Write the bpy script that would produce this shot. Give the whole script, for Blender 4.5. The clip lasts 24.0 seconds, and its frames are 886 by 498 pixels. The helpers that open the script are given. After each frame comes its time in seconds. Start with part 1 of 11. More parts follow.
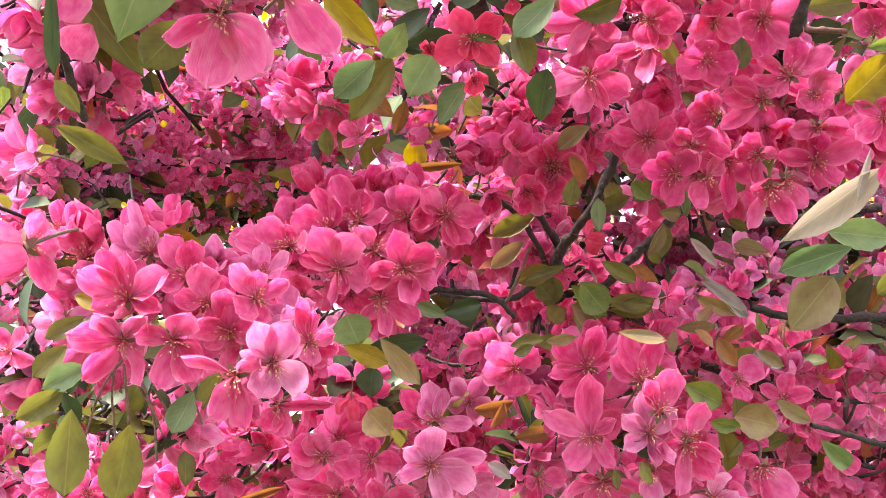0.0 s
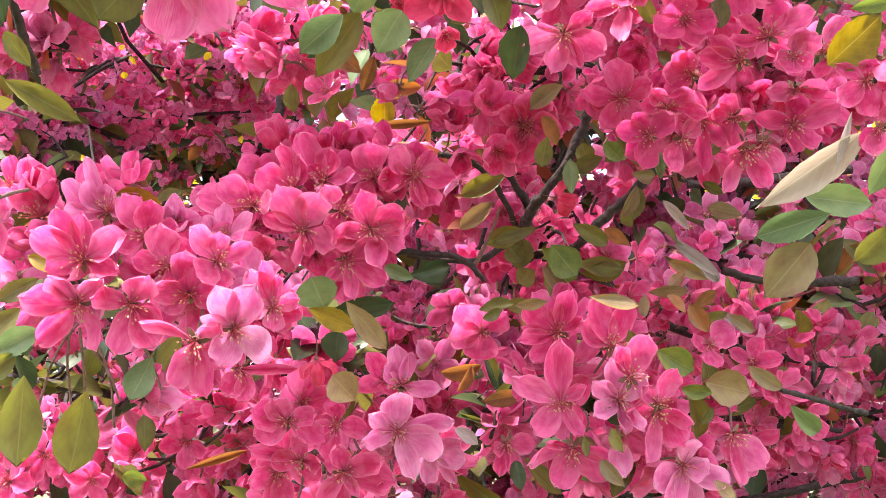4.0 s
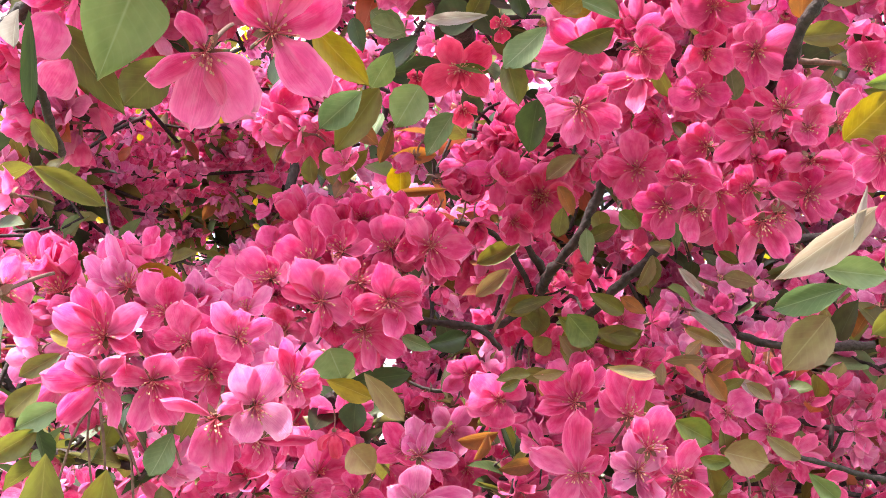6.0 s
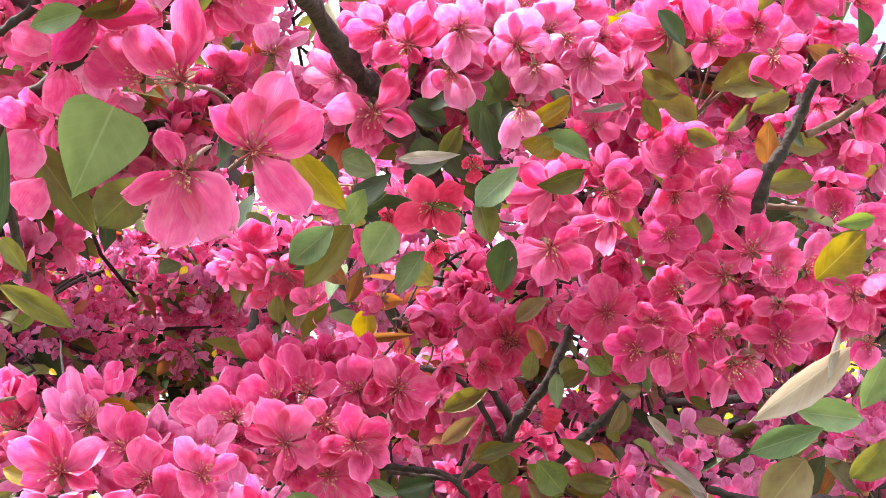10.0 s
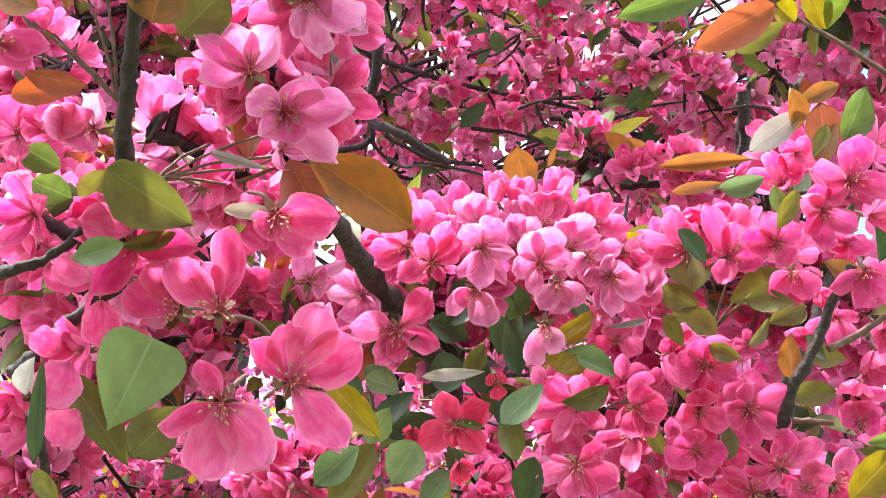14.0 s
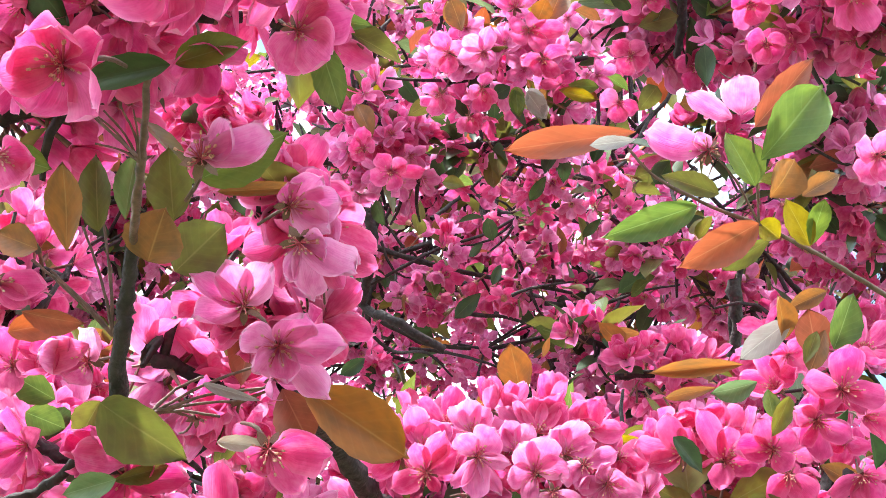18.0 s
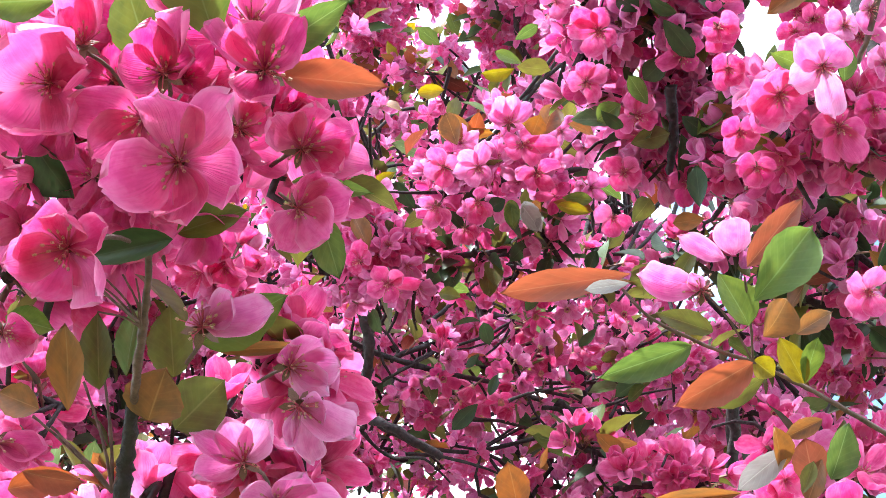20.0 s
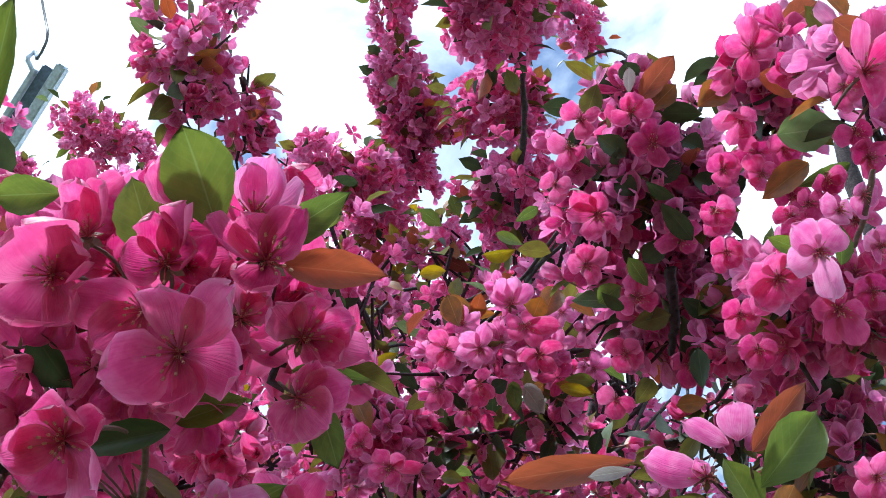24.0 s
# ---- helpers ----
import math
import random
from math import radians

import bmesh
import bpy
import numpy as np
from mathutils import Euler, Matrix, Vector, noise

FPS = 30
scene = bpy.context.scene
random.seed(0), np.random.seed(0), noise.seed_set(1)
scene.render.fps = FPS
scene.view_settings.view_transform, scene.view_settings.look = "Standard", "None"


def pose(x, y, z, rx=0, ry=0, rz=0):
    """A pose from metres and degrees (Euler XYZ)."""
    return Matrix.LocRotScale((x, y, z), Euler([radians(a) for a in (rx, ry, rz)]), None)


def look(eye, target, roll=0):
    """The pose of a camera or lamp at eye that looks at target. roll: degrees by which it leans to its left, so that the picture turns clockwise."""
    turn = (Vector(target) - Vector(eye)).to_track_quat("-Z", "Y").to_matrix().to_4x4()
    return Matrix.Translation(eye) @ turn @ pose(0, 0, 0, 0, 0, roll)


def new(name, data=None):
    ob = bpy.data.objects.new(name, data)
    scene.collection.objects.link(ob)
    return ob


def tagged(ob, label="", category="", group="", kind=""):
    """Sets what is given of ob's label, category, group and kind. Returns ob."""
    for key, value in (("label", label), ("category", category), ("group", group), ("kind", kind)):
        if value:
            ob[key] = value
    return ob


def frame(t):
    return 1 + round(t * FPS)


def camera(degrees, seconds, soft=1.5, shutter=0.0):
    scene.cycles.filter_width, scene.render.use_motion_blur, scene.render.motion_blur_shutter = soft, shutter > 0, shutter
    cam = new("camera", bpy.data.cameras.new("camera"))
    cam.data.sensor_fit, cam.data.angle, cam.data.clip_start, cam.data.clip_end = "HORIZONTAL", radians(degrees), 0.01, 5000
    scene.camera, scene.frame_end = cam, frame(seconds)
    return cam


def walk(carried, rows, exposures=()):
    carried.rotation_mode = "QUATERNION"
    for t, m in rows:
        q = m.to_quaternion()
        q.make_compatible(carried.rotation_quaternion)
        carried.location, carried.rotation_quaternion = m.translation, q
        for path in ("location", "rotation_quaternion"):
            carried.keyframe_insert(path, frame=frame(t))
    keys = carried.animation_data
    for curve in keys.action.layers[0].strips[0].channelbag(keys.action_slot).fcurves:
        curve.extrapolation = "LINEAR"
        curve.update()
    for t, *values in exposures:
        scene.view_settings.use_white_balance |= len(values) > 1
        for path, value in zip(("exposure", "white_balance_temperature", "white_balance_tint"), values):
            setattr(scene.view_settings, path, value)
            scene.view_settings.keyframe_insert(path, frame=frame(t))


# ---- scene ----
cam = camera(39.4, 24.0, soft=0.75)
PATH = [
    (0, (0.049, 0.025, 1.605), (-0.07, 1.997, 1.92), -0.6),
    (0.5, (0.047, 0.039, 1.604), (-0.065, 2.018, 1.867), -0.6),
    (1, (0.039, 0.054, 1.589), (-0.054, 2.037, 1.833), -0.7),
    (1.5, (0.034, 0.07, 1.585), (-0.058, 2.056, 1.795), -0.2),
    (3.5, (0.044, 0.046, 1.605), (-0.019, 2.033, 1.824), -0.3),
    (4, (0.046, 0.043, 1.612), (-0.017, 2.028, 1.853), -0.3),
    (4.5, (0.041, 0.05, 1.615), (-0.02, 2.033, 1.863), 0.0),
    (5, (0.043, 0.044, 1.621), (-0.024, 2.024, 1.896), -0.1),
    (5.5, (0.043, 0.04, 1.624), (-0.024, 2.017, 1.919), -0.3),
    (6, (0.042, 0.038, 1.623), (-0.036, 2.011, 1.945), -0.4),
    (6.5, (0.041, 0.038, 1.624), (-0.041, 2.006, 1.972), -0.5),
    (7, (0.037, 0.036, 1.621), (-0.037, 1.996, 2.014), -0.1),
    (7.5, (0.036, 0.039, 1.62), (-0.016, 1.992, 2.045), -0.0),
    (8, (0.035, 0.042, 1.619), (-0.005, 1.989, 2.071), -0.1),
    (8.5, (0.033, 0.045, 1.615), (0.005, 1.988, 2.088), -0.0),
    (9, (0.035, 0.048, 1.611), (0.02, 1.982, 2.118), -0.4),
    (9.5, (0.034, 0.047, 1.61), (0.026, 1.97, 2.16), -0.4),
    (10, (0.033, 0.049, 1.61), (0.032, 1.962, 2.195), -0.3),
    (10.5, (0.029, 0.052, 1.607), (0.037, 1.951, 2.234), -0.3),
    (12.5, (0.022, 0.06, 1.604), (0.034, 1.901, 2.385), -0.7),
    (13, (0.021, 0.052, 1.612), (0.032, 1.877, 2.43), -0.5),
    (13.5, (0.021, 0.048, 1.614), (0.025, 1.861, 2.459), -0.7),
    (14, (0.02, 0.044, 1.621), (0.023, 1.842, 2.497), -0.7),
    (14.5, (0.02, 0.042, 1.622), (0.021, 1.816, 2.546), -0.9),
    (15, (0.022, 0.04, 1.624), (0.019, 1.802, 2.57), -0.9),
    (15.5, (0.026, 0.039, 1.625), (0.022, 1.787, 2.598), -1.0),
    (16, (0.025, 0.041, 1.627), (0.025, 1.777, 2.62), -0.9),
    (16.5, (0.025, 0.039, 1.626), (0.028, 1.762, 2.642), -1.2),
    (17, (0.024, 0.038, 1.629), (0.031, 1.748, 2.665), -1.3),
    (17.5, (0.023, 0.034, 1.634), (0.033, 1.729, 2.695), -1.4),
    (18, (0.022, 0.029, 1.639), (0.035, 1.696, 2.746), -1.5),
    (18.5, (0.024, 0.024, 1.642), (0.039, 1.672, 2.774), -1.5),
    (19, (0.022, 0.016, 1.649), (0.041, 1.643, 2.812), -1.5),
    (19.5, (0.021, 0.009, 1.655), (0.046, 1.618, 2.844), -2.1),
    (21.5, (0.028, 0.01, 1.658), (0.043, 1.534, 2.954), -1.9),
    (22, (0.026, 0.009, 1.657), (0.043, 1.506, 2.983), -1.8),
    (22.5, (0.024, 0.01, 1.659), (0.043, 1.481, 3.013), -2.2),
    (23, (0.024, 0.012, 1.659), (0.046, 1.462, 3.036), -2.3),
    (23.5, (0.023, 0.009, 1.658), (0.048, 1.434, 3.061), -2.4),
    (24, (0.023, 0.007, 1.659), (0.05, 1.407, 3.087), -2.5),
]
walk(cam, [(t, look(eye, target, roll)) for t, eye, target, roll in PATH],
     exposures=[(0, 2.55, 7000, 8), (9, 2.65, 6850, 5), (13, 2.58, 6500, -2), (14, 2.52, 6450, -3), (17, 2.45, 6150, -4), (19.5, 2.32, 5850, -2), (21.5, 1.7, 5550, 2), (22.5, 1.3, 5500, 3), (24, 1.0, 5600, 3)])

# ---- light ----
world = bpy.data.worlds.new("sky")
scene.world = world
world.use_nodes = True
wn, wl = world.node_tree.nodes, world.node_tree.links
wn.clear()
SUN_EL, SUN_AZ = 70.0, 258.0
sky = wn.new("ShaderNodeTexSky")
sky.sky_type, sky.sun_disc = "NISHITA", False
sky.sun_elevation, sky.sun_rotation = radians(SUN_EL), radians(SUN_AZ)
sky.air_density, sky.dust_density = 1.0, 1.5
coord = wn.new("ShaderNodeTexCoord")
cloud = wn.new("ShaderNodeTexNoise")
cloud.inputs["Scale"].default_value, cloud.inputs["Detail"].default_value = 3.2, 7.0
cloud.inputs["Roughness"].default_value, cloud.inputs["Distortion"].default_value = 0.55, 0.6
wl.new(coord.outputs["Generated"], cloud.inputs["Vector"])
cover = wn.new("ShaderNodeValToRGB")
cover.color_ramp.elements[0].position, cover.color_ramp.elements[1].position = 0.42, 0.64
wl.new(cloud.outputs["Fac"], cover.inputs["Fac"])
blue = wn.new("ShaderNodeBackground")
blue.inputs["Strength"].default_value = 0.10
wl.new(sky.outputs["Color"], blue.inputs["Color"])
white = wn.new("ShaderNodeBackground")
white.inputs["Color"].default_value, white.inputs["Strength"].default_value = (0.97, 0.985, 1.0, 1), 1.45
skymix = wn.new("ShaderNodeMixShader")
wl.new(cover.outputs["Color"], skymix.inputs["Fac"])
wl.new(blue.outputs["Background"], skymix.inputs[1])
wl.new(white.outputs["Background"], skymix.inputs[2])
wout = wn.new("ShaderNodeOutputWorld")
wl.new(skymix.outputs["Shader"], wout.inputs["Surface"])

sun = new("sun", bpy.data.lights.new("sun", "SUN"))
sun.data.energy, sun.data.angle, sun.data.color = 2.9, radians(8.0), (1.0, 0.96, 0.90)
sun.matrix_world = look((0, 0, 0), (-math.sin(radians(SUN_AZ)) * math.cos(radians(SUN_EL)),
                                    -math.cos(radians(SUN_AZ)) * math.cos(radians(SUN_EL)), -math.sin(radians(SUN_EL))))


# ---- materials ----
def material(name):
    m = bpy.data.materials.new(name)
    m.use_nodes = True
    m.node_tree.nodes.clear()
    return m, m.node_tree.nodes, m.node_tree.links


def ramp(nodes, stops):
    r = nodes.new("ShaderNodeValToRGB")
    while len(r.color_ramp.elements) < len(stops):
        r.color_ramp.elements.new(0.5)
    for e, (p, c) in zip(r.color_ramp.elements, stops):
        e.position, e.color = p, (*c, 1)
    return r


def value_of(nodes, links, op, a, b):
    m = nodes.new("ShaderNodeMath")
    m.operation = op
    for i, v in enumerate((a, b)):
        if isinstance(v, (int, float)):
            m.inputs[i].default_value = v
        else:
            links.new(v, m.inputs[i])
    return m.outputs[0]


def mixed(nodes, links, fac, a, b, how="MIX"):
    m = nodes.new("ShaderNodeMix")
    m.data_type, m.blend_type = "RGBA", how
    for s, v in ((m.inputs[0], fac), (m.inputs[6], a), (m.inputs[7], b)):
        if isinstance(v, (int, float)):
            s.default_value = v
        elif isinstance(v, tuple):
            s.default_value = (*v, 1)
        else:
            links.new(v, s)
    return m.outputs[2]


def thin(nodes, links, colour, through_colour, share, rough, bump=None, sheen=0.0, spec=0.35):
    """A thin living sheet: light is reflected, and a share of it passes through."""
    p = nodes.new("ShaderNodeBsdfPrincipled")
    p.inputs["Roughness"].default_value = rough
    p.inputs["Specular IOR Level"].default_value = spec
    p.inputs["Sheen Weight"].default_value = sheen
    links.new(colour, p.inputs["Base Color"])
    tr = nodes.new("ShaderNodeBsdfTranslucent")
    links.new(through_colour, tr.inputs["Color"])
    if bump:
        links.new(bump, p.inputs["Normal"])
        links.new(bump, tr.inputs["Normal"])
    mx = nodes.new("ShaderNodeMixShader")
    mx.inputs[0].default_value = share
    links.new(p.outputs[0], mx.inputs[1])
    links.new(tr.outputs[0], mx.inputs[2])
    out = nodes.new("ShaderNodeOutputMaterial")
    links.new(mx.outputs[0], out.inputs["Surface"])


def petal_material(name, deep, mid, pale, vary):
    m, n, l = material(name)
    uv = n.new("ShaderNodeUVMap")
    sep = n.new("ShaderNodeSeparateXYZ")
    l.new(uv.outputs["UV"], sep.inputs[0])
    u, v = sep.outputs[0], sep.outputs[1]
    along = ramp(n, [(0.0, (0.22, 0.015, 0.04)), (0.10, (0.42, 0.03, 0.09)), (0.22, mid), (0.55, deep), (0.82, mid), (0.94, mid), (1.0, pale)])
    l.new(u, along.inputs["Fac"])
    # paler rim along the petal's sides
    side = value_of(n, l, "ABSOLUTE", v, 0.0)
    rim = ramp(n, [(0.0, (0, 0, 0)), (0.55, (0.03, 0.03, 0.03)), (0.84, (0.20, 0.20, 0.20)), (1.0, (0.72, 0.72, 0.72))])
    l.new(side, rim.inputs["Fac"])
    col = mixed(n, l, rim.outputs["Color"], along.outputs["Color"], pale)
    geo, info = n.new("ShaderNodeNewGeometry"), n.new("ShaderNodeObjectInfo")
    pick = value_of(n, l, "FRACT", value_of(n, l, "ADD", geo.outputs["Random Per Island"], info.outputs["Random"]), 0.0)

    def pattern(su, sv, sp, scale, detail):
        comb = n.new("ShaderNodeCombineXYZ")
        for i, (src, f) in enumerate(((u, su), (v, sv), (pick, sp))):
            l.new(value_of(n, l, "MULTIPLY", src, f), comb.inputs[i])
        no = n.new("ShaderNodeTexNoise")
        no.inputs["Scale"].default_value, no.inputs["Detail"].default_value = scale, detail
        l.new(comb.outputs[0], no.inputs["Vector"])
        return no

    # fine veins that run out from the claw, each petal's own shade, blotches
    wave = pattern(1.2, 11.0, 40.0, 1.4, 4.0)
    vein = ramp(n, [(0.34, (0.90, 0.76, 0.82)), (0.60, (1, 1, 1))])
    l.new(wave.outputs["Fac"], vein.inputs["Fac"])
    own = ramp(n, [(0.0, vary[0]), (0.35, vary[1]), (0.7, vary[2]), (1.0, vary[3])])
    l.new(pick, own.inputs["Fac"])
    col = mixed(n, l, 0.42, col, own.outputs["Color"])
    col = mixed(n, l, 0.6, col, vein.outputs["Color"], "MULTIPLY")
    blot = pattern(2.6, 1.5, 70.0, 1.5, 3.0)
    fade = ramp(n, [(0.45, (0, 0, 0)), (0.75, (0.3, 0.3, 0.3))])
    l.new(blot.outputs["Fac"], fade.inputs["Fac"])
    col = mixed(n, l, fade.outputs["Color"], col, pale)
    shade = ramp(n, [(0.25, (0.86, 0.74, 0.80)), (0.5, (1, 1, 1))])
    l.new(blot.outputs["Fac"], shade.inputs["Fac"])
    col = mixed(n, l, 0.8, col, shade.outputs["Color"], "MULTIPLY")
    glow = n.new("ShaderNodeHueSaturation")
    glow.inputs["Saturation"].default_value, glow.inputs["Value"].default_value = 1.03, 1.1
    l.new(col, glow.inputs["Color"])
    bump = n.new("ShaderNodeBump")
    bump.inputs["Strength"].default_value, bump.inputs["Distance"].default_value = 0.4, 0.0014
    l.new(wave.outputs["Fac"], bump.inputs["Height"])
    thin(n, l, col, glow.outputs["Color"], 0.48, 0.48, bump.outputs[0], sheen=0.04, spec=0.22)
    return m


PINK = ((0.673, 0.0391, 0.16), (0.734, 0.0765, 0.269), (0.812, 0.238, 0.481), (0.76, 0.114, 0.354))
PETAL = petal_material("petal_pink", (0.69, 0.0527, 0.224), (0.752, 0.0977, 0.325), (0.83, 0.401, 0.607), PINK)
# deeper magenta copy for flowers in shade; the shade is in the colour
PETAL_SHADED = petal_material("petal_magenta_shaded", (0.594, 0.0382, 0.193), (0.673, 0.0723, 0.256), (0.786, 0.272, 0.456),
                            ((0.542, 0.0213, 0.166), (0.646, 0.051, 0.248), (0.752, 0.17, 0.373), (0.629, 0.068, 0.291)))
PETAL_RED = petal_material("petal_red", (0.74, 0.05, 0.15), (0.78, 0.08, 0.21), (0.86, 0.24, 0.38),
                           ((0.68, 0.035, 0.12), (0.76, 0.06, 0.18), (0.82, 0.10, 0.25), (0.72, 0.05, 0.16)))
# paler copy for faded flowers; bright light is put into its colour too
PETAL_PALE = petal_material("petal_pale", (0.717, 0.127, 0.371), (0.76, 0.228, 0.481), (0.821, 0.543, 0.708),
                            ((0.699, 0.0876, 0.354), (0.76, 0.219, 0.505), (0.812, 0.403, 0.657), (0.734, 0.158, 0.437)))


def leaf_material(name, face, dark, vein_colour, share):
    m, n, l = material(name)
    uv = n.new("ShaderNodeUVMap")
    sep = n.new("ShaderNodeSeparateXYZ")
    l.new(uv.outputs["UV"], sep.inputs[0])
    u, v = sep.outputs[0], sep.outputs[1]
    av = value_of(n, l, "ABSOLUTE", v, 0.0)
    rib = ramp(n, [(0.0, (0.6, 0.6, 0.6)), (0.025, (0.3, 0.3, 0.3)), (0.05, (0, 0, 0))])
    l.new(av, rib.inputs["Fac"])
    # side veins, slanting forward from the midrib
    slant = value_of(n, l, "SUBTRACT", value_of(n, l, "MULTIPLY", u, 8.0), value_of(n, l, "MULTIPLY", av, 2.6))
    saw = value_of(n, l, "PINGPONG", slant, 0.5)
    sidev = ramp(n, [(0.0, (0.10, 0.10, 0.10)), (0.14, (0, 0, 0))])
    l.new(saw, sidev.inputs["Fac"])
    blot = n.new("ShaderNodeTexNoise")
    blot.inputs["Scale"].default_value, blot.inputs["Detail"].default_value = 1.7, 4.0
    place = n.new("ShaderNodeCombineXYZ")
    geo, info = n.new("ShaderNodeNewGeometry"), n.new("ShaderNodeObjectInfo")
    pick = value_of(n, l, "FRACT", value_of(n, l, "ADD", geo.outputs["Random Per Island"], info.outputs["Random"]), 0.0)
    l.new(value_of(n, l, "MULTIPLY", u, 2.0), place.inputs[0])
    l.new(v, place.inputs[1])
    l.new(value_of(n, l, "MULTIPLY", pick, 50.0), place.inputs[2])
    l.new(place.outputs[0], blot.inputs["Vector"])
    body = ramp(n, [(0.3, dark), (0.68, face)])
    l.new(blot.outputs["Fac"], body.inputs["Fac"])
    tone = ramp(n, [(0.0, (0.75, 0.75, 0.75)), (0.5, (1, 1, 1)), (1.0, (1.15, 1.05, 0.85))])
    l.new(pick, tone.inputs["Fac"])
    col = mixed(n, l, 1.0, body.outputs["Color"], tone.outputs["Color"], "MULTIPLY")
    col = mixed(n, l, sidev.outputs["Color"], col, vein_colour)
    col = mixed(n, l, rib.outputs["Color"], col, vein_colour)
    speck = n.new("ShaderNodeTexNoise")
    speck.inputs["Scale"].default_value, speck.inputs["Detail"].default_value = 14.0, 3.0
    l.new(place.outputs[0], speck.inputs["Vector"])
    spots = ramp(n, [(0.70, (1, 1, 1)), (0.84, (0.70, 0.60, 0.50))])
    l.new(speck.outputs["Fac"], spots.inputs["Fac"])
    col = mixed(n, l, 0.5, col, spots.outputs["Color"], "MULTIPLY")
    glow = n.new("ShaderNodeHueSaturation")
    glow.inputs["Saturation"].default_value, glow.inputs["Value"].default_value = 1.15, 1.15
    l.new(col, glow.inputs["Color"])
    bump = n.new("ShaderNodeBump")
    bump.inputs["Strength"].default_value, bump.inputs["Distance"].default_value = 0.12, 0.0006
    l.new(saw, bump.inputs["Height"])
    thin(n, l, col, glow.outputs["Color"], share, 0.42, bump.outputs[0], spec=0.4)
    return m


LEAF = {
    "g": leaf_material("leaf_green", (0.19, 0.26, 0.13), (0.13, 0.19, 0.085), (0.31, 0.38, 0.23), 0.30),
    "o": leaf_material("leaf_olive", (0.17, 0.17, 0.045), (0.12, 0.10, 0.035), (0.24, 0.22, 0.09), 0.35),
    "b": leaf_material("leaf_bronze", (0.34, 0.15, 0.065), (0.19, 0.10, 0.05), (0.44, 0.25, 0.11), 0.38),
    "r": leaf_material("leaf_russet", (0.40, 0.125, 0.085), (0.26, 0.09, 0.06), (0.48, 0.22, 0.14), 0.36),
    "y": leaf_material("leaf_yellow", (0.35, 0.27, 0.045), (0.22, 0.16, 0.03), (0.44, 0.36, 0.12), 0.42),
    "p": leaf_material("leaf_downy", (0.27, 0.21, 0.11), (0.21, 0.13, 0.08), (0.36, 0.30, 0.18), 0.25),
    "w": leaf_material("leaf_silver", (0.44, 0.40, 0.40), (0.34, 0.29, 0.29), (0.70, 0.68, 0.64), 0.25),
    "k": leaf_material("leaf_dark_green", (0.055, 0.085, 0.035), (0.035, 0.05, 0.025), (0.09, 0.12, 0.06), 0.22),
    "l": leaf_material("leaf_golden_young", (0.62, 0.50, 0.05), (0.44, 0.36, 0.04), (0.66, 0.58, 0.2), 0.5),
    "f": leaf_material("leaf_lime", (0.17, 0.22, 0.06), (0.10, 0.14, 0.04), (0.26, 0.34, 0.14), 0.38),
}


def plain(name, colour, rough=0.6, metal=0.0, grain=80.0, depth=0.3, contrast=0.35):
    m, n, l = material(name)
    p = n.new("ShaderNodeBsdfPrincipled")
    p.inputs["Roughness"].default_value, p.inputs["Metallic"].default_value = rough, metal
    tc, no = n.new("ShaderNodeTexCoord"), n.new("ShaderNodeTexNoise")
    no.inputs["Scale"].default_value, no.inputs["Detail"].default_value = grain, 6.0
    l.new(tc.outputs["Object"], no.inputs["Vector"])
    lo = tuple(c * (1 - contrast) for c in colour)
    hi = tuple(min(1, c * (1 + contrast)) for c in colour)
    r = ramp(n, [(0.3, lo), (0.7, hi)])
    l.new(no.outputs["Fac"], r.inputs["Fac"])
    l.new(r.outputs["Color"], p.inputs["Base Color"])
    b = n.new("ShaderNodeBump")
    b.inputs["Strength"].default_value, b.inputs["Distance"].default_value = depth, 0.003
    l.new(no.outputs["Fac"], b.inputs["Height"])
    l.new(b.outputs[0], p.inputs["Normal"])
    out = n.new("ShaderNodeOutputMaterial")
    l.new(p.outputs[0], out.inputs["Surface"])
    return m


BARK = plain("bark", (0.036, 0.022, 0.024), 0.85, 0, 260.0, 0.8, 0.6)
TWIG = plain("young_bark", (0.15, 0.075, 0.065), 0.7, 0, 300.0, 0.5, 0.4)
CALYX = plain("calyx", (0.20, 0.10, 0.075), 0.7, 0, 400.0, 0.2, 0.4)
FILAMENT = plain("filament", (0.55, 0.09, 0.14), 0.6, 0, 300.0, 0.1, 0.2)
ANTHER = plain("anther", (0.62, 0.37, 0.26), 0.7, 0, 500.0, 0.2, 0.35)
# darker steel for the mast's arm, between its lighter flanges
STEEL_DARK = plain("dark_steel", (0.12, 0.16, 0.24), 0.5, 0.2, 40.0, 0.2, 0.3)
STEEL = plain("galvanised_steel", (0.50, 0.57, 0.68), 0.45, 0.15, 40.0, 0.2, 0.3)
CABLE = plain("cable", (0.12, 0.12, 0.13), 0.6, 0, 60.0, 0.2, 0.2)
SOIL = plain("grass_ground", (0.07, 0.09, 0.035), 0.95, 0, 18.0, 0.8, 0.5)
MATS = [PETAL, PETAL_RED, FILAMENT, ANTHER, CALYX, TWIG, BARK, LEAF["g"], LEAF["o"], LEAF["b"], LEAF["y"], LEAF["k"], LEAF["r"], LEAF["f"], PETAL_PALE, PETAL_SHADED]


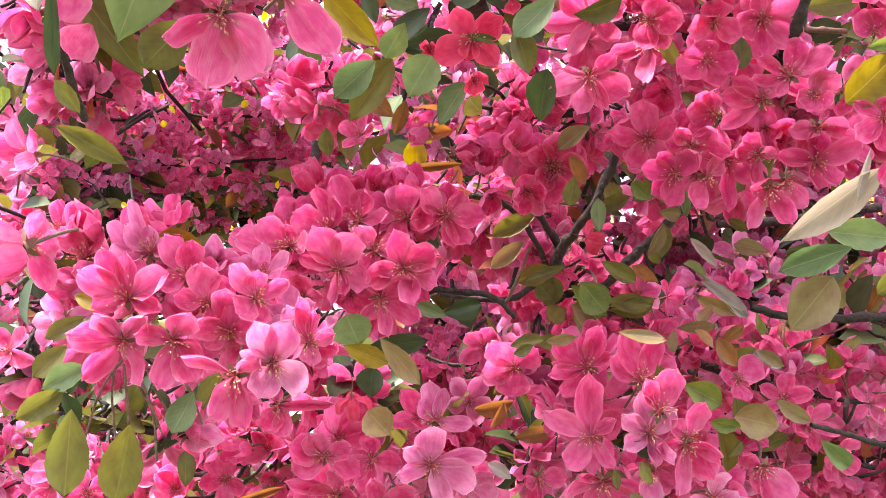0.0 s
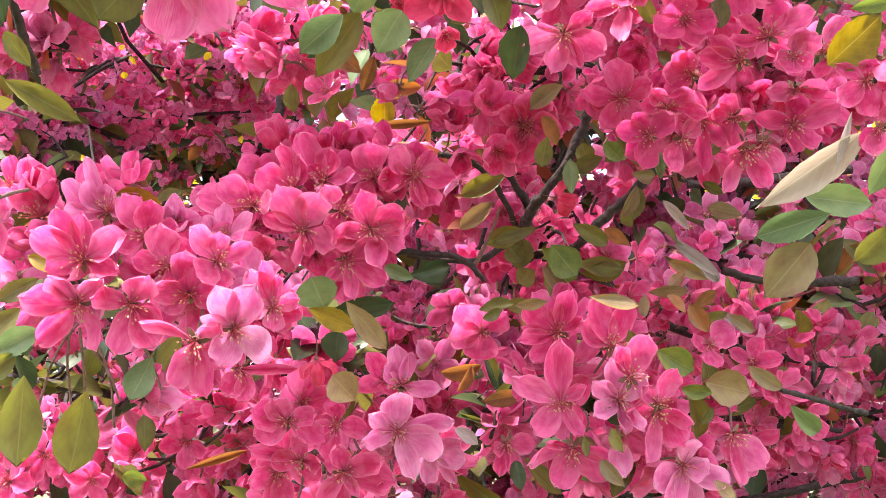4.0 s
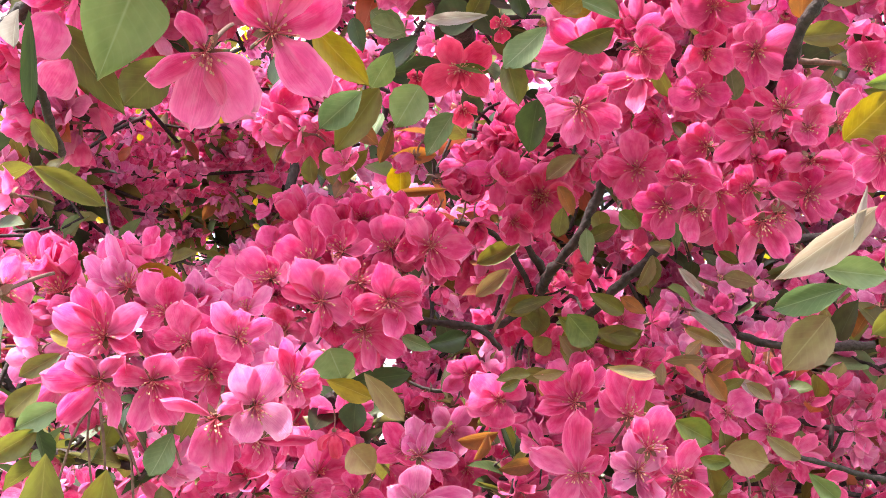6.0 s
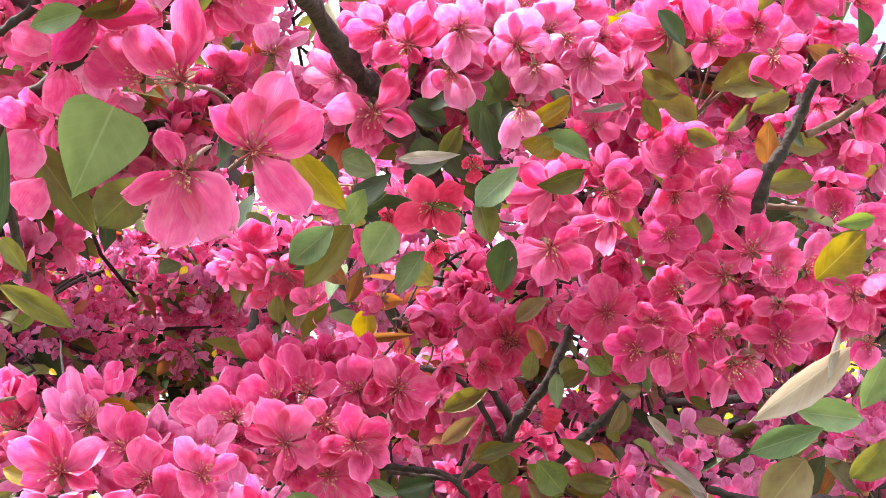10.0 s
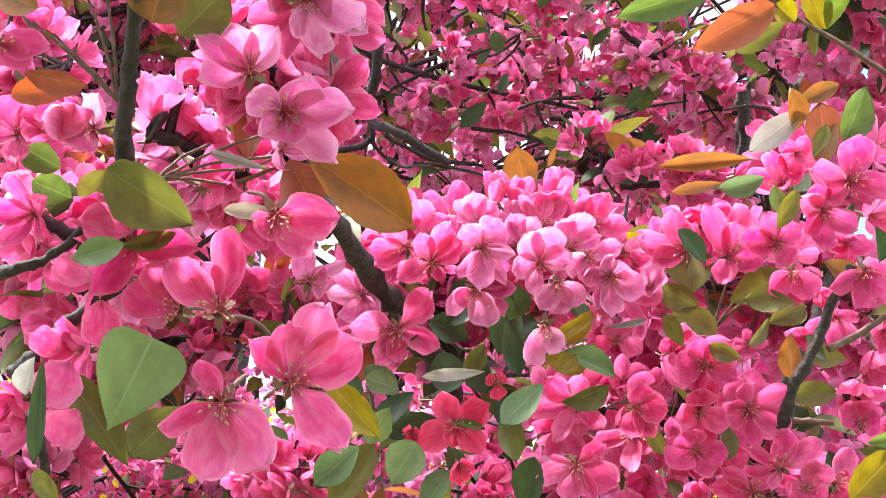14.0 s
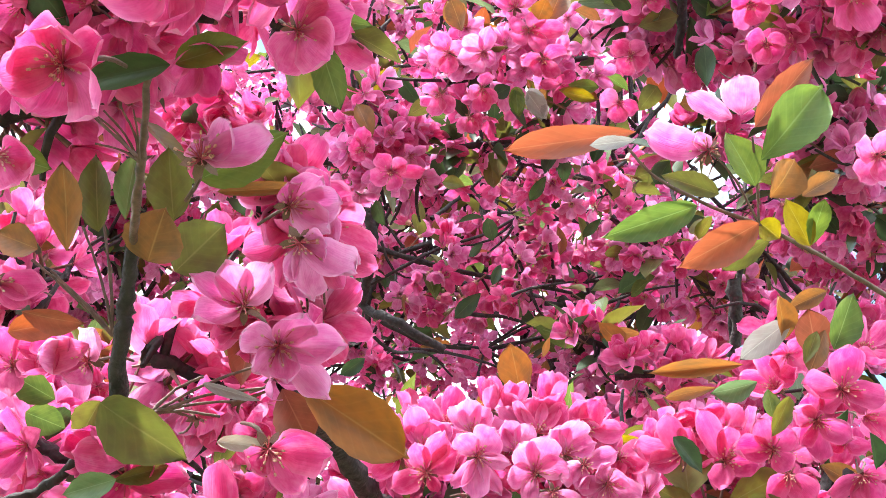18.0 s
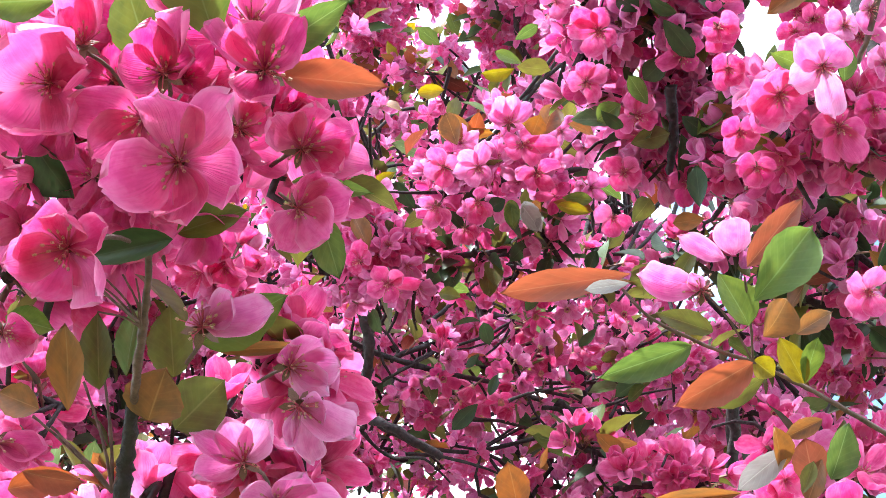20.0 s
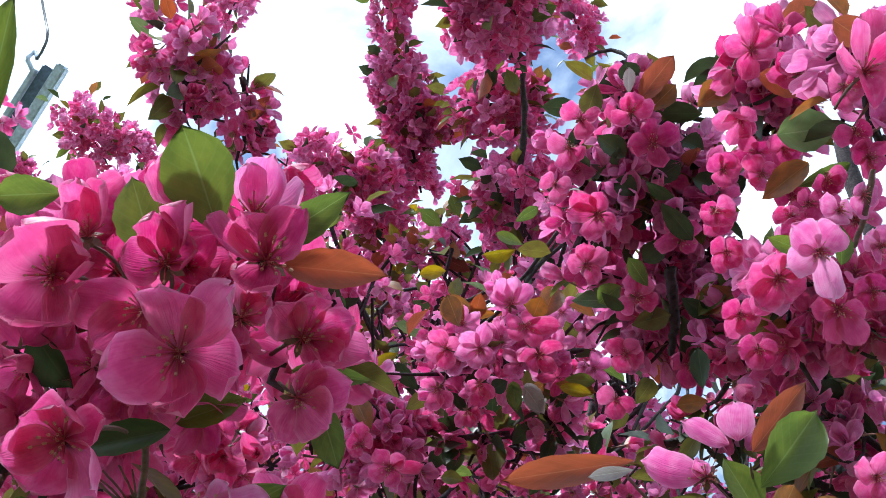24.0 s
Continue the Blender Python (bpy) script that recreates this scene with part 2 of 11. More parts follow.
# ---- shapes as arrays: points, quads, uv by point, material by quad ----
def sheet(length, width, outline, nu, nv, cup, curl, wavy=0.0, claw=0.0, seed=0, mat=0, gather=1.0, ruffle=0.0):
    """A petal or leaf that starts at 0, runs along +x and faces +z. outline(u): half width, 0 to 1."""
    rnd = random.Random(seed)
    a, b, c = rnd.uniform(0, 6), rnd.uniform(0, 6), rnd.uniform(2.0, 3.5)
    pts, uvs, quads = [], [], []
    for i in range(nu + 1):
        u = 1 - (1 - i / nu) ** gather
        h = outline(u) * width / 2
        for j in range(nv + 1):
            v = 2 * j / nv - 1
            y = v * h
            x = length * u - (abs(v) ** 2) * length * 0.05 * u
            z = cup * (v * v) * h + curl * length * (u ** 2) + claw * length * math.sin(math.pi * u)
            z += wavy * length * math.sin(a + c * 2.2 * u + 2.0 * v) * abs(v) * u + wavy * 0.5 * length * math.sin(b + 4 * u)
            z += ruffle * length * u * u * (0.35 + abs(v)) * math.sin(b + 3.1 * a * v + 5 * u) * 0.5
            y *= 1 + ruffle * 0.8 * math.sin(a * 3 + 9 * u + 2 * v)
            x += ruffle * length * 0.5 * u ** 3 * math.sin(b * 2 + 4.5 * v)
            pts.append((x, y, z))
            uvs.append((u, v))
    for i in range(nu):
        for j in range(nv):
            k = i * (nv + 1) + j
            quads.append((k, k + nv + 1, k + nv + 2, k + 1))
    return [np.array(pts), np.array(quads), np.array(uvs), np.full(len(quads), mat)]


def petal_outline(u):
    """A narrow claw, then an oval blade with a blunt round end."""
    claw = 0.12 + 0.10 * u
    return max(claw, math.sqrt(max(0.0, 1 - (abs(u - 0.60) / (0.47 if u < 0.6 else 0.402)) ** (2.3 if u < 0.6 else 3.0))), 0.12)


def broad_outline(u):
    """The same, fuller: widest past the middle, on a short claw."""
    return max(0.10, math.sqrt(max(0.0, 1 - (abs(u - 0.60) / (0.55 if u < 0.60 else 0.402)) ** (2.4 if u < 0.6 else 3.4))))


def leaf_outline(u):
    return max(0.02, math.sin(math.pi * u ** 0.9) ** 0.68) * (1 + 0.035 * math.sin(u * 70)) if 0 < u < 1 else 0.02


def obovate_outline(u):
    """Widest past the middle, with a rounded end and a short point."""
    return (max(0.02, math.sin(math.pi * u ** 1.35) ** 0.62) * (1 + 0.03 * math.sin(u * 64)) if 0 < u < 1 else 0.02)


def heart_outline(u):
    return max(0.04, math.sin(math.pi * (0.04 + 0.96 * u) ** 0.52) ** 0.8) if u < 1 else 0.02


def stick(p, q, r0, r1, sides=4, mat=5, bend=0.0):
    """A tapered stem from p to q."""
    p, q = np.array(p, float), np.array(q, float)
    d = q - p
    d /= np.linalg.norm(d)
    s = np.cross(d, (0.3, 0.2, 1.0) if abs(d[2]) < 0.9 else (1, 0, 0))
    s /= np.linalg.norm(s)
    t = np.cross(d, s)
    pts, quads = [], []
    rings = 5 if bend else 2
    for k in range(rings):
        f = k / (rings - 1)
        c = p + (q - p) * f + t * bend * math.sin(math.pi * f)
        for i in range(sides):
            a = 2 * math.pi * i / sides
            pts.append(c + (r0 + (r1 - r0) * f) * (math.cos(a) * s + math.sin(a) * t))
    for k in range(rings - 1):
        for i in range(sides):
            j = (i + 1) % sides
            quads.append((k * sides + i, k * sides + j, (k + 1) * sides + j, (k + 1) * sides + i))
    return [np.array(pts), np.array(quads), np.tile((0.5, 0.5), (len(pts), 1)), np.full(len(quads), mat)]


def joined(shapes):
    pts, quads, uvs, mats, n = [], [], [], [], 0
    for p, q, u, m in shapes:
        pts.append(p), quads.append(q + n), uvs.append(u), mats.append(m)
        n += len(p)
    return [np.concatenate(x) for x in (pts, quads, uvs, mats)]


def moved(shape, m):
    m = np.array(m)
    return [shape[0] @ m[:3, :3].T + m[:3, 3], shape[1], shape[2], shape[3]]


def mesh_of(name, shape, mats=None):
    """A mesh from a shape; with one material given, it takes that one."""
    pts, quads, uvs, mat = shape
    me = bpy.data.meshes.new(name)
    me.from_pydata(pts.tolist(), [], quads.tolist())
    layer = me.uv_layers.new(name="UVMap")
    layer.data.foreach_set("uv", uvs[quads.ravel()].astype(np.float32).ravel())
    if mats:
        for m in mats:
            me.materials.append(m)
    else:
        used = sorted(set(mat.tolist()))
        for k in used:
            me.materials.append(MATS[k])
        table = np.zeros(len(MATS), int)
        table[used] = range(len(used))
        me.polygons.foreach_set("material_index", table[mat])
    me.polygons.foreach_set("use_smooth", np.ones(len(quads), bool))
    me.update()
    return me


def frame_of(direction, facing, origin=(0, 0, 0), scale=1.0):
    """x along direction, z as near facing as can be."""
    x = Vector(direction).normalized()
    z = Vector(facing)
    z = z - x * z.dot(x)
    z = z.normalized() if z.length > 1e-5 else x.orthogonal().normalized()
    y = z.cross(x)
    m = Matrix((x, y, z)).transposed().to_4x4()
    return Matrix.Translation(origin) @ m @ Matrix.Scale(scale, 4)


def part(name, me, parent, m=None, label="", kind=""):
    ob = new(name, me)
    ob.parent = parent
    if m is not None:
        ob.matrix_parent_inverse = parent.matrix_world.inverted()
        ob.matrix_basis = m
    return tagged(ob, label, kind=kind)


# ---- one blossom, 1 unit across ----
def petal_shape(seed, nu=8, nv=6, mat=0, outline=petal_outline):
    r = random.Random(seed)
    return sheet(0.50, 0.33 * r.uniform(0.85, 1.12), outline, nu, nv, r.uniform(0.35, 1.0),
                 r.uniform(-0.24, 0.28), wavy=r.uniform(0.01, 0.045), claw=r.uniform(-0.20, -0.02), seed=seed, mat=mat, gather=1.6, ruffle=r.uniform(0.02, 0.075))


def spoon_shape(seed, outline=broad_outline):
    """A petal for the flowers seen close: hollow like a spoon, its rim uneven."""
    r = random.Random(seed)
    return sheet(0.50, 0.33, outline, 11, 8, r.uniform(0.25, 0.85), r.uniform(-0.20, 0.16), wavy=r.uniform(0.015, 0.05),
                 claw=r.uniform(-0.24, -0.10), seed=seed, gather=2.1, ruffle=r.uniform(0.045, 0.10))


def petal_matrix(k, lift, r):
    """Petal k of five round +z, raised by lift degrees."""
    a = radians(72 * k + r.uniform(-9, 9))
    e = radians(lift + r.uniform(-18, 20))
    way = Vector((math.cos(a) * math.cos(e), math.sin(a) * math.cos(e), math.sin(e)))
    face = Vector((-math.cos(a) * math.sin(e), -math.sin(a) * math.sin(e), math.cos(e)))
    m = frame_of(way, face, way * 0.035)
    return m @ Matrix.Rotation(radians(r.uniform(-24, 24)), 4, "X")


def stamen_shape(seed, count=16, sides=3):
    r = random.Random(seed)
    out = []
    for i in range(count):
        a, e = r.uniform(0, 6.28), radians(r.uniform(25, 82))
        n = r.uniform(0.10, 0.22)
        w = np.array((math.cos(a) * math.cos(e), math.sin(a) * math.cos(e), math.sin(e)))
        out.append(stick(w * 0.02, w * n, 0.0055, 0.0040, sides, 2))
        d = w * n
        out.append(stick(d - w * 0.004, d + w * 0.018, 0.0105, 0.008, 4, 3))
    return joined(out)


def calyx_shape(seed):
    """The cup behind the petals, its five sepals and the stem."""
    r = random.Random(seed)
    out = [stick((0, 0, -0.10), (0, 0, 0.015), 0.030, 0.055, 6, 4)]
    out.append(stick((0, 0, -0.10), (r.uniform(-0.12, 0.12), r.uniform(-0.12, 0.12), -0.62), 0.018, 0.016, 5, 5, 0.05))
    for k in range(5):
        a = radians(72 * k + 36)
        w = Vector((math.cos(a), math.sin(a), -0.25))
        out.append(moved(sheet(0.15, 0.07, leaf_outline, 3, 2, 0.2, -0.2, mat=4), frame_of(w, (w.x * 0.3, w.y * 0.3, 1), (0, 0, -0.01))))
    return joined(out)


def blossom_shape(seed, lift, fine=2, mat=0):
    """A whole blossom as one shape, for the joined masses."""
    r = random.Random(seed)
    nu, nv = ((3, 2), (4, 2), (5, 3))[fine]
    out = [moved(petal_shape(seed * 7 + k, nu, nv, mat), petal_matrix(k, lift, r)) for k in range(5)]
    if fine == 2:
        out.append(stamen_shape(seed, 9, 3))
        out.append(stick((0, 0, -0.5), (0, 0, 0.0), 0.016, 0.04, 3, 4))
    elif fine == 1:
        out.append(stick((0, 0, 0.0), (0, 0, 0.14), 0.075, 0.10, 5, 3))
        out.append(stick((0, 0, -0.5), (0, 0, 0.0), 0.016, 0.04, 3, 4))
    return joined(out)


PETALS = [mesh_of("petal", petal_shape(100 + k), [PETAL]) for k in range(12)]
PETALS_RED = [mesh_of("petal", petal_shape(140 + k), [PETAL_RED]) for k in range(4)]
PETALS_PALE = [mesh_of("petal", petal_shape(160 + k), [PETAL_PALE]) for k in range(8)]
PETALS_SHADED = [mesh_of("petal", petal_shape(170 + k), [PETAL_SHADED]) for k in range(8)]
TONES = (PETALS, PETALS_RED, PETALS_PALE, PETALS_SHADED)
BROAD = [mesh_of("petal", spoon_shape(180 + k, (broad_outline, petal_outline, petal_outline)[k % 3]), [PETAL]) for k in range(14)]
BROAD_PALE = [mesh_of("petal", spoon_shape(210 + k), [PETAL_PALE]) for k in range(8)]
BROAD_SHADED = [mesh_of("petal", spoon_shape(230 + k), [PETAL_SHADED]) for k in range(8)]
STAMENS = [mesh_of("stamen_tuft", stamen_shape(200 + k, 22)) for k in range(4)]
CALYXES = [mesh_of("flower", calyx_shape(300 + k)) for k in range(4)]
LEAVES = {}
for kind_of in LEAF:
    for k in range(4):
        LEAVES[kind_of, k] = mesh_of("leaf", sheet(1.0, 1.0, (leaf_outline, obovate_outline, obovate_outline, heart_outline)[k], 16, 6, (0.35, 0.15, 0.55, 0.2)[k], (-0.10, 0.06, -0.22, -0.12)[k],
                                                   wavy=(0.02, 0.035, 0.05, 0.02)[k], seed=400 + k, mat=0, ruffle=0.025), [LEAF[kind_of]])
FINE = [blossom_shape(500 + k, (12, 30, 48, 22, 60)[k % 5], 2, 14 if k in (3, 7) else 0) for k in range(10)]
FINE_PALE = [blossom_shape(560 + k, (20, 35, 48, 58)[k % 4], 2, (15, 14, 14, 14)[k % 4]) for k in range(8)]
MIDDLE = [blossom_shape(520 + k, (10, 30, 50, 20, 65)[k % 5], 1, 14 if k in (1, 3, 5, 7, 9) else 15 if k == 8 else 0) for k in range(10)]
FAR = [blossom_shape(540 + k, (10, 30, 50, 25)[k % 4], 0, (0, 14, 14, 0)[k % 4]) for k in range(8)]
LEAF_FINE = {n: sheet(1.0, 0.55, leaf_outline, 5, 2, 0.4, -0.15, 0.02, seed=9, mat=n) for n in (7, 8, 9, 10, 11, 12, 13)}
LEAF_FAR = {n: sheet(1.0, 0.55, leaf_outline, 3, 2, 0.4, -0.2, 0.0, seed=9, mat=n) for n in (7, 8, 9, 10, 11, 12, 13)}
COUNT = [0]


# ---- the trees ----
def tree_root(x, y, label):
    ob = new("crabapple_tree")
    ob.location = (x, y, 0)
    bpy.context.view_layer.update()
    return tagged(ob, label, "tree", "crabapple trees")


NEAR = tree_root(0.75, 1.45, "flowering crabapple tree with deep pink blossom and bronze young leaves")
BACK = tree_root(-0.75, 3.1, "crabapple tree in full pink bloom standing behind the first")
SIDE = tree_root(1.5, 3.9, "crabapple tree in pink bloom against the bright sky")


def at_tree(tree):
    return Matrix.Translation(tree.location)


def flower(x, y, z, nx, ny, nz, size, lift=25, tone=0, petals=5):
    """A single flower with its own petals, facing (nx, ny, nz), size metres across."""
    COUNT[0] += 1
    r = random.Random(COUNT[0])
    face = Vector((nx, ny, nz)).normalized()
    side = face.orthogonal()
    m = frame_of(side, face, (x, y, z), size) @ Matrix.Rotation(r.uniform(0, 6.28), 4, "Z")
    root = part("flower", CALYXES[COUNT[0] % 4], NEAR, m, ("", "deep red half-open flower", "pale pink faded flower with bright light in its colour", "magenta flower with shade put into its colour")[tone])
    for k in range(petals):
        ob = part("petal", r.choice(TONES[tone]), root)
        ob.matrix_basis = petal_matrix(k, lift, r) @ Matrix.Diagonal((r.uniform(0.92, 1.08), r.uniform(0.92, 1.12), r.uniform(0.7, 1.4), 1))
    if lift < 75:
        part("stamen_tuft", STAMENS[COUNT[0] % 4], root)
    return root


def posed_flower(x, y, z, nx, ny, nz, size, tone, *tips):
    """A flower whose petals each reach out to a place of their own: (x, y, z, width)."""
    COUNT[0] += 1
    face = Vector((nx, ny, nz)).normalized()
    m = frame_of(face.orthogonal(), face, (x, y, z), size)
    root = part("flower", CALYXES[COUNT[0] % 4], NEAR, m, ("", "deep red half-open flower", "pale pink faded flower with bright light in its colour", "magenta flower with shade put into its colour")[tone])
    back = m.inverted()
    r = random.Random(3000 + COUNT[0])
    for k, (u, v, w, wide) in enumerate(tips):
        tip = back @ Vector((u, v, w))
        face_in = Vector((0, 0, 1)) - tip.normalized() * 0.3
        shapes = (BROAD, PETALS_RED, BROAD_PALE, BROAD_SHADED)[tone]
        ob = part("petal", shapes[r.randrange(len(shapes))], root)
        ob.matrix_basis = frame_of(tip, face_in, tip.normalized() * 0.03) @ Matrix.Rotation(radians(r.uniform(-20, 20)), 4, "X") @ Matrix.Diagonal((tip.length / 0.5, wide * 0.98 / size / 0.33, tip.length / 0.5 * 0.75 + 0.35, 1))
    part("stamen_tuft", STAMENS[COUNT[0] % 4], root)
    return root


def leaf(x, y, z, u, v, w, width, kind_of, nx, ny, nz, k=0):
    """A leaf from (x, y, z) to (u, v, w), width metres wide, facing (nx, ny, nz)."""
    way = Vector((u - x, v - y, w - z))
    m = frame_of(way, (nx, ny, nz), (x, y, z)) @ Matrix.Diagonal((way.length, width, way.length * 0.6 + width * 0.4, 1))
    return part("leaf", LEAVES[kind_of, k], NEAR, m)


def petal(x, y, z, u, v, w, width, nx, ny, nz, tone=0):
    """A lone petal of a flower that has dropped the rest."""
    COUNT[0] += 1
    way = Vector((u - x, v - y, w - z))
    m = frame_of(way, (nx, ny, nz), (x, y, z)) @ Matrix.Diagonal((way.length / 0.5, width / 0.33, way.length / 0.9, 1))
    return part("petal", (BROAD, PETALS_RED, BROAD_PALE)[tone][COUNT[0] % 4], NEAR, m)


def bud(x, y, z, dx, dy, dz, size, red=1):
    """A closed bud, size metres wide, that points along (dx, dy, dz)."""
    COUNT[0] += 1
    r = random.Random(COUNT[0])
    m = frame_of(Vector((dx, dy, dz)).orthogonal(), (dx, dy, dz), (x, y, z), size * 1.7)
    root = part("bud", CALYXES[COUNT[0] % 4], NEAR, m, "tight red bud")
    for k in range(5):
        ob = part("petal", r.choice(PETALS_RED if red else PETALS), root)
        ob.matrix_basis = petal_matrix(k, 66, r) @ Matrix.Diagonal((1.15, 1.25, 3.2, 1)) @ Matrix.Rotation(radians(12), 4, "Y")
    return root


def tube(name, tree, points, r0, r1, mat, knobs=0.12, seed=1):
    """A branch through a few points, tapering from r0 to r1, with knots along it."""
    pts = [Vector(p) for p in points]
    r = random.Random(seed)
    line = []
    for i in range(len(pts) - 1):
        a, b = pts[max(i - 1, 0)], pts[i]
        c, d = pts[i + 1], pts[min(i + 2, len(pts) - 1)]
        for k in range(6):
            t = k / 6
            line.append(0.5 * ((2 * b) + (c - a) * t + (2 * a - 5 * b + 4 * c - d) * t * t + (3 * b - a - 3 * c + d) * t ** 3))
    line.append(pts[-1])
    sides, rows, quads = 10, [], []
    ref = Vector((0.31, 0.52, 0.79))
    for i, p in enumerate(line):
        d = (line[min(i + 1, len(line) - 1)] - line[max(i - 1, 0)]).normalized()
        s = d.cross(ref).normalized()
        t = d.cross(s)
        f = i / (len(line) - 1)
        rad = (r0 + (r1 - r0) * f) * (1 + (knobs * 1.8 if r.random() < 0.18 else 0)) * r.uniform(1 - knobs, 1 + knobs)
        p = p + (s * r.uniform(-1, 1) + t * r.uniform(-1, 1)) * rad * 0.25
        for j in range(sides):
            a = 2 * math.pi * j / sides
            q = p + (s * math.cos(a) + t * math.sin(a)) * rad * r.uniform(0.93, 1.07)
            rows.append(tuple(q - tree.location))
    for i in range(len(line) - 1):
        for j in range(sides):
            k = (j + 1) % sides
            quads.append((i * sides + j, i * sides + k, (i + 1) * sides + k, (i + 1) * sides + j))
    uv = np.tile((0.5, 0.5), (len(rows), 1))
    me = mesh_of(name, [np.array(rows), np.array(quads), uv, np.zeros(len(quads), int)], [mat])
    return part(name, me, tree)


def branch(r0, r1, *points):
    COUNT[0] += 1
    return tube("branch", NEAR, points, r0, r1, BARK if r0 > 0.0016 else TWIG, seed=COUNT[0])


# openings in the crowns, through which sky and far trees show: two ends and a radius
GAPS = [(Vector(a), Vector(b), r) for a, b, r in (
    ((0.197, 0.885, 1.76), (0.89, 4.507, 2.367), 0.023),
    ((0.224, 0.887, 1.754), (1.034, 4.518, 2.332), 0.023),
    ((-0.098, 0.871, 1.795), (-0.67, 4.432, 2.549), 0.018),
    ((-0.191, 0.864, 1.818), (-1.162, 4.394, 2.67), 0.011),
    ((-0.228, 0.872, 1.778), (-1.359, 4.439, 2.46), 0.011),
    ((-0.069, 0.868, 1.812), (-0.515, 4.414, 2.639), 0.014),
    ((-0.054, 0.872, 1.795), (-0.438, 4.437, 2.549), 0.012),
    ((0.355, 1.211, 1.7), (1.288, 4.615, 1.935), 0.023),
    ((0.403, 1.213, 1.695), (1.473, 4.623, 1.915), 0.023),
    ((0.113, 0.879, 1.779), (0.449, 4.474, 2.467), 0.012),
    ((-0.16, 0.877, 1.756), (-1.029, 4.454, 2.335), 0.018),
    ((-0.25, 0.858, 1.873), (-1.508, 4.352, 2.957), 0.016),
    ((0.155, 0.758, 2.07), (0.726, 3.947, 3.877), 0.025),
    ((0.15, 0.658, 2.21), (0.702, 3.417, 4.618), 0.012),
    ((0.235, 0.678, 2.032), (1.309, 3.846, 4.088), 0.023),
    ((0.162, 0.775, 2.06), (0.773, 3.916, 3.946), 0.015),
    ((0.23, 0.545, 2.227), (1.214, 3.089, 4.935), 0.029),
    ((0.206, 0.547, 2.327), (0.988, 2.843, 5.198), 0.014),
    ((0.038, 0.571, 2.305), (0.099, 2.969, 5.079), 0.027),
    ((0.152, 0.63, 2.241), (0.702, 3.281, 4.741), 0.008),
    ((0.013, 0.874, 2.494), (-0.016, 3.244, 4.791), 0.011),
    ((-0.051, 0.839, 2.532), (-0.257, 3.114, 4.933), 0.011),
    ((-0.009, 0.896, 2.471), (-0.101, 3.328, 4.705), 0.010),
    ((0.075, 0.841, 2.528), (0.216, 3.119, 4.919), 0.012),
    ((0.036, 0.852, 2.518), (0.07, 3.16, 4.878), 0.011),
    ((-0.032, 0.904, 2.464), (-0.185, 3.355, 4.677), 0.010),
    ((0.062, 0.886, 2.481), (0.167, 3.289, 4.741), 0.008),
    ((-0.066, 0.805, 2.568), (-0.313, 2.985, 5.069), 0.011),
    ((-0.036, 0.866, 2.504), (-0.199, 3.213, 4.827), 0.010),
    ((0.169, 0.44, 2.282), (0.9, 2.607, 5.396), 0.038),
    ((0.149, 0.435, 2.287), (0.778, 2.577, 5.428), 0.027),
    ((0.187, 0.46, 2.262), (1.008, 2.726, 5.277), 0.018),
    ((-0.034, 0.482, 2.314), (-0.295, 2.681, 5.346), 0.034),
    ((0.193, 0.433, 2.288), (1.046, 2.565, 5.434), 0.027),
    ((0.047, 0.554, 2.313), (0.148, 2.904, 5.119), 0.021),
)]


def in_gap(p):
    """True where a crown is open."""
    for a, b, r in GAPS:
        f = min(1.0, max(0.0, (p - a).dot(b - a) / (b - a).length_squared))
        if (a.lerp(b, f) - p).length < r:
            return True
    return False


LEAF_MIX = (7, 8, 8, 8, 9, 11, 11, 8, 12, 13, 8, 11)


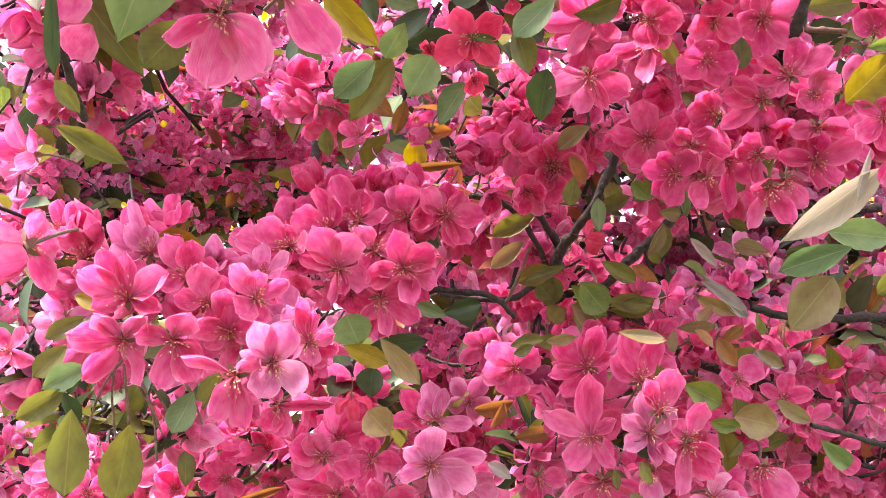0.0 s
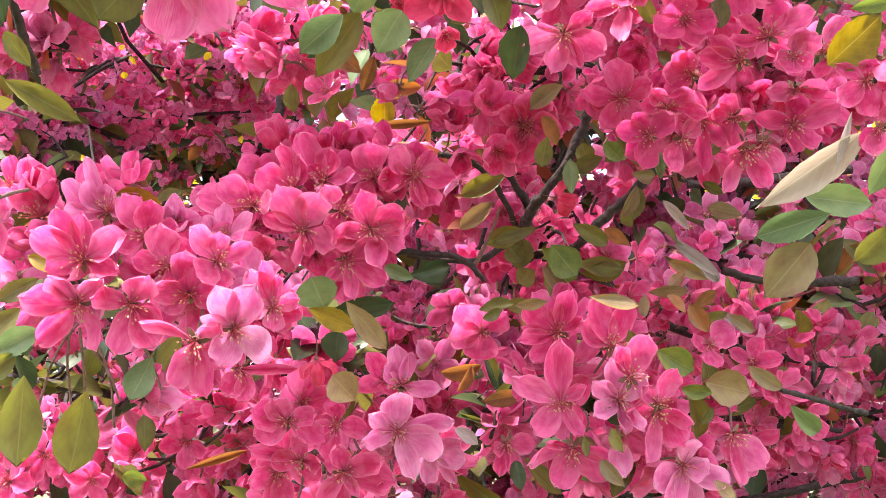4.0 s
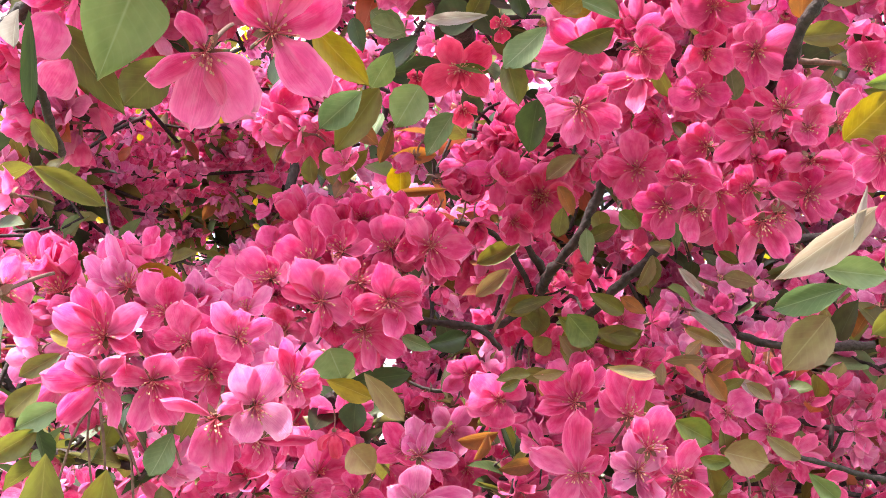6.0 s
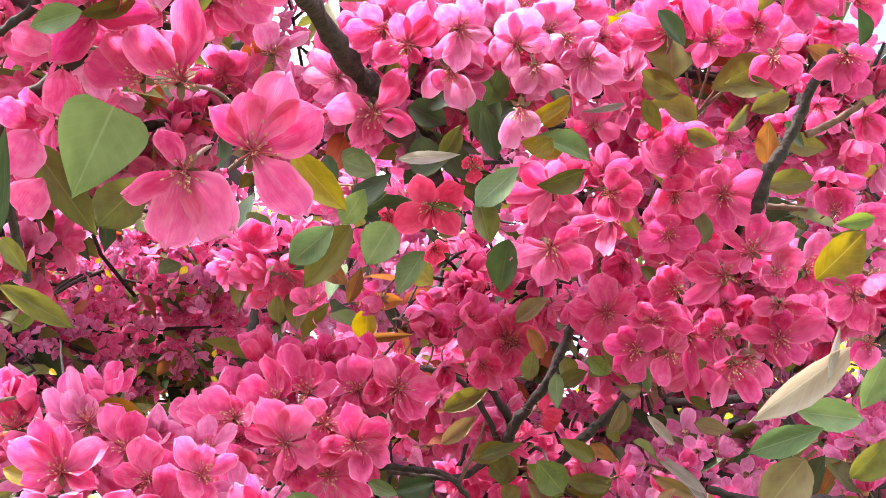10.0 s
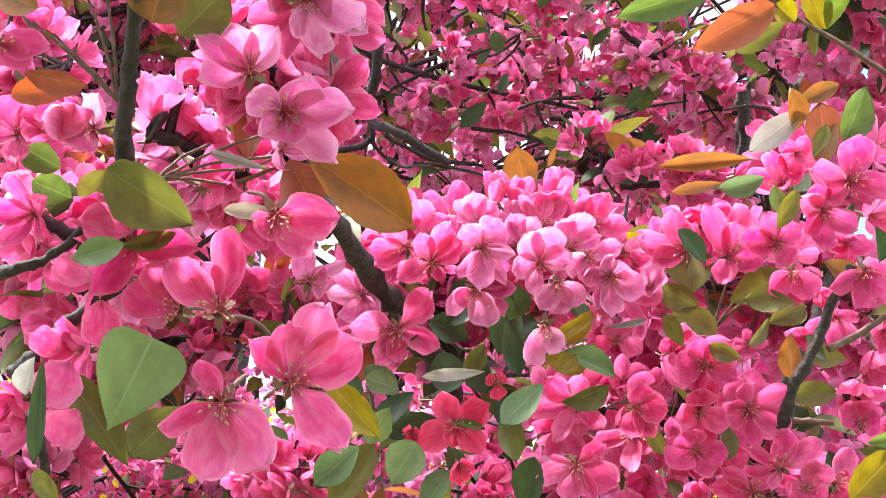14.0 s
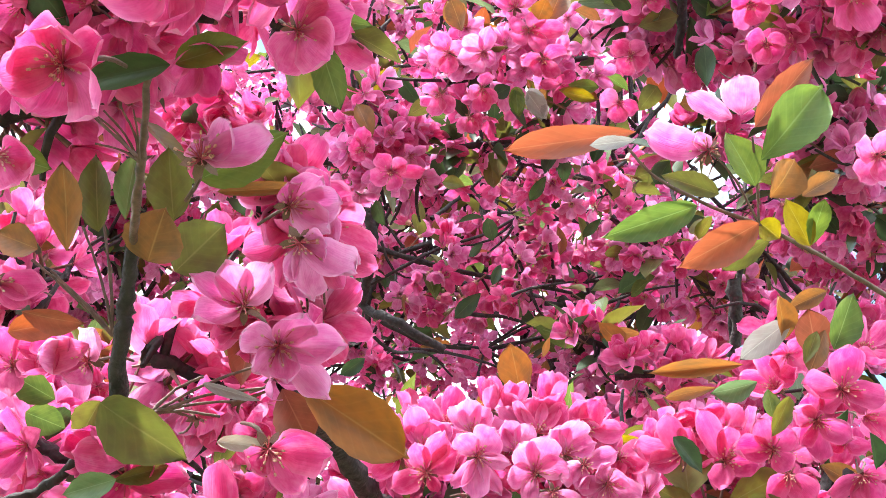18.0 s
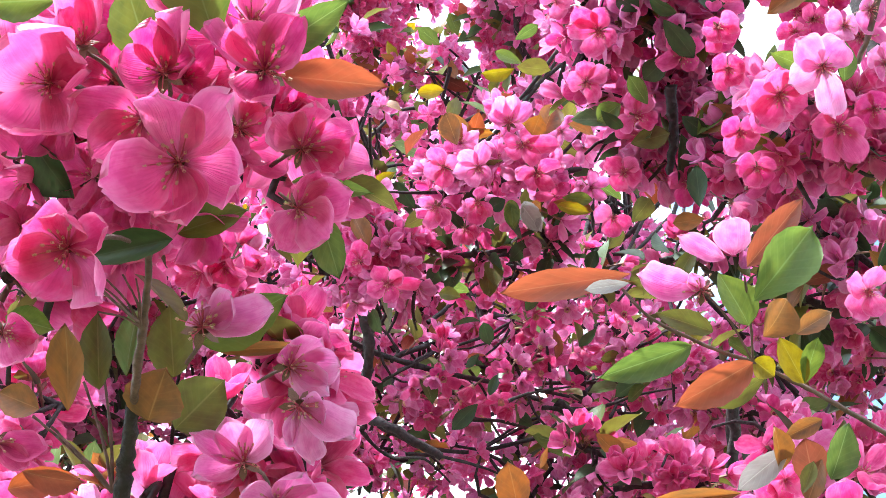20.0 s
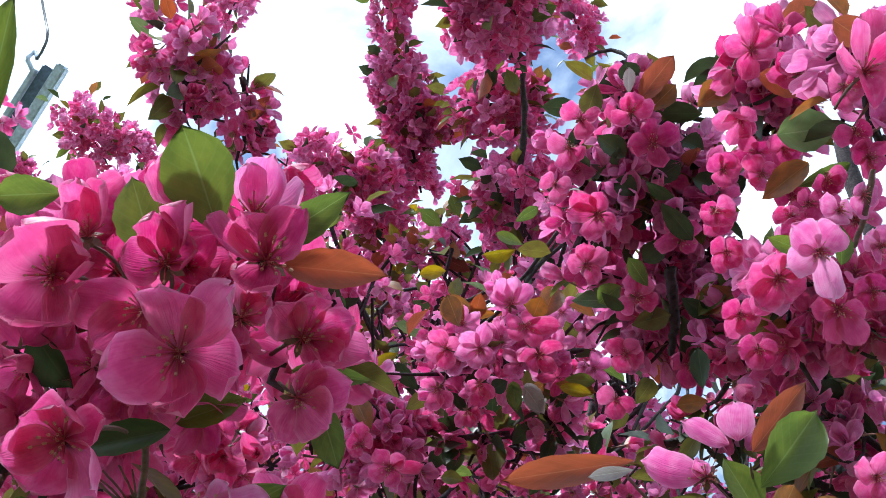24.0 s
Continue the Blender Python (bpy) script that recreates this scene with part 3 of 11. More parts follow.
def spray(tree, x0, y0, z0, x1, y1, z1, radius, count, fine=1, size=0.040, leaves=0.42, mix=LEAF_MIX, wood=True):
    """A stretch of branch sleeved in blossom: flowers stand out from it on their stems, leaves between."""
    COUNT[0] += 1
    r = random.Random(1000 + COUNT[0])
    a, b = Vector((x0, y0, z0)), Vector((x1, y1, z1))
    d = (b - a).normalized()
    kinds = (FAR, MIDDLE, FINE, FINE_PALE)[fine]
    out = []
    for i in range(count):
        f = r.random()
        v = Vector((r.gauss(0, 1), r.gauss(0, 1), r.gauss(0, 1)))
        v = (v - d * v.dot(d) * 0.6).normalized()
        p = a.lerp(b, f) + v * radius * r.uniform(0.45, 1.0) * (1 - 0.35 * abs(2 * f - 1) ** 3)
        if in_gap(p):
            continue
        face = (v + Vector((r.gauss(0, 0.3), r.gauss(0, 0.3) - 0.15, r.gauss(0, 0.3) + 0.1))).normalized()
        m = frame_of(face.orthogonal(), face, p - tree.location, size * r.uniform(0.82, 1.12)) @ Matrix.Rotation(r.uniform(0, 6.28), 4, "Z")
        out.append(moved(r.choice(kinds), m))
    table = LEAF_FAR if fine == 0 else LEAF_FINE
    for i in range(int(count * leaves)):
        f = r.random()
        v = Vector((r.gauss(0, 1), r.gauss(0, 1), r.gauss(0, 1) + 0.2)).normalized()
        p = a.lerp(b, f) + v * radius * r.uniform(0.4, 1.0)
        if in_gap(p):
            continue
        m = frame_of(v + Vector((0, 0, 0.2)), (r.gauss(0, 0.6), r.gauss(0, 0.6) - 0.3, 1), p - tree.location, r.uniform(0.022, 0.036) if fine > 1 else r.uniform(0.026, 0.05))
        out.append(moved(table[r.choice(mix)], m))
    for i in range(6 if fine else 0):
        v = Vector((r.gauss(0, 1), r.gauss(0, 1), r.gauss(0, 1) + 0.3)).normalized()
        p = a.lerp(b, r.random()) - tree.location
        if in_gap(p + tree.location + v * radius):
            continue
        out.append(stick(p, p + v * radius * r.uniform(1.0, 1.7), 0.0024, 0.0012, 4, 6, r.uniform(-0.02, 0.02)))
    if not out:
        return
    me = mesh_of("blossom_spray", joined(out))
    part("blossom_spray", me, tree, kind="stuff")
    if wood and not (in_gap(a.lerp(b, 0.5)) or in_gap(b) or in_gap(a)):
        w = (b - a) * 0.02
        tube("branch", tree, (a - w, a.lerp(b, 0.35) + Vector((r.uniform(-1, 1), r.uniform(-1, 1), r.uniform(-1, 1))) * radius * 0.15, b + w), 0.0038, 0.002, BARK, seed=COUNT[0])


def thicket(tree, cx, cy, cz, rx, ry, rz, count, size=0.040, leaves=0.42, mix=LEAF_MIX, twigs=12, lumps=7):
    """A part of a crown: lumps of blossom on crossing twigs, with gaps between."""
    COUNT[0] += 1
    r = random.Random(2000 + COUNT[0])
    c = Vector((cx, cy, cz))
    heads = []
    for i in range(lumps):
        v = Vector((r.gauss(0, 1), r.gauss(0, 1), r.gauss(0, 1))).normalized() * r.random() ** 0.4
        heads.append((c + Vector((v.x * rx, v.y * ry, v.z * rz)), r.uniform(0.22, 0.42) * min(rx, rz)))
    out = []
    for i in range(count):
        h, rad = r.choice(heads)
        v = Vector((r.gauss(0, 1), r.gauss(0, 1), r.gauss(0, 1))).normalized()
        p = h + v * rad * r.uniform(0.4, 1.15)
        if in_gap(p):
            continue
        face = (v + Vector((r.gauss(0, 0.4), r.gauss(0, 0.4) - 0.2, r.gauss(0, 0.4) + 0.2))).normalized()
        m = frame_of(face.orthogonal(), face, p - tree.location, size * r.uniform(0.8, 1.15)) @ Matrix.Rotation(r.uniform(0, 6.28), 4, "Z")
        out.append(moved(r.choice(FAR), m))
    for i in range(int(count * leaves)):
        h, rad = r.choice(heads)
        v = Vector((r.gauss(0, 1), r.gauss(0, 1), r.gauss(0, 1))).normalized()
        m = frame_of(v + Vector((0, 0, 0.2)), (r.gauss(0, 0.6), r.gauss(0, 0.6) - 0.3, 1), h + v * rad * r.uniform(0.3, 1.1) - tree.location, r.uniform(0.035, 0.06))
        out.append(moved(LEAF_FAR[r.choice(mix)], m))
    for i in range(twigs):
        p, q = r.choice(heads)[0], r.choice(heads)[0]
        if (p - q).length > 0.02:
            e = (q - p) * 0.06
            out.append(stick(p - tree.location - e, q - tree.location + e, 0.0036, 0.002, 5, 6, r.uniform(-0.09, 0.09)))
    part("blossom_thicket", mesh_of("blossom_thicket", joined(out)), tree, kind="stuff")


# ---- the ground and the wood of the trees ----
me = bpy.data.meshes.new("ground")
me.from_pydata([(-900, -900, 0), (900, -900, 0), (900, 900, 0), (-900, 900, 0)], [], [(0, 1, 2, 3)])
me.materials.append(SOIL)
tagged(new("ground", me), "mown grass under the flowering trees", "ground", kind="structure")
# unseen wall added behind the camera; it blocks low light from the open side
wall = bpy.data.meshes.new("wall_south")
bm = bmesh.new()
bmesh.ops.create_cube(bm, size=1.0, matrix=Matrix.Translation((0, -4.5, 1.9)) @ Matrix.Diagonal((26, 0.3, 3.8, 1)))
bm.to_mesh(wall)
bm.free()
wall.materials.append(plain("light_block_plaster", (0.33, 0.30, 0.27), 0.9, 0, 6.0, 0.4, 0.25))
tagged(new("wall_south", wall), "plain unseen wall added behind the camera to block low light", "wall", kind="structure")
tube("trunk", NEAR, ((0.75, 1.45, 0.0), (0.73, 1.43, 0.5), (0.70, 1.40, 1.1)), 0.085, 0.06, BARK)
tube("limb", NEAR, ((0.71, 1.41, 1.0), (0.58, 1.36, 1.28), (0.42, 1.32, 1.40)), 0.024, 0.010, BARK)
tube("limb", NEAR, ((0.70, 1.40, 1.05), (0.74, 1.40, 1.8), (0.72, 1.35, 2.5), (0.70, 1.30, 3.2)), 0.045, 0.010, BARK)
tube("trunk", BACK, ((-0.75, 3.1, 0.0), (-0.72, 3.08, 0.8), (-0.62, 3.0, 1.5), (-0.5, 2.9, 2.6), (-0.4, 2.8, 4.2)), 0.09, 0.02, BARK)
tube("limb", BACK, ((-0.66, 3.03, 1.2), (-0.2, 2.7, 1.7), (0.3, 2.5, 2.3)), 0.04, 0.012, BARK)
tube("trunk", SIDE, ((1.5, 3.9, 0.0), (1.45, 3.85, 1.2), (1.3, 3.6, 2.6), (1.1, 3.4, 4.4)), 0.1, 0.02, BARK)


# ---- blossom, leaves and twigs ----
# the low bough on the left, flower by flower
posed_flower(-0.136, 0.594, 1.656, 0.03, -0.82, -0.57, 0.049, 0, (-0.157, 0.582, 1.656, 0.016), (-0.152, 0.591, 1.637, 0.013), (-0.126, 0.593, 1.636, 0.011), (-0.145, 0.581, 1.667, 0.011), (-0.122, 0.583, 1.666, 0.012))
posed_flower(-0.111, 0.59, 1.655, 0.21, -0.85, -0.49, 0.045, 0, (-0.116, 0.587, 1.633, 0.013), (-0.098, 0.589, 1.637, 0.017), (-0.125, 0.579, 1.657, 0.011), (-0.101, 0.579, 1.667, 0.016), (-0.096, 0.588, 1.647, 0.010))
posed_flower(-0.087, 0.6, 1.66, -0.07, -0.94, -0.33, 0.044, 0, (-0.102, 0.592, 1.663, 0.013), (-0.086, 0.587, 1.678, 0.016), (-0.072, 0.594, 1.66, 0.016), (-0.097, 0.597, 1.653, 0.010))
posed_flower(-0.08, 0.583, 1.638, 0.03, -0.78, -0.63, 0.050, 0, (-0.1, 0.568, 1.645, 0.006), (-0.091, 0.582, 1.62, 0.014), (-0.074, 0.585, 1.615, 0.012), (-0.068, 0.573, 1.646, 0.010))
posed_flower(-0.062, 0.578, 1.643, 0.22, -0.89, -0.41, 0.049, 2, (-0.067, 0.575, 1.628, 0.015), (-0.046, 0.576, 1.632, 0.015), (-0.051, 0.565, 1.661, 0.015), (-0.067, 0.563, 1.66, 0.014), (-0.074, 0.568, 1.648, 0.006))
posed_flower(-0.135, 0.596, 1.676, -0.16, -0.99, -0.04, 0.050, 0, (-0.155, 0.586, 1.687, 0.015), (-0.145, 0.585, 1.696, 0.012), (-0.135, 0.587, 1.694, 0.011), (-0.111, 0.584, 1.685, 0.015), (-0.116, 0.588, 1.668, 0.010), (-0.149, 0.591, 1.67, 0.011))
posed_flower(-0.109, 0.606, 1.687, 0.13, -0.96, 0.24, 0.044, 0, (-0.118, 0.597, 1.705, 0.014), (-0.107, 0.6, 1.703, 0.014), (-0.095, 0.602, 1.691, 0.014), (-0.12, 0.598, 1.683, 0.012))
posed_flower(-0.097, 0.598, 1.673, 0.03, -1, -0.04, 0.035, 0, (-0.099, 0.589, 1.689, 0.016), (-0.11, 0.591, 1.675, 0.011), (-0.085, 0.592, 1.681, 0.015), (-0.091, 0.595, 1.665, 0.012))
posed_flower(-0.073, 0.593, 1.674, 0.31, -0.95, 0.06, 0.039, 0, (-0.082, 0.583, 1.688, 0.012), (-0.072, 0.588, 1.686, 0.012), (-0.058, 0.59, 1.681, 0.008), (-0.08, 0.587, 1.666, 0.015), (-0.069, 0.589, 1.662, 0.011))
posed_flower(-0.13, 0.613, 1.7, 0.03, -0.92, 0.39, 0.050, 2, (-0.139, 0.607, 1.724, 0.007), (-0.149, 0.605, 1.711, 0.012), (-0.13, 0.611, 1.712, 0.010), (-0.118, 0.61, 1.703, 0.013), (-0.147, 0.604, 1.697, 0.011), (-0.141, 0.608, 1.711, 0.012))
posed_flower(-0.169, 0.632, 1.701, -0.14, -0.91, 0.39, 0.050, 0, (-0.173, 0.627, 1.729, 0.016), (-0.18, 0.628, 1.715, 0.013), (-0.161, 0.628, 1.715, 0.011))
posed_flower(-0.048, 0.592, 1.653, 0.48, -0.88, -0.04, 0.043, 0, (-0.055, 0.581, 1.667, 0.012), (-0.05, 0.581, 1.672, 0.008), (-0.045, 0.586, 1.667, 0.006), (-0.037, 0.591, 1.656, 0.009), (-0.046, 0.589, 1.644, 0.010), (-0.058, 0.584, 1.654, 0.013))
posed_flower(-0.134, 0.474, 1.682, 0.53, -0.8, -0.28, 0.039, 0, (-0.123, 0.474, 1.681, 0.011), (-0.125, 0.474, 1.665, 0.010), (-0.127, 0.468, 1.693, 0.009))
# the cluster beside it
posed_flower(-0.053, 0.721, 1.706, 0.03, -0.94, -0.33, 0.050, 0, (-0.064, 0.705, 1.725, 0.020), (-0.043, 0.707, 1.724, 0.020), (-0.073, 0.709, 1.711, 0.011), (-0.035, 0.716, 1.696, 0.016), (-0.049, 0.718, 1.691, 0.008), (-0.057, 0.717, 1.687, 0.007))
posed_flower(-0.016, 0.722, 1.706, 0.22, -0.92, -0.32, 0.049, 0, (-0.021, 0.707, 1.725, 0.015), (0.003, 0.714, 1.715, 0.017), (0.003, 0.719, 1.696, 0.014), (-0.009, 0.719, 1.685, 0.014), (-0.035, 0.712, 1.698, 0.016), (0.002, 0.718, 1.706, 0.010))
posed_flower(-0.03, 0.729, 1.69, 0.19, -0.72, -0.67, 0.050, 0, (-0.025, 0.732, 1.669, 0.009), (-0.007, 0.728, 1.678, 0.014), (-0.041, 0.728, 1.676, 0.007), (-0.03, 0.717, 1.701, 0.015), (-0.012, 0.719, 1.696, 0.016))
posed_flower(-0.074, 0.727, 1.69, -0.16, -0.9, -0.41, 0.045, 0, (-0.084, 0.714, 1.706, 0.012), (-0.077, 0.717, 1.703, 0.016), (-0.088, 0.722, 1.69, 0.014), (-0.075, 0.726, 1.675, 0.012), (-0.062, 0.721, 1.691, 0.013))
posed_flower(0.007, 0.743, 1.74, 0.23, -0.96, -0.14, 0.048, 0, (-0.011, 0.733, 1.735, 0.016), (-0.007, 0.731, 1.752, 0.016), (0.018, 0.737, 1.751, 0.009), (0.029, 0.738, 1.739, 0.016), (0.021, 0.739, 1.722, 0.013), (0.012, 0.739, 1.721, 0.010))
posed_flower(-0.016, 0.743, 1.739, 0.03, -0.97, 0.24, 0.050, 0, (-0.019, 0.736, 1.757, 0.021), (-0.037, 0.733, 1.748, 0.020), (-0, 0.737, 1.734, 0.016), (-0.023, 0.735, 1.724, 0.013))
posed_flower(-0.043, 0.732, 1.735, -0.15, -0.96, 0.24, 0.050, 0, (-0.056, 0.724, 1.76, 0.017), (-0.041, 0.727, 1.752, 0.017), (-0.05, 0.729, 1.743, 0.010), (-0.026, 0.724, 1.738, 0.011), (-0.038, 0.725, 1.72, 0.017))
posed_flower(-0.06, 0.728, 1.729, -0.31, -0.9, 0.3, 0.050, 0, (-0.079, 0.724, 1.739, 0.018), (-0.065, 0.722, 1.754, 0.015), (-0.054, 0.721, 1.747, 0.014))
posed_flower(-0.033, 0.725, 1.717, 0.32, -0.95, -0.04, 0.050, 0, (-0.02, 0.722, 1.72, 0.015), (-0.009, 0.72, 1.716, 0.015), (-0.04, 0.717, 1.728, 0.013), (-0.037, 0.719, 1.703, 0.013))
posed_flower(-0.08, 0.713, 1.718, -0.24, -0.96, 0.15, 0.050, 0, (-0.109, 0.705, 1.721, 0.020), (-0.097, 0.707, 1.73, 0.018), (-0.081, 0.709, 1.729, 0.014), (-0.097, 0.707, 1.71, 0.013), (-0.069, 0.708, 1.721, 0.015), (-0.085, 0.707, 1.702, 0.012))
# above the fork
posed_flower(0.091, 0.692, 1.807, 0.03, -0.91, -0.42, 0.050, 0, (0.085, 0.689, 1.787, 0.014), (0.11, 0.686, 1.795, 0.018), (0.069, 0.684, 1.798, 0.013), (0.105, 0.681, 1.815, 0.010), (0.076, 0.682, 1.809, 0.004), (0.099, 0.689, 1.789, 0.009))
posed_flower(0.095, 0.711, 1.848, 0.03, -0.97, -0.24, 0.050, 0, (0.065, 0.699, 1.84, 0.013), (0.082, 0.705, 1.827, 0.011), (0.109, 0.706, 1.832, 0.011), (0.076, 0.699, 1.858, 0.015), (0.098, 0.701, 1.861, 0.013), (0.113, 0.703, 1.85, 0.012))
posed_flower(0.131, 0.741, 1.859, 0.22, -0.92, -0.32, 0.050, 0, (0.13, 0.737, 1.826, 0.016), (0.15, 0.737, 1.854, 0.018), (0.144, 0.739, 1.842, 0.009), (0.14, 0.73, 1.873, 0.015), (0.12, 0.736, 1.844, 0.006))
posed_flower(0.129, 0.724, 1.834, -0.26, -0.96, -0.13, 0.050, 0, (0.106, 0.719, 1.829, 0.011), (0.126, 0.719, 1.81, 0.013), (0.139, 0.718, 1.823, 0.013))
posed_flower(0.13, 0.766, 1.789, 0.03, -0.94, -0.33, 0.050, 0, (0.105, 0.754, 1.79, 0.013), (0.126, 0.75, 1.809, 0.018), (0.119, 0.762, 1.771, 0.013), (0.141, 0.762, 1.773, 0.014), (0.145, 0.757, 1.795, 0.014))
posed_flower(0.074, 0.791, 1.777, 0.03, -0.99, -0.14, 0.045, 0, (0.061, 0.785, 1.765, 0.017), (0.076, 0.786, 1.756, 0.015), (0.094, 0.784, 1.772, 0.017), (0.084, 0.78, 1.794, 0.015), (0.061, 0.781, 1.79, 0.017))
posed_flower(0.201, 0.696, 1.805, -0.15, -0.98, 0.15, 0.050, 0, (0.206, 0.687, 1.823, 0.014), (0.183, 0.69, 1.812, 0.010), (0.179, 0.689, 1.801, 0.008), (0.221, 0.683, 1.815, 0.014), (0.194, 0.691, 1.793, 0.007))
posed_flower(0.213, 0.693, 1.793, 0.13, -0.98, -0.14, 0.033, 0, (0.225, 0.685, 1.802, 0.014), (0.221, 0.69, 1.786, 0.014), (0.202, 0.688, 1.789, 0.011), (0.209, 0.69, 1.783, 0.014), (0.217, 0.684, 1.806, 0.011))
posed_flower(0.232, 0.703, 1.798, 0.39, -0.91, 0.14, 0.041, 0, (0.242, 0.697, 1.815, 0.013), (0.22, 0.695, 1.803, 0.011), (0.24, 0.701, 1.801, 0.010))
posed_flower(0.188, 0.707, 1.795, -0.25, -0.94, -0.23, 0.050, 0, (0.166, 0.7, 1.796, 0.013), (0.165, 0.702, 1.779, 0.011), (0.173, 0.699, 1.805, 0.011), (0.194, 0.698, 1.803, 0.011))
posed_flower(0.164, 0.722, 1.791, -0.25, -0.97, -0.04, 0.039, 3, (0.148, 0.717, 1.792, 0.013), (0.154, 0.716, 1.801, 0.013), (0.161, 0.716, 1.802, 0.011), (0.149, 0.717, 1.78, 0.011))
posed_flower(0.15, 0.724, 1.773, -0.07, -0.99, -0.14, 0.044, 0, (0.141, 0.717, 1.782, 0.011), (0.137, 0.718, 1.774, 0.011), (0.163, 0.715, 1.78, 0.012), (0.169, 0.715, 1.767, 0.012))
posed_flower(0.141, 0.73, 1.759, -0.16, -0.93, -0.32, 0.043, 3, (0.121, 0.723, 1.761, 0.013), (0.154, 0.719, 1.767, 0.015), (0.129, 0.727, 1.747, 0.013), (0.138, 0.728, 1.741, 0.015), (0.132, 0.722, 1.769, 0.011))
posed_flower(0.158, 0.726, 1.756, 0.12, -0.82, -0.56, 0.039, 0, (0.151, 0.725, 1.738, 0.015), (0.158, 0.716, 1.766, 0.013), (0.166, 0.719, 1.762, 0.012))
posed_flower(0.171, 0.735, 1.768, 0.03, -0.87, -0.5, 0.050, 3, (0.173, 0.734, 1.739, 0.010), (0.163, 0.722, 1.781, 0.013), (0.182, 0.729, 1.77, 0.009), (0.184, 0.732, 1.755, 0.012))
posed_flower(0.19, 0.735, 1.77, 0.03, -0.94, -0.33, 0.042, 0, (0.183, 0.726, 1.781, 0.011), (0.199, 0.731, 1.771, 0.008), (0.186, 0.732, 1.749, 0.011), (0.176, 0.728, 1.772, 0.011))
posed_flower(0.222, 0.732, 1.765, 0.13, -0.9, -0.41, 0.050, 3, (0.196, 0.719, 1.766, 0.011), (0.221, 0.73, 1.748, 0.011), (0.231, 0.73, 1.75, 0.012), (0.245, 0.72, 1.772, 0.015), (0.223, 0.721, 1.778, 0.013))
posed_flower(0.203, 0.728, 1.753, -0.06, -0.78, -0.63, 0.045, 0, (0.187, 0.726, 1.742, 0.013), (0.213, 0.728, 1.738, 0.012), (0.182, 0.721, 1.75, 0.012))
posed_flower(0.193, 0.723, 1.748, 0.02, -0.69, -0.73, 0.049, 0, (0.181, 0.726, 1.726, 0.012), (0.205, 0.726, 1.729, 0.013))
posed_flower(0.224, 0.734, 1.785, 0.13, -0.96, -0.23, 0.050, 0, (0.205, 0.726, 1.782, 0.012), (0.24, 0.729, 1.784, 0.013), (0.222, 0.732, 1.773, 0.013), (0.246, 0.727, 1.775, 0.011))
posed_flower(0.168, 0.746, 1.831, -0.07, -0.97, -0.23, 0.050, 3, (0.151, 0.741, 1.814, 0.014), (0.148, 0.739, 1.83, 0.012), (0.179, 0.741, 1.819, 0.012), (0.168, 0.738, 1.843, 0.014), (0.165, 0.742, 1.811, 0.014))
posed_flower(0.224, 0.607, 1.757, -0.25, -0.94, -0.23, 0.035, 0, (0.211, 0.602, 1.763, 0.007), (0.226, 0.6, 1.765, 0.012), (0.21, 0.604, 1.746, 0.012), (0.225, 0.603, 1.74, 0.014))
posed_flower(0.23, 0.61, 1.735, -0.34, -0.89, -0.31, 0.030, 3, (0.222, 0.609, 1.727, 0.011), (0.227, 0.608, 1.722, 0.012))
# the low clusters, flower by flower
posed_flower(-0.063, 0.738, 1.6, 0.05, -1, -0.01, 0.045, 0, (-0.082, 0.728, 1.605, 0.019), (-0.079, 0.73, 1.593, 0.018), (-0.071, 0.731, 1.612, 0.016), (-0.047, 0.732, 1.605, 0.012), (-0.044, 0.731, 1.591, 0.015))
posed_flower(-0.038, 0.755, 1.598, 0.05, -0.99, -0.11, 0.043, 0, (-0.022, 0.749, 1.595, 0.014), (-0.052, 0.748, 1.591, 0.016), (-0.042, 0.748, 1.578, 0.013), (-0.039, 0.747, 1.612, 0.013))
posed_flower(-0.056, 0.741, 1.578, -0.24, -0.95, -0.19, 0.050, 0, (-0.083, 0.731, 1.586, 0.010), (-0.071, 0.736, 1.579, 0.013), (-0.056, 0.733, 1.592, 0.012), (-0.044, 0.735, 1.577, 0.012))
posed_flower(-0.07, 0.746, 1.572, 0.04, -0.88, -0.47, 0.041, 0, (-0.063, 0.744, 1.553, 0.019), (-0.085, 0.74, 1.567, 0.016), (-0.072, 0.744, 1.552, 0.014), (-0.078, 0.738, 1.58, 0.013))
posed_flower(-0.032, 0.738, 1.572, 0.14, -0.94, -0.3, 0.050, 0, (-0.034, 0.727, 1.588, 0.012), (-0.009, 0.728, 1.58, 0.014), (-0.003, 0.73, 1.567, 0.018), (-0.044, 0.731, 1.557, 0.011), (-0.04, 0.731, 1.546, 0.019), (-0.024, 0.73, 1.561, 0.007))
posed_flower(-0.001, 0.722, 1.595, 0.24, -0.96, -0.1, 0.050, 2, (-0.019, 0.71, 1.59, 0.011), (-0.015, 0.71, 1.604, 0.011), (-0, 0.71, 1.616, 0.018), (0.024, 0.716, 1.585, 0.018), (0.03, 0.713, 1.601, 0.011), (0.009, 0.715, 1.57, 0.012))
posed_flower(-0.012, 0.746, 1.552, 0.21, -0.82, -0.53, 0.050, 0, (0.005, 0.746, 1.533, 0.017), (-0.018, 0.744, 1.53, 0.010), (0.015, 0.74, 1.549, 0.007), (-0.01, 0.735, 1.564, 0.008))
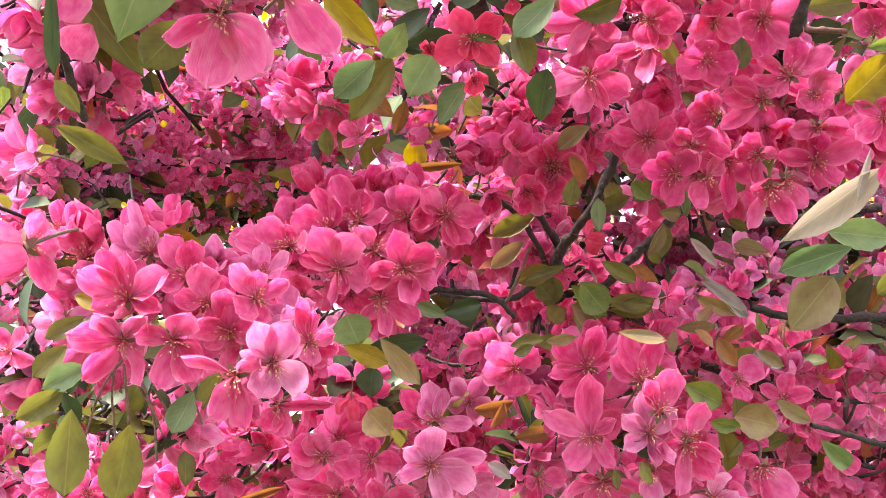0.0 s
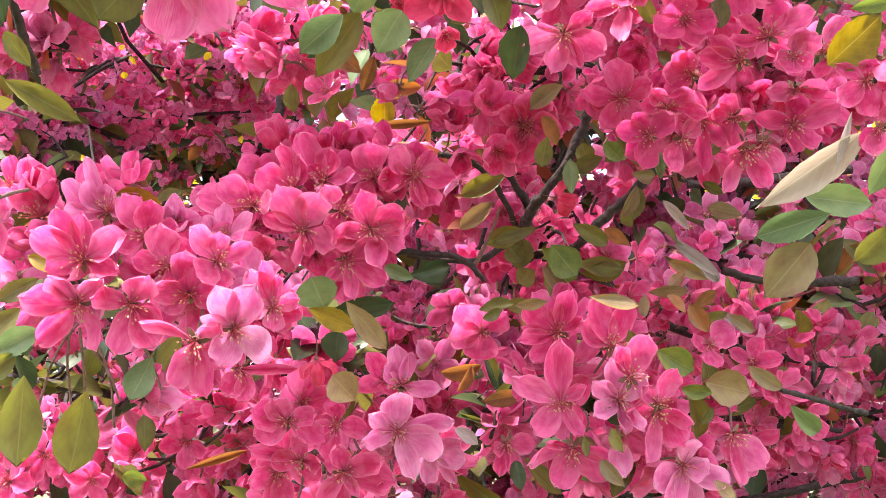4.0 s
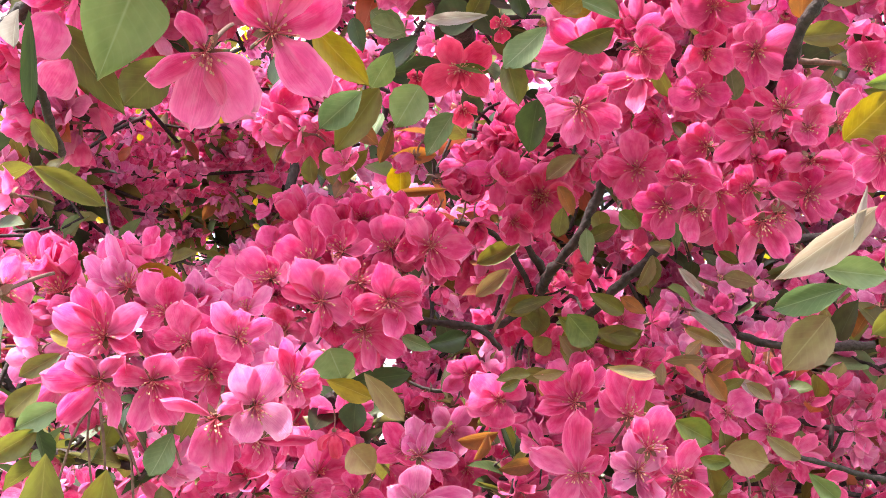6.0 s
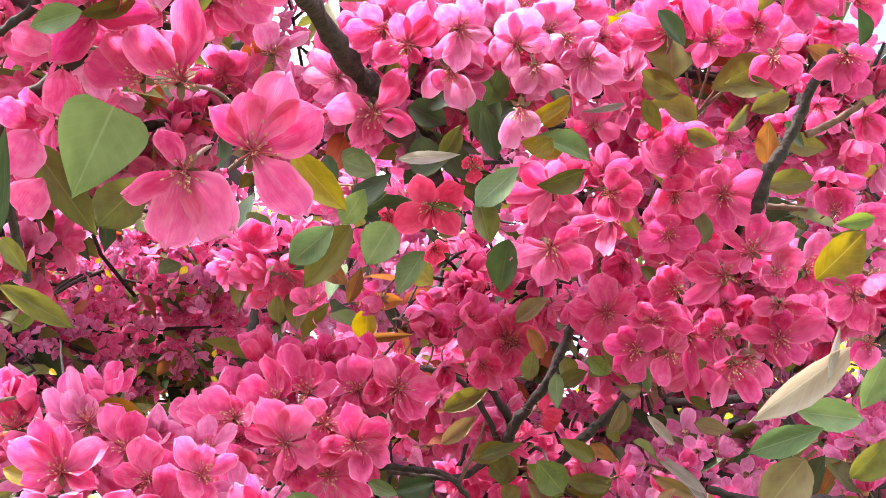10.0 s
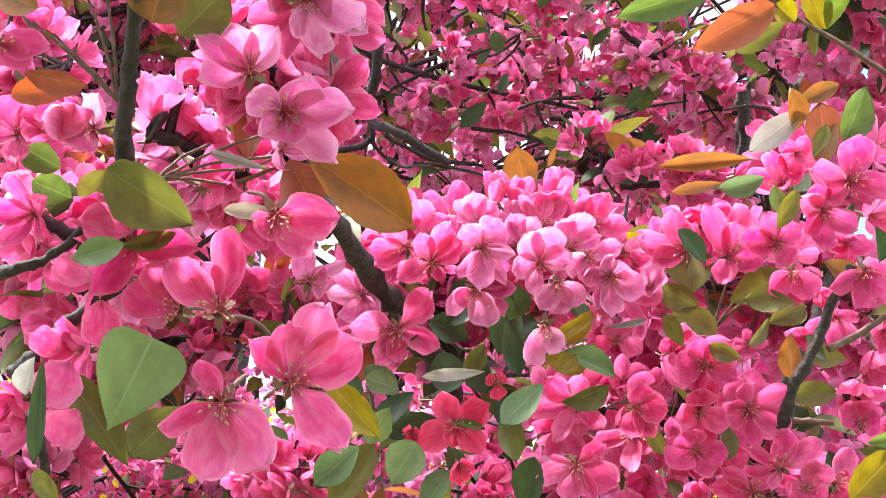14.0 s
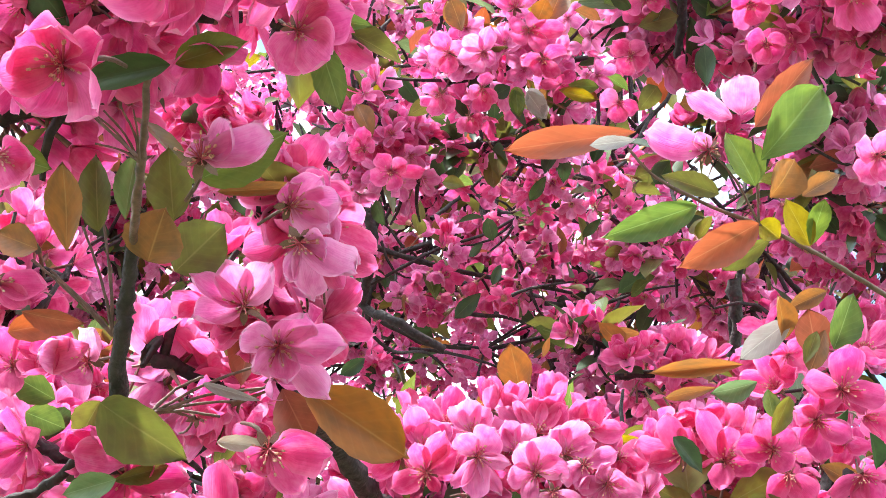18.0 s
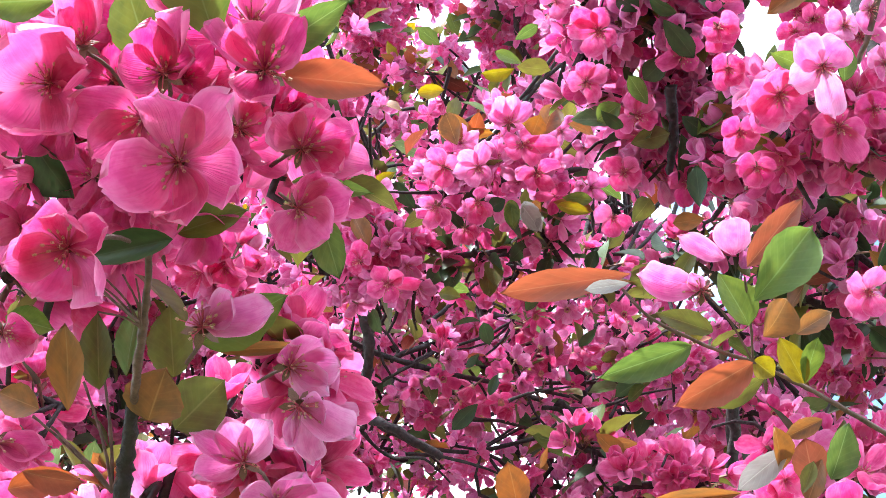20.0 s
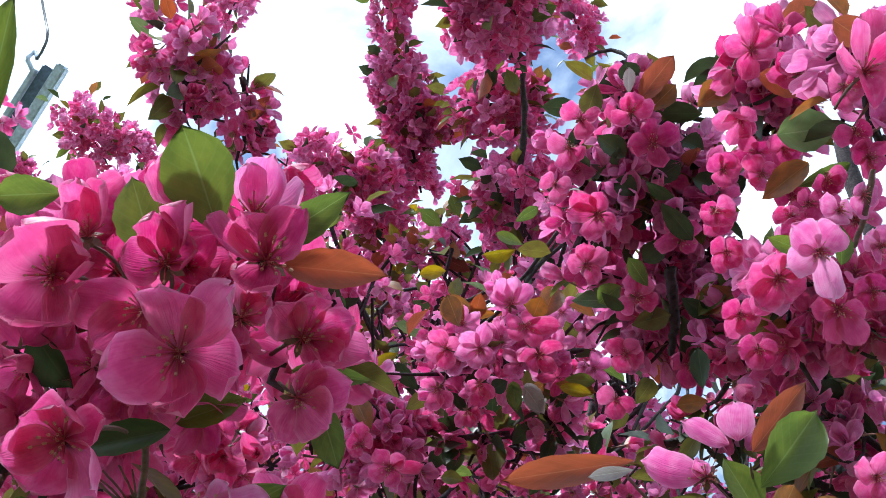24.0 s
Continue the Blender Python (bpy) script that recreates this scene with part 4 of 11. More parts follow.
posed_flower(-0.036, 0.751, 1.538, 0.04, -0.95, -0.3, 0.050, 0, (-0.025, 0.744, 1.547, 0.012), (-0.02, 0.746, 1.532, 0.012), (-0.031, 0.747, 1.519, 0.019), (-0.057, 0.742, 1.528, 0.014), (-0.048, 0.745, 1.519, 0.015), (-0.048, 0.743, 1.545, 0.012))
posed_flower(-0.001, 0.759, 1.62, -0.05, -0.96, 0.27, 0.050, 2, (-0.01, 0.755, 1.63, 0.011), (-0.004, 0.753, 1.641, 0.013), (0.005, 0.754, 1.637, 0.009), (0.022, 0.749, 1.616, 0.011))
posed_flower(0.015, 0.774, 1.582, 0.4, -0.84, -0.36, 0.046, 2, (0.034, 0.773, 1.576, 0.014), (0.012, 0.77, 1.564, 0.013), (0.029, 0.774, 1.564, 0.007), (0.032, 0.769, 1.589, 0.011))
posed_flower(-0.094, 0.754, 1.63, -0.05, -0.95, -0.3, 0.050, 0, (-0.1, 0.75, 1.615, 0.016), (-0.086, 0.75, 1.613, 0.016), (-0.061, 0.741, 1.629, 0.007), (-0.096, 0.748, 1.639, 0.012))
posed_flower(0.01, 0.78, 1.525, 0.04, -0.95, -0.3, 0.044, 0, (-0.007, 0.773, 1.518, 0.016), (0.029, 0.771, 1.53, 0.016), (0.013, 0.778, 1.516, 0.014), (0.003, 0.772, 1.535, 0.012))
posed_flower(0.019, 0.778, 1.551, 0.32, -0.9, -0.29, 0.048, 0, (0.039, 0.775, 1.541, 0.013), (0.032, 0.775, 1.531, 0.013), (0.018, 0.774, 1.534, 0.014), (0.032, 0.773, 1.557, 0.012))
posed_flower(-0.064, 0.764, 1.548, -0.13, -0.79, -0.59, 0.050, 0, (-0.07, 0.764, 1.535, 0.013), (-0.074, 0.765, 1.525, 0.009), (-0.056, 0.763, 1.529, 0.013), (-0.075, 0.761, 1.545, 0.012))
posed_flower(0.089, 0.76, 1.65, -0.15, -0.99, 0, 0.050, 0, (0.07, 0.75, 1.665, 0.016), (0.087, 0.752, 1.667, 0.010), (0.07, 0.753, 1.652, 0.006), (0.067, 0.753, 1.644, 0.011), (0.075, 0.754, 1.634, 0.013), (0.102, 0.752, 1.657, 0.007), (0.097, 0.747, 1.673, 0.014))
posed_flower(0.12, 0.763, 1.642, 0.13, -0.93, 0.35, 0.050, 0, (0.111, 0.755, 1.668, 0.018), (0.131, 0.758, 1.665, 0.014), (0.102, 0.754, 1.654, 0.014))
posed_flower(0.089, 0.749, 1.61, 0.04, -0.95, -0.3, 0.050, 0, (0.065, 0.734, 1.622, 0.014), (0.089, 0.728, 1.641, 0.018), (0.076, 0.744, 1.592, 0.016), (0.101, 0.745, 1.592, 0.009), (0.103, 0.74, 1.619, 0.009))
posed_flower(0.096, 0.752, 1.584, 0.04, -0.84, -0.54, 0.050, 0, (0.081, 0.742, 1.588, 0.006), (0.071, 0.744, 1.577, 0.014), (0.086, 0.751, 1.564, 0.019), (0.114, 0.75, 1.567, 0.017), (0.115, 0.746, 1.579, 0.011))
posed_flower(0.122, 0.746, 1.611, 0.05, -1, -0.01, 0.047, 2, (0.107, 0.737, 1.621, 0.012), (0.118, 0.736, 1.632, 0.012), (0.136, 0.738, 1.623, 0.014), (0.108, 0.739, 1.602, 0.012), (0.134, 0.738, 1.594, 0.009), (0.126, 0.739, 1.594, 0.008))
posed_flower(0.128, 0.74, 1.623, 0.23, -0.94, 0.27, 0.050, 0, (0.137, 0.734, 1.646, 0.017), (0.119, 0.732, 1.64, 0.012))
posed_flower(0.144, 0.747, 1.609, 0.4, -0.9, 0.17, 0.042, 0, (0.155, 0.743, 1.626, 0.017), (0.134, 0.739, 1.618, 0.011))
posed_flower(0.144, 0.752, 1.605, 0.22, -0.86, -0.46, 0.050, 0, (0.163, 0.749, 1.6, 0.012), (0.158, 0.751, 1.586, 0.016), (0.136, 0.749, 1.578, 0.012), (0.126, 0.743, 1.605, 0.012))
posed_flower(0.121, 0.743, 1.59, 0.03, -0.67, -0.74, 0.041, 2, (0.123, 0.747, 1.57, 0.014))
posed_flower(0.159, 0.761, 1.574, 0.14, -0.97, -0.2, 0.050, 2, (0.164, 0.753, 1.589, 0.013), (0.172, 0.757, 1.57, 0.015), (0.183, 0.754, 1.564, 0.015), (0.141, 0.753, 1.563, 0.016), (0.166, 0.754, 1.544, 0.019), (0.151, 0.753, 1.547, 0.013))
posed_flower(0.192, 0.781, 1.591, 0.21, -0.82, -0.53, 0.050, 0, (0.209, 0.781, 1.572, 0.018), (0.187, 0.78, 1.577, 0.013), (0.194, 0.781, 1.562, 0.009), (0.179, 0.773, 1.595, 0.012))
posed_flower(0.182, 0.795, 1.644, 0.23, -0.96, 0.18, 0.035, 0, (0.196, 0.791, 1.653, 0.020), (0.171, 0.789, 1.645, 0.013), (0.185, 0.789, 1.63, 0.013))
posed_flower(0.059, 0.776, 1.586, 0.04, -0.95, -0.3, 0.043, 0, (0.074, 0.77, 1.586, 0.013), (0.066, 0.771, 1.565, 0.010), (0.056, 0.772, 1.568, 0.010), (0.052, 0.773, 1.582, 0.010))
# above the fork, higher up
posed_flower(0.166, 0.693, 1.863, 0, -0.98, -0.2, 0.042, 3, (0.146, 0.686, 1.859, 0.020), (0.161, 0.684, 1.876, 0.014), (0.18, 0.683, 1.871, 0.018), (0.181, 0.688, 1.854, 0.012), (0.159, 0.691, 1.847, 0.009))
posed_flower(0.223, 0.811, 1.922, 0, -0.96, -0.29, 0.030, 0, (0.221, 0.804, 1.93, 0.007), (0.234, 0.806, 1.921, 0.008), (0.226, 0.81, 1.911, 0.007), (0.212, 0.808, 1.913, 0.007), (0.212, 0.806, 1.922, 0.006))
posed_flower(0.187, 0.691, 1.837, 0.1, -0.92, -0.38, 0.047, 3, (0.184, 0.68, 1.848, 0.012), (0.206, 0.679, 1.843, 0.014), (0.206, 0.686, 1.824, 0.015), (0.188, 0.69, 1.816, 0.012), (0.172, 0.684, 1.837, 0.010))
posed_flower(0.162, 0.701, 1.839, -0.1, -0.95, -0.29, 0.035, 0, (0.163, 0.692, 1.849, 0.019), (0.147, 0.696, 1.833, 0.015), (0.175, 0.695, 1.829, 0.015))
posed_flower(0.157, 0.702, 1.817, -0.1, -0.95, -0.29, 0.038, 3, (0.142, 0.699, 1.807, 0.018), (0.153, 0.695, 1.826, 0.019), (0.173, 0.695, 1.813, 0.014), (0.164, 0.699, 1.802, 0.013))
posed_flower(0.126, 0.7, 1.841, 0.1, -0.92, -0.38, 0.038, 0, (0.143, 0.694, 1.838, 0.017), (0.135, 0.699, 1.825, 0.012), (0.123, 0.699, 1.824, 0.014), (0.131, 0.689, 1.852, 0.014))
posed_flower(0.251, 0.703, 1.831, 0, -1, -0.1, 0.033, 3, (0.237, 0.696, 1.837, 0.016), (0.255, 0.695, 1.841, 0.019), (0.26, 0.699, 1.83, 0.015))
branch(0.0026, 0.0034, (0.241, 0.645, 1.901), (0.231, 0.655, 1.886), (0.22, 0.667, 1.862), (0.209, 0.678, 1.843), (0.204, 0.694, 1.826))
branch(0.0016, 0.0022, (0.258, 0.658, 1.877), (0.244, 0.665, 1.869), (0.228, 0.667, 1.862))
branch(0.0014, 0.0020, (0.236, 0.703, 1.832), (0.222, 0.702, 1.833), (0.208, 0.702, 1.835))
# the cluster over the slanting branch, flower by flower
posed_flower(0.015, 0.631, 1.899, -0.1, -0.89, -0.43, 0.049, 0, (-0.002, 0.629, 1.889, 0.014), (0.032, 0.62, 1.904, 0.015), (0.02, 0.631, 1.89, 0.007), (0.009, 0.619, 1.91, 0.012), (0.024, 0.613, 1.914, 0.014))
posed_flower(0.042, 0.628, 1.906, 0, -0.94, -0.35, 0.047, 2, (0.032, 0.618, 1.914, 0.014), (0.051, 0.617, 1.916, 0.019), (0.058, 0.623, 1.9, 0.009), (0.04, 0.628, 1.882, 0.015), (0.029, 0.627, 1.888, 0.009), (0.052, 0.627, 1.886, 0.008))
posed_flower(0.071, 0.623, 1.894, 0, -0.9, -0.44, 0.043, 2, (0.056, 0.618, 1.89, 0.014), (0.078, 0.607, 1.907, 0.018), (0.087, 0.614, 1.895, 0.015), (0.065, 0.623, 1.877, 0.011), (0.063, 0.61, 1.905, 0.015))
posed_flower(0.002, 0.637, 1.911, -0.29, -0.9, -0.33, 0.043, 0, (-0.019, 0.633, 1.907, 0.014), (-0.007, 0.627, 1.921, 0.013), (-0.011, 0.637, 1.898, 0.013), (0.011, 0.632, 1.908, 0.011))
posed_flower(-0.003, 0.647, 1.868, 0, -0.8, -0.61, 0.050, 0, (-0.026, 0.636, 1.866, 0.019), (0.015, 0.625, 1.88, 0.017), (0.019, 0.642, 1.857, 0.014), (-0.004, 0.649, 1.852, 0.012), (-0.014, 0.648, 1.85, 0.013))
posed_flower(0.037, 0.633, 1.885, -0.01, -0.43, -0.9, 0.040, 2, (0.022, 0.635, 1.874, 0.014), (0.044, 0.642, 1.868, 0.016), (0.045, 0.636, 1.877, 0.006), (0.029, 0.635, 1.878, 0.013))
posed_flower(0.109, 0.635, 1.892, 0.28, -0.76, -0.58, 0.043, 2, (0.125, 0.635, 1.882, 0.017), (0.108, 0.638, 1.871, 0.014), (0.092, 0.626, 1.888, 0.011), (0.105, 0.624, 1.898, 0.013), (0.118, 0.63, 1.894, 0.014), (0.098, 0.635, 1.874, 0.009))
posed_flower(0.089, 0.637, 1.91, 0.09, -1, 0.01, 0.039, 2, (0.096, 0.627, 1.925, 0.016), (0.081, 0.629, 1.92, 0.011), (0.086, 0.629, 1.922, 0.013), (0.104, 0.631, 1.913, 0.013))
posed_flower(0.097, 0.63, 1.901, 0.37, -0.87, -0.33, 0.037, 2, (0.114, 0.625, 1.905, 0.011), (0.092, 0.629, 1.888, 0.013), (0.083, 0.624, 1.892, 0.013))
posed_flower(0.063, 0.645, 1.916, -0.08, -0.99, 0.09, 0.033, 2, (0.058, 0.637, 1.93, 0.013), (0.072, 0.637, 1.927, 0.013), (0.053, 0.639, 1.925, 0.011))
posed_flower(0.04, 0.65, 1.93, 0.01, -0.99, 0.16, 0.039, 2, (0.038, 0.642, 1.946, 0.014), (0.05, 0.643, 1.94, 0.014), (0.058, 0.643, 1.929, 0.012), (0.029, 0.642, 1.941, 0.014))
posed_flower(0.076, 0.65, 1.929, 0.09, -0.98, 0.16, 0.042, 0, (0.074, 0.642, 1.946, 0.015), (0.086, 0.643, 1.943, 0.014), (0.064, 0.641, 1.943, 0.008), (0.092, 0.642, 1.94, 0.014))
posed_flower(0.102, 0.65, 1.929, 0.35, -0.93, -0.07, 0.040, 0, (0.109, 0.641, 1.943, 0.014), (0.097, 0.639, 1.942, 0.014), (0.122, 0.647, 1.928, 0.014))
posed_flower(0.014, 0.654, 1.921, -0.08, -0.99, 0.09, 0.050, 2, (0.006, 0.642, 1.942, 0.015), (0.017, 0.647, 1.934, 0.015), (-0.005, 0.645, 1.93, 0.014), (0.029, 0.644, 1.931, 0.012))
posed_flower(0.081, 0.641, 1.891, 0.08, -0.61, -0.79, 0.034, 2, (0.072, 0.644, 1.878, 0.014), (0.086, 0.646, 1.877, 0.014), (0.095, 0.642, 1.881, 0.013))
posed_flower(0.117, 0.687, 1.877, 0, -0.85, -0.53, 0.031, 0, (0.125, 0.676, 1.884, 0.008), (0.111, 0.679, 1.882, 0.009), (0.13, 0.684, 1.868, 0.012), (0.104, 0.683, 1.872, 0.010))
posed_flower(-0.023, 0.657, 1.893, -0.37, -0.84, -0.4, 0.038, 2, (-0.036, 0.647, 1.903, 0.011), (-0.041, 0.654, 1.892, 0.010), (-0.016, 0.655, 1.879, 0.016), (-0.03, 0.658, 1.877, 0.016), (-0.02, 0.646, 1.902, 0.013))
posed_flower(0.073, 0.637, 1.866, -0.17, -0.48, -0.86, 0.044, 2, (0.064, 0.645, 1.848, 0.015), (0.08, 0.641, 1.853, 0.012))
# on the right
posed_flower(0.212, 0.552, 1.902, 0.1, -0.93, -0.35, 0.048, 3, (0.19, 0.543, 1.899, 0.015), (0.215, 0.537, 1.916, 0.017), (0.229, 0.547, 1.894, 0.013), (0.22, 0.551, 1.891, 0.012), (0.201, 0.55, 1.892, 0.010))
posed_flower(0.199, 0.558, 1.889, 0, -0.8, -0.61, 0.038, 3, (0.198, 0.561, 1.87, 0.013), (0.212, 0.556, 1.879, 0.012), (0.187, 0.55, 1.892, 0.012), (0.189, 0.559, 1.878, 0.010), (0.195, 0.547, 1.897, 0.012))
posed_flower(0.194, 0.619, 1.902, -0.2, -0.88, -0.43, 0.045, 3, (0.172, 0.613, 1.9, 0.015), (0.2, 0.617, 1.891, 0.013), (0.184, 0.606, 1.913, 0.013), (0.203, 0.608, 1.907, 0.013))
posed_flower(0.178, 0.658, 1.913, 0, -0.99, -0.16, 0.050, 3, (0.162, 0.638, 1.935, 0.014), (0.178, 0.646, 1.928, 0.014), (0.193, 0.652, 1.908, 0.015), (0.171, 0.656, 1.896, 0.014))
posed_flower(0.155, 0.656, 1.917, -0.28, -0.93, -0.24, 0.050, 3, (0.146, 0.643, 1.933, 0.016), (0.129, 0.649, 1.919, 0.015), (0.136, 0.654, 1.909, 0.014), (0.159, 0.645, 1.927, 0.012))
posed_flower(0.246, 0.643, 1.897, -0.1, -0.79, -0.6, 0.042, 3, (0.238, 0.646, 1.877, 0.013), (0.228, 0.642, 1.886, 0.012), (0.253, 0.644, 1.883, 0.013), (0.255, 0.634, 1.899, 0.013))
posed_flower(0.215, 0.67, 1.91, -0.1, -0.79, -0.6, 0.039, 3, (0.214, 0.673, 1.891, 0.017), (0.226, 0.67, 1.894, 0.017), (0.201, 0.671, 1.897, 0.014))
# the near flowers on the left, flower by flower
posed_flower(-0.055, 0.443, 1.759, 0, -0.78, -0.63, 0.050, 0, (-0.074, 0.44, 1.751, 0.010), (-0.06, 0.448, 1.734, 0.019), (-0.038, 0.446, 1.738, 0.022), (-0.061, 0.432, 1.768, 0.009))
posed_flower(-0.031, 0.436, 1.763, 0.29, -0.92, -0.28, 0.050, 0, (-0.014, 0.438, 1.74, 0.016), (-0.008, 0.429, 1.773, 0.019), (-0.019, 0.423, 1.784, 0.017), (-0.032, 0.425, 1.779, 0.015), (-0.044, 0.424, 1.772, 0.010))
posed_flower(-0.058, 0.443, 1.792, -0.19, -0.98, -0.1, 0.050, 0, (-0.074, 0.435, 1.807, 0.015), (-0.054, 0.429, 1.817, 0.016), (-0.064, 0.436, 1.807, 0.012))
posed_flower(-0.075, 0.456, 1.799, -0.29, -0.92, -0.28, 0.039, 3, (-0.094, 0.452, 1.804, 0.016), (-0.084, 0.448, 1.813, 0.013))
posed_flower(-0.108, 0.467, 1.815, -0.19, -0.86, -0.46, 0.047, 3, (-0.107, 0.47, 1.791, 0.011), (-0.127, 0.462, 1.817, 0.013), (-0.117, 0.46, 1.824, 0.011))
posed_flower(-0.13, 0.487, 1.784, 0.19, -0.82, -0.55, 0.040, 3, (-0.123, 0.491, 1.766, 0.014), (-0.123, 0.478, 1.794, 0.012))
posed_flower(-0.029, 0.458, 1.81, 0.37, -0.93, -0.09, 0.031, 2, (-0.016, 0.456, 1.817, 0.005), (-0.023, 0.458, 1.81, 0.013), (-0.033, 0.452, 1.819, 0.013))
# on the upright shoot
posed_flower(-0.032, 0.398, 1.846, 0.28, -0.82, -0.5, 0.050, 2, (-0.011, 0.387, 1.84, 0.014), (-0.022, 0.384, 1.85, 0.014), (-0.016, 0.393, 1.826, 0.012), (-0.039, 0.393, 1.834, 0.011), (-0.043, 0.385, 1.844, 0.012), (-0.028, 0.396, 1.831, 0.011))
posed_flower(-0.045, 0.4, 1.863, -0.09, -0.98, -0.16, 0.046, 2, (-0.049, 0.385, 1.87, 0.013), (-0.036, 0.385, 1.869, 0.013), (-0.06, 0.39, 1.853, 0.011), (-0.061, 0.383, 1.865, 0.009))
posed_flower(-0.025, 0.357, 1.875, 0.44, -0.8, -0.39, 0.038, 2, (-0.015, 0.348, 1.878, 0.012), (-0.007, 0.351, 1.87, 0.013), (-0.012, 0.355, 1.863, 0.012), (-0.025, 0.349, 1.878, 0.009))
posed_flower(-0.021, 0.355, 1.859, 0.43, -0.66, -0.62, 0.045, 2, (-0.003, 0.352, 1.845, 0.013), (-0.015, 0.355, 1.841, 0.011), (-0.024, 0.353, 1.843, 0.006), (-0.012, 0.352, 1.856, 0.011))
posed_flower(-0.036, 0.416, 1.816, 0.36, -0.68, -0.64, 0.050, 0, (-0.013, 0.405, 1.811, 0.017), (-0.025, 0.415, 1.801, 0.012), (-0.041, 0.413, 1.808, 0.012))
posed_flower(-0.105, 0.426, 1.857, -0.37, -0.8, -0.47, 0.038, 2, (-0.12, 0.416, 1.855, 0.013), (-0.11, 0.425, 1.848, 0.012), (-0.1, 0.412, 1.862, 0.013))
posed_flower(-0.092, 0.448, 1.821, 0.19, -0.92, -0.34, 0.050, 3, (-0.076, 0.43, 1.828, 0.016), (-0.069, 0.437, 1.815, 0.013), (-0.1, 0.438, 1.799, 0.013))
posed_flower(-0.128, 0.386, 1.866, 0.51, -0.73, -0.45, 0.046, 3, (-0.107, 0.38, 1.86, 0.011), (-0.115, 0.385, 1.856, 0.009))
posed_flower(-0.048, 0.325, 1.87, 0.27, -0.95, -0.16, 0.049, 2, (-0.049, 0.319, 1.872, 0.010), (-0.037, 0.315, 1.874, 0.012), (-0.027, 0.313, 1.868, 0.013))
# the nearest cluster, flower by flower
posed_flower(-0.079, 0.247, 1.898, -0.11, -0.8, -0.59, 0.041, 3, (-0.084, 0.229, 1.9, 0.027), (-0.072, 0.232, 1.9, 0.016), (-0.086, 0.245, 1.88, 0.021), (-0.069, 0.247, 1.88, 0.014), (-0.064, 0.237, 1.892, 0.012))
posed_flower(-0.048, 0.245, 1.899, 0.09, -0.89, -0.44, 0.042, 3, (-0.047, 0.229, 1.903, 0.013), (-0.038, 0.227, 1.903, 0.010), (-0.038, 0.239, 1.897, 0.010), (-0.058, 0.237, 1.893, 0.014))
posed_flower(-0.053, 0.25, 1.887, -0.3, -0.64, -0.71, 0.039, 3, (-0.068, 0.239, 1.882, 0.017), (-0.063, 0.249, 1.874, 0.016), (-0.054, 0.251, 1.877, 0.012))
posed_flower(-0.043, 0.254, 1.875, -0.01, -0.8, -0.6, 0.050, 0, (-0.044, 0.233, 1.879, 0.019), (-0.029, 0.233, 1.876, 0.014), (-0.024, 0.246, 1.861, 0.019), (-0.06, 0.245, 1.859, 0.020), (-0.046, 0.253, 1.856, 0.014), (-0.038, 0.254, 1.854, 0.012))
posed_flower(-0.075, 0.273, 1.862, -0.21, -0.72, -0.66, 0.048, 0, (-0.083, 0.262, 1.861, 0.020), (-0.081, 0.273, 1.848, 0.019), (-0.073, 0.261, 1.864, 0.014), (-0.061, 0.27, 1.843, 0.014), (-0.065, 0.262, 1.86, 0.012), (-0.087, 0.267, 1.853, 0.013))
posed_flower(-0.046, 0.242, 1.917, 0.01, -1, -0.01, 0.034, 0, (-0.051, 0.23, 1.924, 0.013), (-0.045, 0.228, 1.927, 0.014), (-0.039, 0.231, 1.923, 0.013))
posed_flower(-0.072, 0.247, 1.913, -0.07, -1, -0.07, 0.035, 0, (-0.073, 0.233, 1.921, 0.014), (-0.064, 0.233, 1.919, 0.013), (-0.077, 0.238, 1.916, 0.010))
posed_flower(-0.026, 0.247, 1.919, 0.26, -0.95, -0.2, 0.038, 2, (-0.019, 0.231, 1.926, 0.014), (-0.01, 0.237, 1.918, 0.014), (-0.026, 0.232, 1.925, 0.010))
posed_flower(-0.022, 0.252, 1.906, 0.19, -0.88, -0.43, 0.050, 3, (-0.012, 0.237, 1.909, 0.014), (-0.026, 0.238, 1.908, 0.014), (-0.037, 0.233, 1.901, 0.010), (-0.025, 0.251, 1.892, 0.014))
posed_flower(-0.014, 0.278, 1.9, 0.36, -0.74, -0.57, 0.044, 0, (-0.021, 0.263, 1.9, 0.014), (-0.01, 0.263, 1.904, 0.013), (0.002, 0.269, 1.897, 0.013), (0.004, 0.273, 1.89, 0.013), (-0.004, 0.277, 1.888, 0.013))
posed_flower(-0.032, 0.274, 1.905, -0.01, -0.74, -0.68, 0.043, 0, (-0.035, 0.274, 1.897, 0.012), (-0.022, 0.263, 1.903, 0.012), (-0.024, 0.254, 1.907, 0.012))
posed_flower(-0.015, 0.282, 1.881, 0.36, -0.61, -0.7, 0.033, 0, (-0.001, 0.274, 1.878, 0.014), (-0.005, 0.282, 1.871, 0.017), (-0.018, 0.282, 1.868, 0.014), (-0.008, 0.271, 1.882, 0.010))
posed_flower(-0.101, 0.305, 1.857, 0.44, -0.65, -0.62, 0.030, 0, (-0.089, 0.301, 1.854, 0.014), (-0.093, 0.305, 1.847, 0.013))
